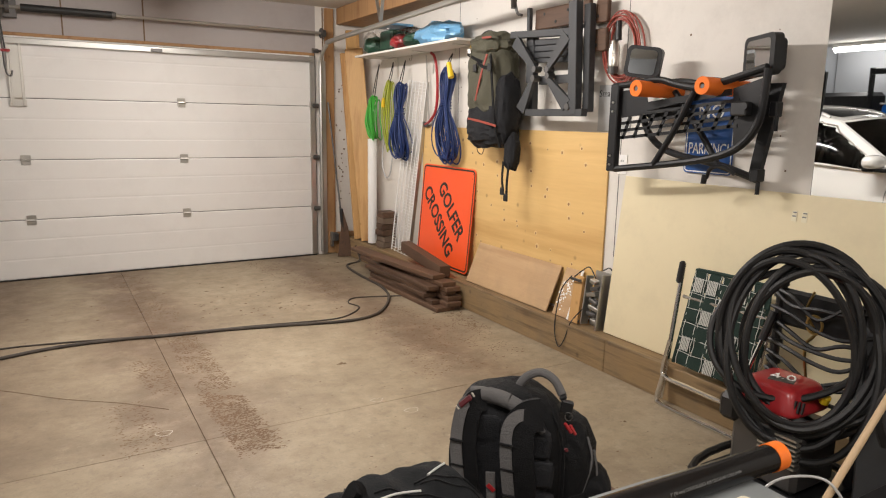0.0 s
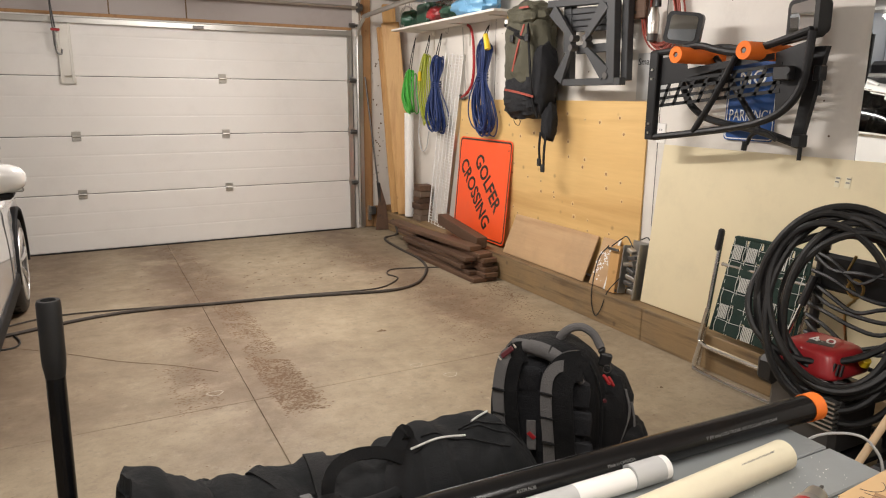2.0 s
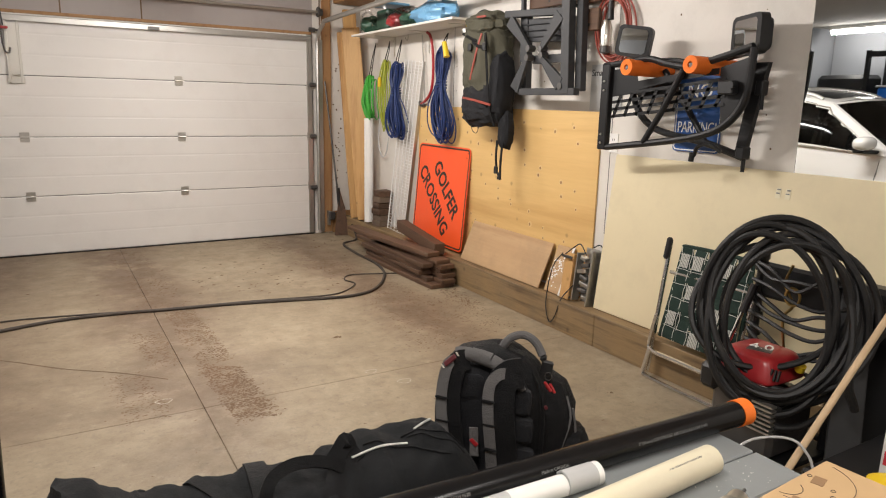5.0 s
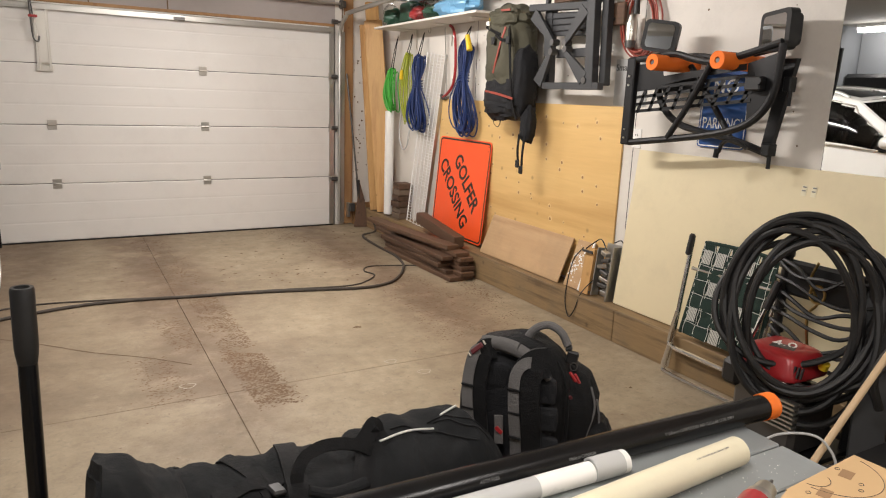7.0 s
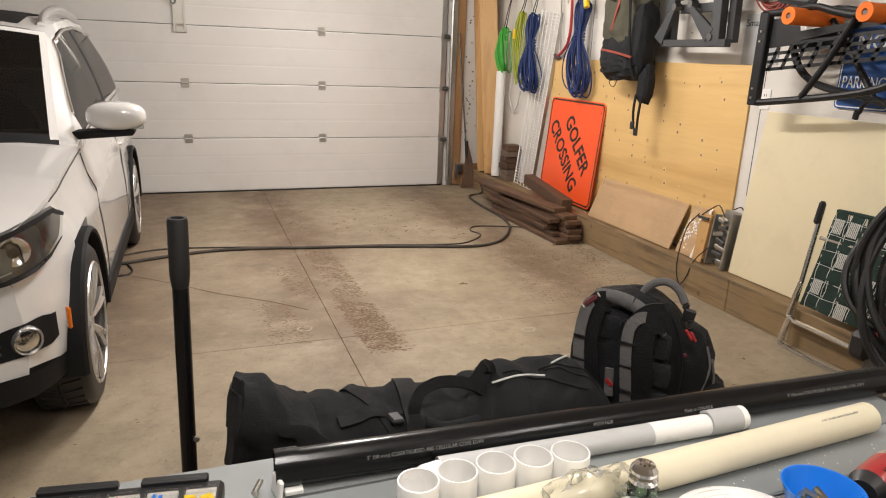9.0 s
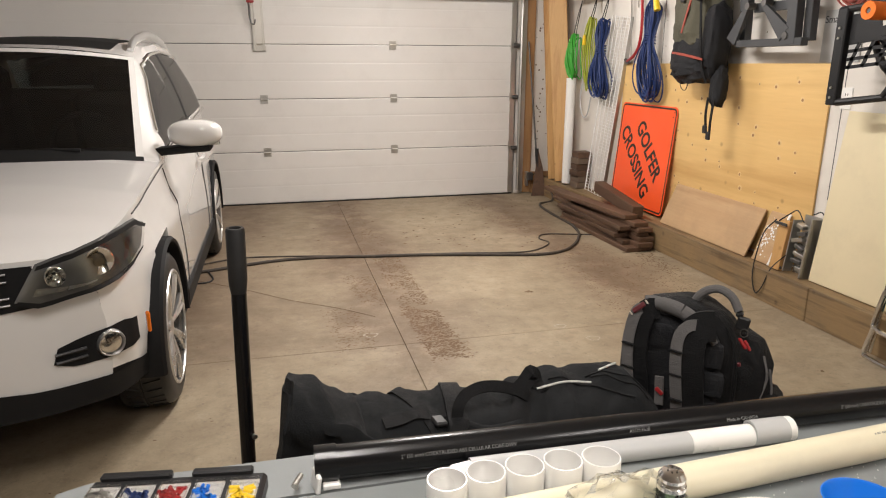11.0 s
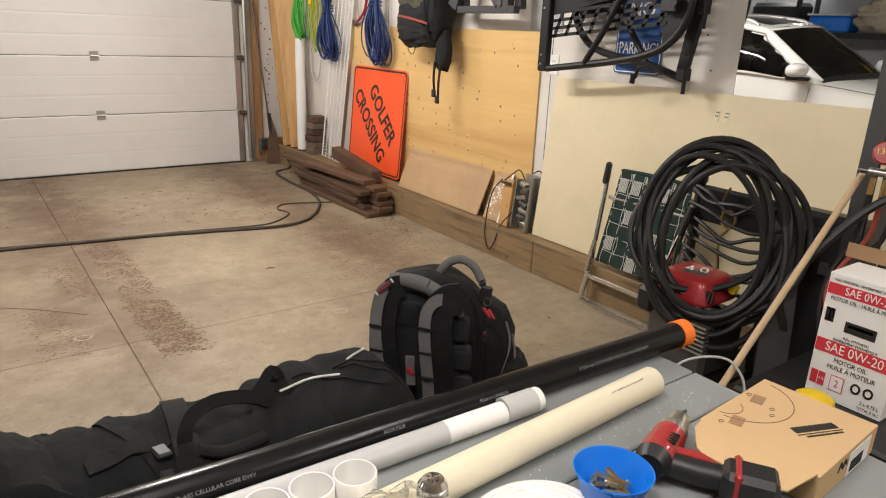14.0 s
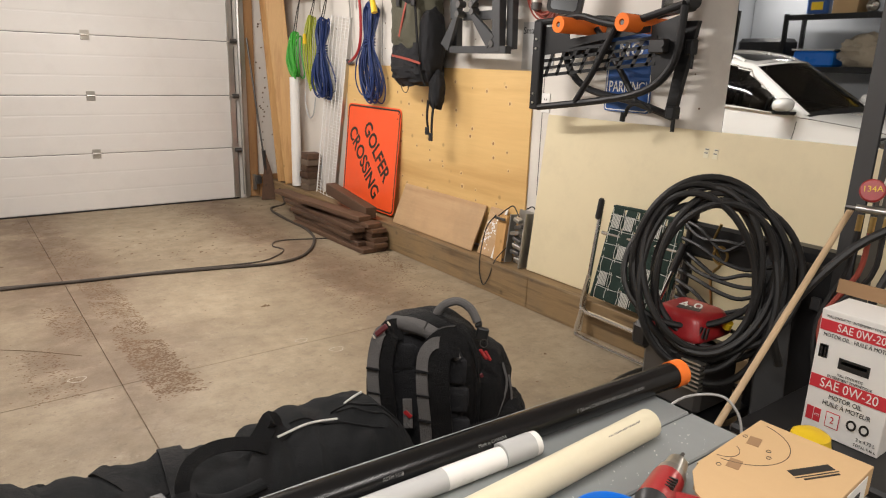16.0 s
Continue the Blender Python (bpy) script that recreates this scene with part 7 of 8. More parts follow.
for ends in (((-0.60, 2.60), (-0.505, 2.552)), ((-0.492, 2.585), (-0.375, 2.505)), ((-0.505, 2.552), (-0.42, 2.49)), ((-0.50, 2.60), (-0.36, 2.53))):
    part("seam", Geo().tube([on_bag(ends[0][0] + (ends[1][0] - ends[0][0]) * t, ends[0][1] + (ends[1][1] - ends[0][1]) * t) for t in np.linspace(0, 1, 12)], 0.0026, 6, False, 2), M["nylon"], df)
part("strap_keeper", Geo().box(on_bag(-0.905, 2.50, 0.012), (0.030, 0.040, 0.012), (0, 6, 10), bev=0.004), M["blackplastic"], df)
part("buckle", Geo().box(on_bag(-0.905, 2.462, 0.010), (0.026, 0.030, 0.008), (25, 6, 10), bev=0.003), M["blackplastic"], df)

bp = thing("work_backpack", (-0.1, 2.6, 0.40), "black and grey padded work backpack with a top handle", "backpack")
BM = plane_at((-0.224, 2.585, 0.416), (0.76, -0.65, 0), (0, 0, 1)) @ Matrix.Diagonal((0.90, 0.90, 0.90, 1))     # x along the strap side, y up, z towards the viewer


def bpart(name, g, mat, label="", parent=None):
    return part(name, in_plane(BM, g), M[mat], parent or bp, label)


bpart("main_body", puff((-0.022, 0.220, -0.09), (0.168, 0.236, 0.115), 2.0, 0.74, 0.05), "nylon")
bpart("back_panel", puff((-0.045, 0.212, 0.006), (0.138, 0.226, 0.045), 6.0, 0.62, 0.05), "charcoal")
bpart("front_pocket", puff((0.105, 0.172, -0.140), (0.125, 0.190, 0.115), 3.0, 0.76, 0.08), "nylon")
bpart("side_pocket", puff((0.225, 0.100, -0.12), (0.050, 0.100, 0.080), 8.0, 0.7, 0.10), "nylon")
yoke = Geo()
for p, q, r in (((-0.120, 0.458, 0.030), (-0.075, 0.460, 0.036), 0.020), ((-0.075, 0.460, 0.036), (-0.019, 0.450, 0.044), 0.022), ((-0.019, 0.450, 0.044), (0.022, 0.426, 0.050), 0.021), ((0.022, 0.426, 0.050), (0.052, 0.402, 0.052), 0.017), ((0.052, 0.402, 0.052), (0.074, 0.372, 0.048), 0.010)):
    yoke.tube([p, ((p[0] + q[0]) / 2, (p[1] + q[1]) / 2 + 0.002, (p[2] + q[2]) / 2), q], r, 12, False, 4, 0.8)
bpart("yoke", yoke, "greyweb", "grey padded yoke")
for top, x0 in (((-0.112, 0.448, 0.045), -0.146), ((0.038, 0.426, 0.060), -0.014)):
    run = [top, ((top[0] + x0) / 2 - 0.006, top[1] - 0.004, 0.074), (x0 - 0.002, 0.392, 0.082), (x0 - 0.005, 0.335, 0.090), (x0, 0.27, 0.092), (x0 + 0.008, 0.19, 0.086), (x0 + 0.016, 0.06, 0.070)]
    st = bpart("shoulder_strap", Geo().ribbon([(p[0] + (0.030 if x0 > -0.1 else 0.022), p[1] - 0.003, p[2] - 0.013) for p in run], 0.084 if x0 > -0.1 else 0.060, 0.022, (0, 0.2, 1), 5), "nylon")
    bpart("strap_padding", Geo().ribbon(run, 0.031, 0.010, (0, 0.2, 1), 5), "greyweb", "", st)
    for y, dx in ((0.350, -0.004), (0.280, 0.0), (0.205, 0.007), (0.12, 0.012)):
        bpart("strap_keeper", Geo().box((x0 + dx, y, 0.096), (0.036, 0.005, 0.010), (0, 0, -8), bev=0.002), "nylon", "", st)
for x, y, s in ((-0.075, 0.365, 0.040), (-0.078, 0.285, 0.042), (-0.070, 0.195, 0.040), (0.065, 0.330, 0.034), (0.070, 0.245, 0.038), (0.075, 0.15, 0.040)):
    bpart("mesh_pad", puff((x, y, 0.036), (s, 0.039, 0.014), 1.0 + x * 9, 0.42, 0.08), "charcoal")
bpart("brand_patch", Geo().box((-0.130, 0.456, 0.082), (0.042, 0.015, 0.006), (-30, 0, 44), bev=0.003), "redpatch", "small dark red patch with pale ends")
for k in (-1, 1):
    bpart("patch_edge", Geo().box((-0.130 + 0.020 * k, 0.456 + 0.0195 * k, 0.082), (0.004, 0.013, 0.007), (-30, 0, 44), bev=0.001), "chalk")
bpart("tag", Geo().box((-0.056, 0.215, 0.078), (0.026, 0.090, 0.005), (0, 0, 3), bev=0.002), "greyweb", "grey tag with a red mark")
bpart("tag_mark", Geo().box((-0.055, 0.215, 0.082), (0.013, 0.026, 0.003), (0, 0, 48), bev=0.002), "redpaint")
bpart("handle", Geo().tube([(0.000, 0.440, -0.08), (0.012, 0.464, -0.08), (0.035, 0.484, -0.08), (0.067, 0.490, -0.08), (0.100, 0.474, -0.07), (0.122, 0.440, -0.058)], 0.0125, 10, False, 5), "greyweb", "padded grey grab handle")
bpart("handle_clip", Geo().box((0.136, 0.410, -0.045), (0.034, 0.038, 0.018), (0, 0, -10), bev=0.004).box((0.125, 0.434, -0.055), (0.020, 0.012, 0.024), (0, 0, 30), bev=0.003), "blackplastic")
bpart("clip_ring", Geo().tube([(0.142 + 0.010 * math.cos(a), 0.388 + 0.012 * math.sin(a), -0.030) for a in np.linspace(0, 6.283, 13)[:-1]], 0.0015, 6, True, 2), "darksteel")
bpart("zip_pull", Geo().box((0.142, 0.366, -0.005), (0.010, 0.036, 0.007), (0, 0, 35), bev=0.003).box((0.155, 0.360, -0.010), (0.009, 0.034, 0.007), (0, 0, 30), bev=0.003), "redpaint", "bright red zip pulls")
bpart("zip_pull", Geo().box((0.140, 0.306, 0.004), (0.010, 0.012, 0.006), (0, 0, 20), bev=0.002), "redpatch")
bpart("zip", Geo().tube([(0.075, 0.420, -0.045), (0.115, 0.365, -0.015), (0.135, 0.27, -0.005), (0.135, 0.12, -0.010)], 0.004, 6), "nylon")
bpart("zip", Geo().tube([(0.200, 0.31, -0.080), (0.215, 0.25, -0.065), (0.200, 0.18, -0.055), (0.180, 0.12, -0.05)], 0.0035, 6), "greyweb")
bpart("zip", Geo().tube([(0.220, 0.27, -0.085), (0.232, 0.20, -0.080), (0.225, 0.12, -0.075)], 0.0035, 6), "greyweb")
bpart("compression_strap", Geo().ribbon([(0.08, 0.15, 0.05), (0.14, 0.145, 0.00), (0.20, 0.15, -0.04)], 0.022, 0.004, (0, 0, 1)), "nylon")

# ---- jack handle standing beside the table ----
jk = thing("jack_handle", (-1.350, 2.75, 0), "black steel jack handle with a thick rubber grip", "jack handle")
part("shaft", Geo().cyl((-1.349, 2.750, 0.05), (-1.331, 2.750, 0.90), 0.0180, n=18), M["abs"], jk)
part("grip", Geo().lathe((-1.3312, 2.750, 0.895), [(0.0180, 0), (0.0210, 0.022), (0.0220, 0.036), (0.0220, 0.152), (0.0200, 0.158), (0.0140, 0.158), (0.0130, 0.150), (0, 0.149)], 22, (0.022, 0, 1)), M["rubber"], jk)
part("lock_screw", Geo().cyl((-1.326, 2.742, 0.52), (-1.318, 2.732, 0.52), 0.006, n=8), M["zinc"], jk)
part("foot", Geo().box((-1.350, 2.75, 0.035), (0.16, 0.24, 0.07), bev=0.01), M["blackpaint"], jk)

# ---- table and what lies on it ----
tb = thing("work_table", (-0.78, 1.9, 0), "grey slatted plastic work table", "table")
for y0, y1 in ((2.190, 2.308), (2.073, 2.186), (1.955, 2.069), (1.80, 1.951), (1.55, 1.796)):
    if y1 > 2.3:
        g = Geo().prism([(-1.60, y0), (0.110, y0), (0.098, y0 + 0.04), (0.060, y0 + 0.072), (-0.10, y0 + 0.088), (-0.70, y1 - 0.004), (-1.57, y1), (-1.62, y1 - 0.02), (-1.625, y0)], (0, 0, T - 0.017), (1, 0, 0), (0, 1, 0), 0.034)
    else:
        g = Geo().box((-0.752, (y0 + y1) / 2, T - 0.017), (1.73, y1 - y0, 0.034), bev=0.003)
    part("slat", g, M["tabletop"], tb)
part("apron", Geo().box((-0.777, 1.92, T - 0.055), (1.60, 0.66, 0.04)), M["greyplastic"], tb)
for x in (-1.52, -0.03):
    for y in (1.62, 2.20):
        part("leg", Geo().box((x, y, 0.321), (0.045, 0.045, 0.642), bev=0.004), M["greyplastic"], tb)


def pipe(name, p0, p1, r, mat, label, hole=0.9):
    ob = thing(name, p0, label, "pipe")
    part("barrel", Geo().cyl(p0, p1, r, n=32, hole=hole), M[mat], ob)
    return ob


PR = 0.0302
bpz = T + PR
blk = pipe("black_pipe", (-1.181, 2.226, bpz), (0.207, 2.172, bpz), PR, "abs", "glossy black plastic drain pipe with printed lettering")
d = (Vector((0.207, 2.172, bpz)) - Vector((-1.181, 2.226, bpz))).normalized()
part("end_coupling", Geo().cyl(Vector((-1.181, 2.226, bpz)) - d * 0.012, Vector((-1.181, 2.226, bpz)) + d * 0.026, PR + 0.003, n=32, hole=0.92), M["abs"], blk)
part("orange_cap", Geo().cyl(Vector((0.207, 2.172, bpz)) - d * 0.030, Vector((0.207, 2.172, bpz)) + d * 0.004, PR + 0.0022, n=32, hole=0.93), M["orangecap"], blk, "bright orange end cap")
nrm2 = Vector((0, -0.90, 0.43)).normalized()
for s_, txt in ((0.24, '2" (50 mm) COEXTRUDED ABS CELLULAR CORE DWV'), (0.585, "ASTM F628"), (0.80, "Made in CANADA"), (1.125, '2" (50 mm) COEXTRUDED ABS CELLULAR CORE DWV')):
    p = Vector((-1.181, 2.226, bpz)) + d * s_ + nrm2 * (PR + 0.0004)
    words(txt, 0.0092, plane_at(p, d, nrm2.cross(d)), M["greyink"], blk, depth=0.0002, wide=0.95)
gry = pipe("grey_pipe", (-0.93, 2.160, T + 0.021), (-0.331, 2.143, T + 0.021), 0.0208, "pvcgrey", "grey conduit pipe with a label and coupling")
part("label", Geo().cyl((-0.511, 2.1481, T + 0.021), (-0.381, 2.1444, T + 0.021), 0.0212, n=32, hole=0.9), M["pvcwhite"], gry)
part("coupling", Geo().cyl((-0.381, 2.1444, T + 0.0245), (-0.308, 2.1423, T + 0.0245), 0.0245, n=32, hole=0.82), M["pvcgrey"], gry)
part("bushing", Geo().cyl((-0.314, 2.1425, T + 0.0245), (-0.294, 2.142, T + 0.0245), 0.0235, n=24, hole=0.8), M["pvcwhite"], gry)
crm = pipe("cream_pipe", (-1.02, 2.006, T + 0.030), (-0.054, 2.061, T + 0.030), 0.030, "pvccream", "cream plastic drain pipe with faint print", 0.90)
words("3 IN. SEWER AND DRAIN PIPE", 0.0075, plane_at((-0.155, 2.0425, T + 0.0574), (1, 0.05, 0), (0, 0.42, 0.9)), M["greyink"], crm, depth=0.0002)

for k, (x, y) in enumerate(((-0.991, 2.086), (-0.924, 2.092), (-0.856, 2.094), (-0.788, 2.093), (-0.721, 2.087))):
    c = thing("pipe_coupling", (x, y, T), "white plastic pipe coupling standing on the table", "coupling", "row of couplings")
    part("sleeve", Geo().lathe((x, y, T), [(0.0333, 0.0), (0.0333, 0.060), (0.0325, 0.062), (0.0305, 0.062), (0.0298, 0.030), (0.0292, 0.026), (0.0298, 0.022), (0.0298, 0.004), (0, 0.004)], 36), M["pvcwhite"], c)
solo("white_fitting", Geo().box((-0.952, 2.136, T + 0.025), (0.05, 0.03, 0.05), (0, 0, 10), bev=0.008), M["pvcwhite"], "small white plastic pipe fitting", "fitting")
cb = thing("clear_bag", (-0.75, 1.96, T), "crumpled clear plastic bag of white fittings", "bag")
part("film", crumple((-0.745, 1.960, T + 0.050), (0.085, 0.055, 0.050), 3.3, 30, 40, 0.35), M["bagfilm"], cb, sharp=15)
for k in range(5):
    part("fitting", Geo().cyl((-0.80 + 0.028 * k, 1.950 + 0.01 * (k % 2), T + 0.012), (-0.79 + 0.028 * k, 1.975, T + 0.04), 0.014, n=12, hole=0.7), M["pvcwhite"], cb)
skr = thing("glass_shaker", (-0.664, 1.968, T), "small glass shaker with a perforated steel lid", "shaker")
part("jar", Geo().lathe((-0.664, 1.968, T), [(0, 0.002), (0.021, 0.002), (0.022, 0.066), (0.020, 0.076)], 20), M["greenglass"], skr)
part("lid", Geo().lathe((-0.664, 1.968, T + 0.074), [(0.0225, 0), (0.0225, 0.006), (0.0205, 0.008), (0.0225, 0.011), (0.0205, 0.014), (0.0215, 0.020), (0.016, 0.028), (0, 0.031)], 24), M["chrome"], skr)
for k in range(7):
    part("hole", Geo().lathe((-0.664 + (0.008 * math.cos(k) if k else 0), 1.968 + (0.008 * math.sin(k) if k else 0), T + 0.1045), [(0, 0), (0.0014, 0), (0.001, 0.0004)], 6), M["ink"], skr)
wr = thing("white_tubing", (-0.47, 1.87, T), "flat coil of white plastic tubing", "tubing")
for k in range(5):
    part("turn", Geo().tube([(-0.525 + (0.105 - 0.012 * k) * math.cos(a), 1.900 + (0.085 - 0.011 * k) * math.sin(a), T + 0.009 + 0.002 * (k % 2)) for a in np.linspace(0, 6.283, 25)[:-1]], 0.0075, 8, True, 2), M["pvcwhite"], wr)

bw = thing("blue_bowl", (-0.380, 1.884, T), "small bright blue plastic bowl of brass and steel fittings", "bowl")
part("bowl", Geo().lathe((-0.380, 1.884, T), [(0, 0.003), (0.036, 0.0), (0.046, 0.012), (0.060, 0.056), (0.0625, 0.058), (0.0605, 0.0585), (0.057, 0.054), (0.043, 0.014), (0.034, 0.006), (0, 0.006)], 36), M["bowlblue"], bw)
rr = random.Random(6)
for k in range(16):
    a, r = rr.uniform(0, 6.28), rr.uniform(0, 0.030)
    p = Vector((-0.380 + r * math.cos(a), 1.884 + r * math.sin(a), T + 0.014 + rr.uniform(0, 0.018)))
    dd = Vector((rr.uniform(-1, 1), rr.uniform(-1, 1), rr.uniform(-0.3, 0.5))).normalized() * rr.uniform(0.010, 0.020)
    part("fitting", Geo().cyl(p - dd, p + dd, rr.uniform(0.004, 0.0075), n=6), M["brass"] if k % 3 == 0 else M["zinc"], bw)

dr = thing("cordless_drill", (-0.27, 1.85, T), "red and black cordless drill lying on its side", "drill")
part("chuck", Geo().cyl((-0.165, 1.925, T + 0.040), (-0.205, 1.910, T + 0.040), 0.019, 0.022, n=16), M["zinc"], dr)
part("bit", Geo().cyl((-0.150, 1.931, T + 0.040), (-0.128, 1.939, T + 0.040), 0.0035, n=6), M["darksteel"], dr)
part("gearbox", Geo().cyl((-0.205, 1.910, T + 0.040), (-0.225, 1.903, T + 0.040), 0.026, 0.027, n=18), M["galv"], dr)
part("motor_body", Geo().cyl((-0.223, 1.904, T + 0.040), (-0.300, 1.877, T + 0.038), 0.028, 0.031, n=18), M["redpaint"], dr)
part("rear_cap", Geo().cyl((-0.300, 1.877, T + 0.038), (-0.322, 1.869, T + 0.037), 0.031, 0.022, n=18), M["blackplastic"], dr)
for k in range(4):
    part("vent", Geo().box((-0.272 + 0.008 * k, 1.872 + 0.003 * k, T + 0.064), (0.003, 0.020, 0.006), (0, 0, 20)), M["ink"], dr)
part("handle", Geo().tube([(-0.285, 1.868, T + 0.032), (-0.262, 1.828, T + 0.030), (-0.238, 1.790, T + 0.030)], 0.021, 12), M["blackplastic"], dr)
part("handle_stripe", Geo().tube([(-0.262, 1.868, T + 0.040), (-0.240, 1.832, T + 0.040), (-0.222, 1.800, T + 0.038)], 0.014, 8), M["redpaint"], dr)
part("battery", Geo().box((-0.222, 1.755, T + 0.032), (0.060, 0.085, 0.060), (0, 0, 32), bev=0.010), M["blackplastic"], dr)
part("battery_band", Geo().box((-0.232, 1.772, T + 0.033), (0.064, 0.012, 0.063), (0, 0, 32), bev=0.004), M["redpaint"], dr)
dr.location = (-0.250, 1.855, T)

bxo = thing("cardboard_box", (-0.04, 1.80, T), "brown cardboard filament box with black print", "cardboard box")
part("box", Geo().box((-0.045, 1.797, T + 0.028), (0.245, 0.205, 0.056), bev=0.001), M["card"], bxo)
part("flap", Geo().prism([(0.0, -0.098), (0.0, 0.098), (-0.035, 0.092), (-0.082, 0.060), (-0.090, 0.045), (-0.090, -0.060), (-0.075, -0.085)], (-0.165, 1.797, T + 0.0575), (1, 0, 0.06), (0, 1, 0), 0.003), M["card"], bxo)
m = plane_at((-0.030, 1.757, T + 0.0565), (0.90, -0.43, 0), (0.43, 0.90, 0))
part("print_bar", in_plane(m, Geo().box((0, 0.004, 0), (0.088, 0.017, 0.0006)).box((0, -0.010, 0), (0.092, 0.0022, 0.0006)).box((0.004, -0.017, 0), (0.075, 0.004, 0.0006))), M["ink"], bxo, "plain dark bars of print")
for cx, cy, r, a0, a1 in ((-0.030, 1.895, 0.092, 190, 350), (-0.085, 1.895, 0.030, 190, 330)):
    part("print_arc", Geo().tube([(cx + r * math.cos(radians(a)), min(1.897, cy + r * math.sin(radians(a))), T + 0.0565) for a in np.linspace(a0, a1, 24)], 0.0006, 4, False, 1), M["ink"], bxo)
for x, y in ((-0.118, 1.855), (-0.015, 1.868)):
    part("print_patch", Geo().box((x, y, T + 0.0564), (0.034, 0.022, 0.0006), (0, 0, 12), bev=0.0002), M["cardin"], bxo)
for x, y in ((-0.142, 1.872), (-0.010, 1.888), (-0.050, 1.825), (-0.028, 1.835)):
    part("print_dot", Geo().tube([(x + 0.005 * math.cos(a), y + 0.004 * math.sin(a), T + 0.0565) for a in np.linspace(0, 6.283, 11)[:-1]], 0.0006, 4, True, 1), M["ink"], bxo)
lb = part("shipping_label", Geo().box((0.000, 1.6935, T + 0.026), (0.095, 0.001, 0.046)), M["paper"], bxo)
for k in range(12):
    part("label_bar", Geo().box((-0.035 + 0.0045 * k, 1.6925, T + 0.020), (0.0012 + 0.001 * (k % 3), 0.001, 0.022)), M["ink"], lb)
part("pen_mark", Geo().tube([(-0.090, 1.6935, T + 0.030), (-0.080, 1.6935, T + 0.046), (-0.072, 1.6935, T + 0.030), (-0.062, 1.6935, T + 0.045), (-0.055, 1.6935, T + 0.032)], 0.0010, 4), M["ink"], bxo)
bxo.location, bxo.rotation_euler = (-0.001, 1.809, T), (0, 0, radians(4))

oz = thing("parts_organiser", (-1.42, 2.16, T), "black parts case with clear lidded compartments", "parts organiser")
part("case", Geo().box((-1.425, 2.150, T + 0.016), (0.285, 0.185, 0.032), (0, 0, -4), bev=0.006), M["blackplastic"], oz)
part("hinge_rail", Geo().box((-1.490, 2.247, T + 0.034), (0.115, 0.016, 0.014), (0, 0, -4), bev=0.003).box((-1.350, 2.237, T + 0.034), (0.100, 0.016, 0.014), (0, 0, -4), bev=0.003), M["blackplastic"], oz)
for k, cm in enumerate(("galv", "bluecord", "redpaint", "bowlblue", "yellow")):
    x, y = -1.535 + 0.0555 * k, 2.170 - 0.004 * k
    part("compartment", Geo().box((x, y, T + 0.0335), (0.045, 0.105, 0.004), (0, 0, -4), bev=0.001), M["paper"], oz)
    part("window", Geo().box((x, y, T + 0.0385), (0.047, 0.107, 0.005), (0, 0, -4), bev=0.001), M["bagfilm"], oz)
    for q in range(34):
        a = Vector((x + rr.uniform(-0.015, 0.015), y + rr.uniform(-0.045, 0.038), T + 0.0362))
        bdir = Vector((rr.uniform(-1, 1), rr.uniform(-1, 1), 0)).normalized() * 0.008
        part("connector", Geo().cyl(a - bdir, a + bdir, 0.0032, n=6), M[cm], oz)
oz.location, oz.rotation_euler = (-1.42, 2.163, T), (0, 0, radians(-4))
vl = thing("hose_barb", (-1.195, 2.175, T), "small white plastic barb with steel clips", "fitting")
part("barb", Geo().box((-1.190, 2.185, T + 0.016), (0.008, 0.04, 0.032), (0, 8, 10), bev=0.002).box((-1.165, 2.180, T + 0.006), (0.03, 0.015, 0.010), bev=0.002), M["pvcwhite"], vl)
part("clip", Geo().cyl((-1.225, 2.180, T + 0.008), (-1.222, 2.180, T + 0.024), 0.004, n=8).cyl((-1.228, 2.165, T + 0.024), (-1.215, 2.195, T + 0.024), 0.005, n=8), M["zinc"], vl)
vl.location = (-1.197, 2.190, T)
rs = random.Random(31)
g = Geo()
for k in range(130):
    x, y = rs.uniform(-0.45, 0.05), rs.uniform(1.92, 2.06)
    r = rs.uniform(0.0006, 0.0018)
    g.add([(x - r, y - r, T + 0.0004), (x + r, y - r * 0.6, T + 0.0004), (x + r * 0.5, y + r, T + 0.0012)], [(0, 1, 2)])
solo("plastic_shavings", g, M["paper"], "fine white plastic shavings on the table", "shavings", kind="stuff")

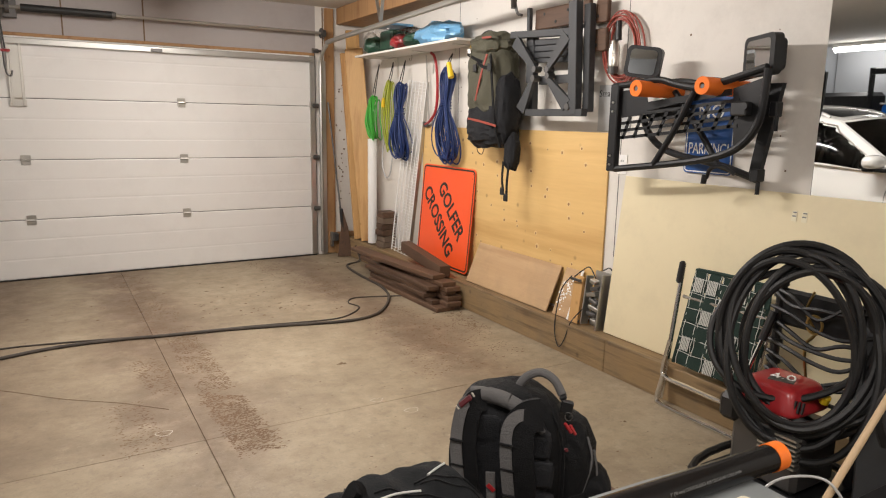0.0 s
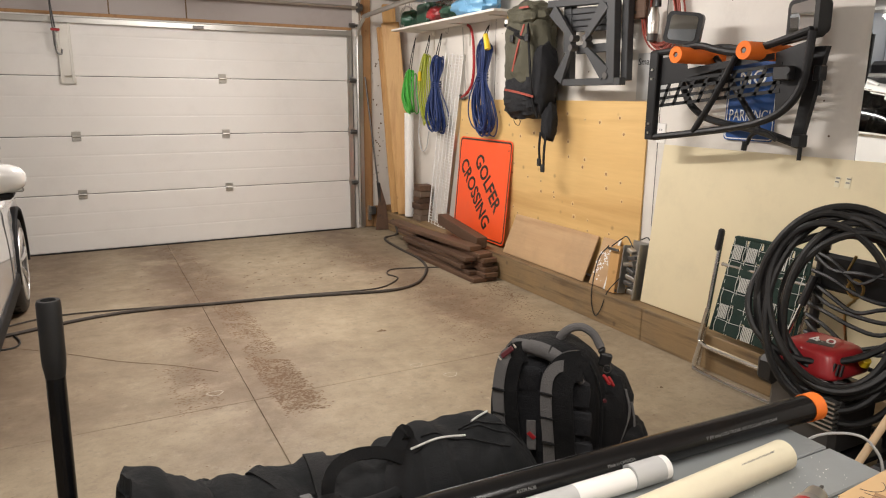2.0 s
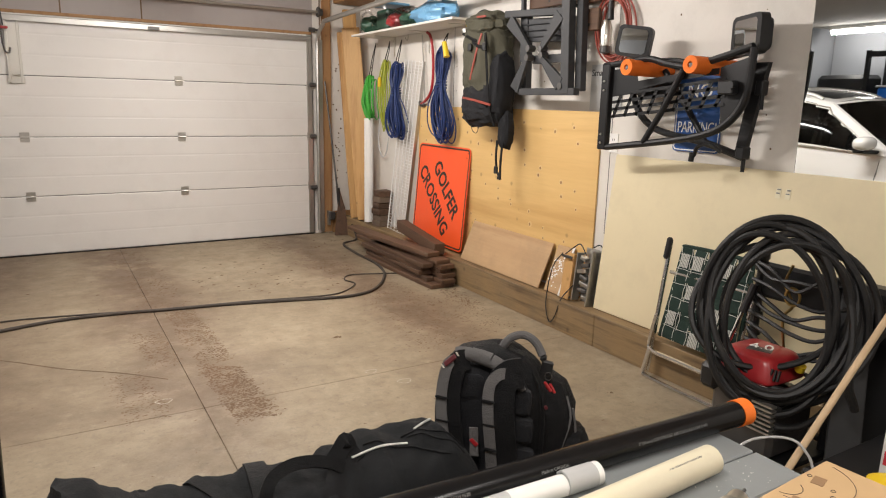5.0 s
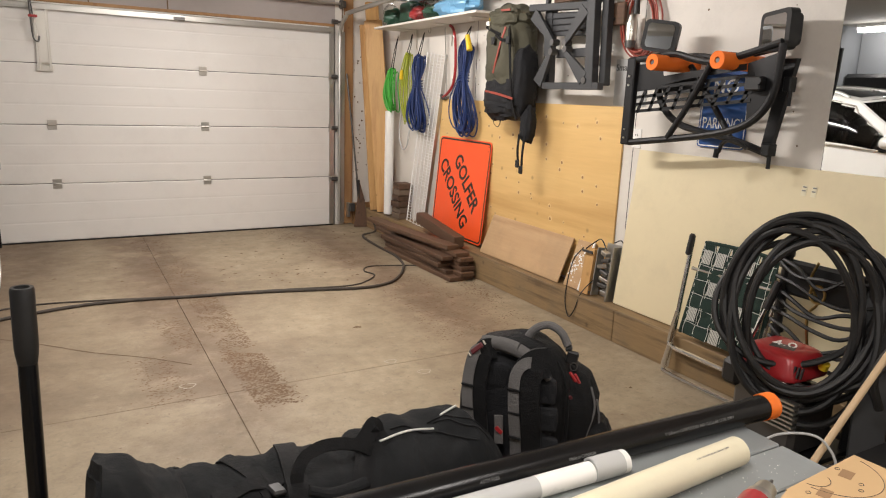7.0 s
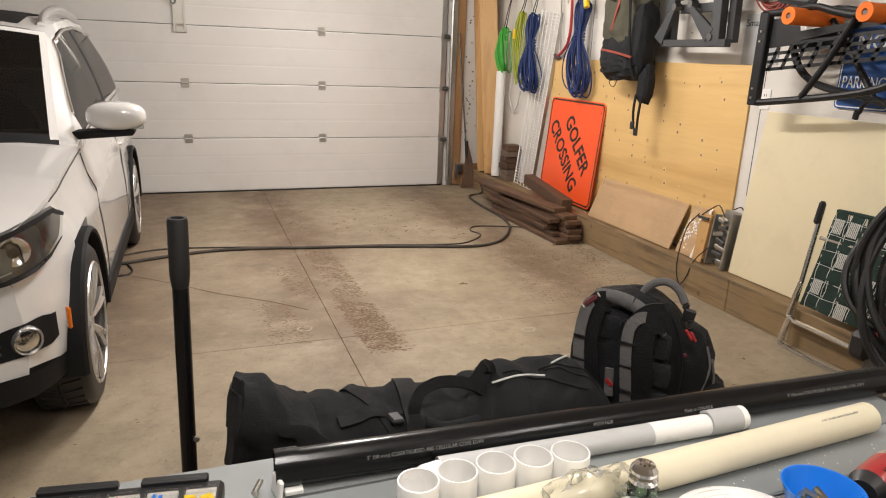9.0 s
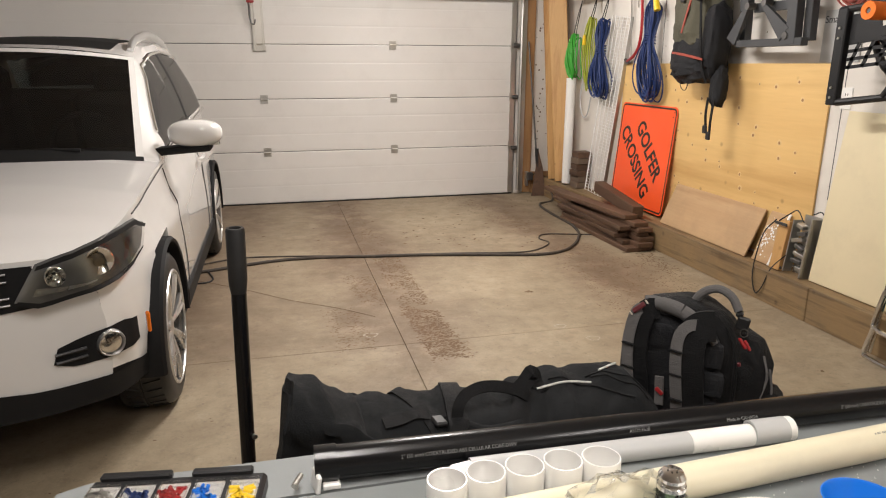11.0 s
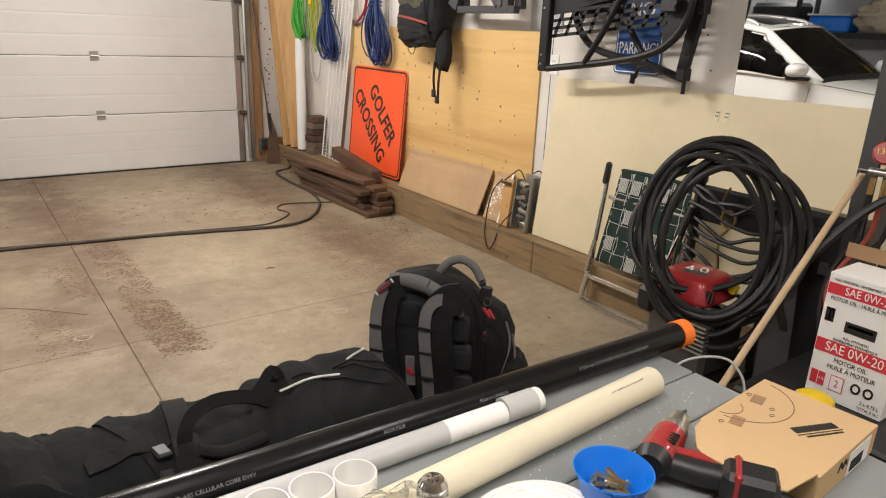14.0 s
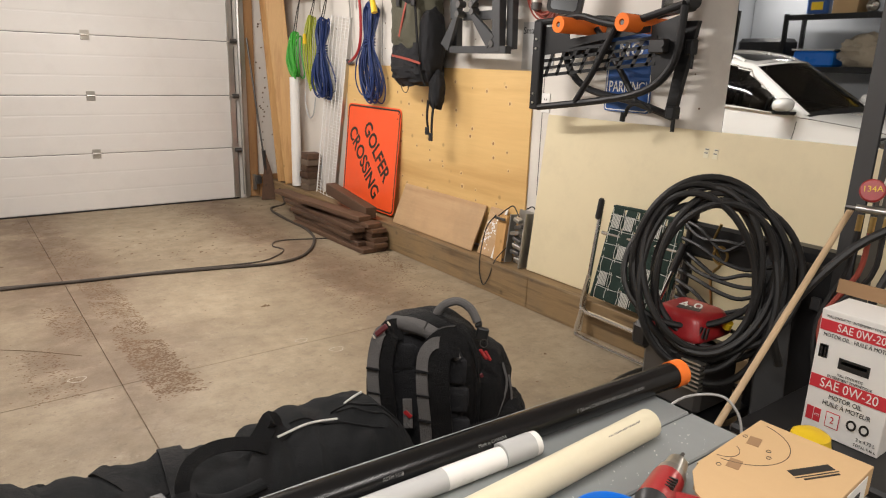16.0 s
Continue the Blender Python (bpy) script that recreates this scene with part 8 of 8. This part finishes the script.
# ---- rack along the far wall, seen in the mirror ----
rk2 = thing("storage_rack", (-6.45, 6.3, 0), "black steel storage rack against the grey wall", "storage rack")
for y in (4.55, 7.25):
    for x in (-6.75, -6.18):
        part("upright", Geo().box((x, y, 1.10), (0.06, 0.06, 2.20), bev=0.003), M["blackpaint"], rk2)
for z in (0.35, 1.38, 2.16):
    part("deck", Geo().box((-6.465, 5.90, z), (0.63, 2.76, 0.035)), M["blackpaint"], rk2)
    part("beam", Geo().box((-6.165, 5.90, z - 0.02), (0.04, 2.70, 0.085), bev=0.003), M["blackpaint"], rk2)
bb = thing("blue_bin", (-6.40, 6.8, 1.4), "blue plastic storage bin on the rack", "storage bin")
part("bin", Geo().box((-6.42, 6.78, 1.52), (0.40, 0.62, 0.24), bev=0.03), M["bowlblue"], bb)
part("lid", Geo().box((-6.42, 6.78, 1.655), (0.44, 0.66, 0.03), bev=0.01), M["pvcgrey"], bb)
solo("folded_blanket", crumple((-6.36, 5.95, 1.62), (0.24, 0.44, 0.24), 2.7, 26, 36, 0.4), M["beigecloth"], "crumpled beige blanket on the rack", "blanket")
solo("dark_jacket", crumple((-6.35, 5.15, 1.57), (0.24, 0.30, 0.18), 6.1, 22, 30, 0.35), M["charcoal"], "dark cloth heap on the rack", "cloth")
solo("black_tote", Geo().box((-6.55, 7.72, 0.92), (0.50, 0.82, 1.84), bev=0.06), M["blackplastic"], "tall black plastic cabinet beside the rack", "cabinet")
jg = thing("blue_jug", (-6.4, 6.8, 2.18), "dark blue jug with yellow label on the rack", "jug")
part("jug", Geo().box((-6.38, 6.86, 2.31), (0.16, 0.34, 0.26), bev=0.03), M["bluesign"], jg)
part("label", Geo().box((-6.297, 6.86, 2.31), (0.004, 0.18, 0.12), bev=0.001), M["yellow"], jg)
solo("brown_carton", Geo().box((-6.42, 6.42, 2.30), (0.35, 0.36, 0.24), bev=0.004), M["card"], "brown cardboard carton on the rack", "carton")
solo("grey_tote", Geo().box((-6.42, 5.55, 2.31), (0.40, 0.55, 0.27), bev=0.02), M["greyplastic"], "dark grey tote with lid on the rack", "storage bin")
rl2 = thing("chrome_lamp", (-6.3, 6.05, 2.18), "round chrome work lamp on the rack", "lamp")
part("head", Geo().lathe((-6.28, 6.05, 2.28), [(0.09, 0), (0.095, -0.02), (0.05, -0.09), (0, -0.10)], 20, (1, 0, 0)), M["chrome"], rl2)
part("stand", Geo().box((-6.33, 6.05, 2.19), (0.10, 0.14, 0.03), bev=0.006), M["blackplastic"], rl2)
solo("yellow_panel_box", Geo().box((-6.42, 4.95, 2.34), (0.35, 0.50, 0.32), bev=0.01), M["yellow"], "yellow topped storage box on the rack", "storage bin")
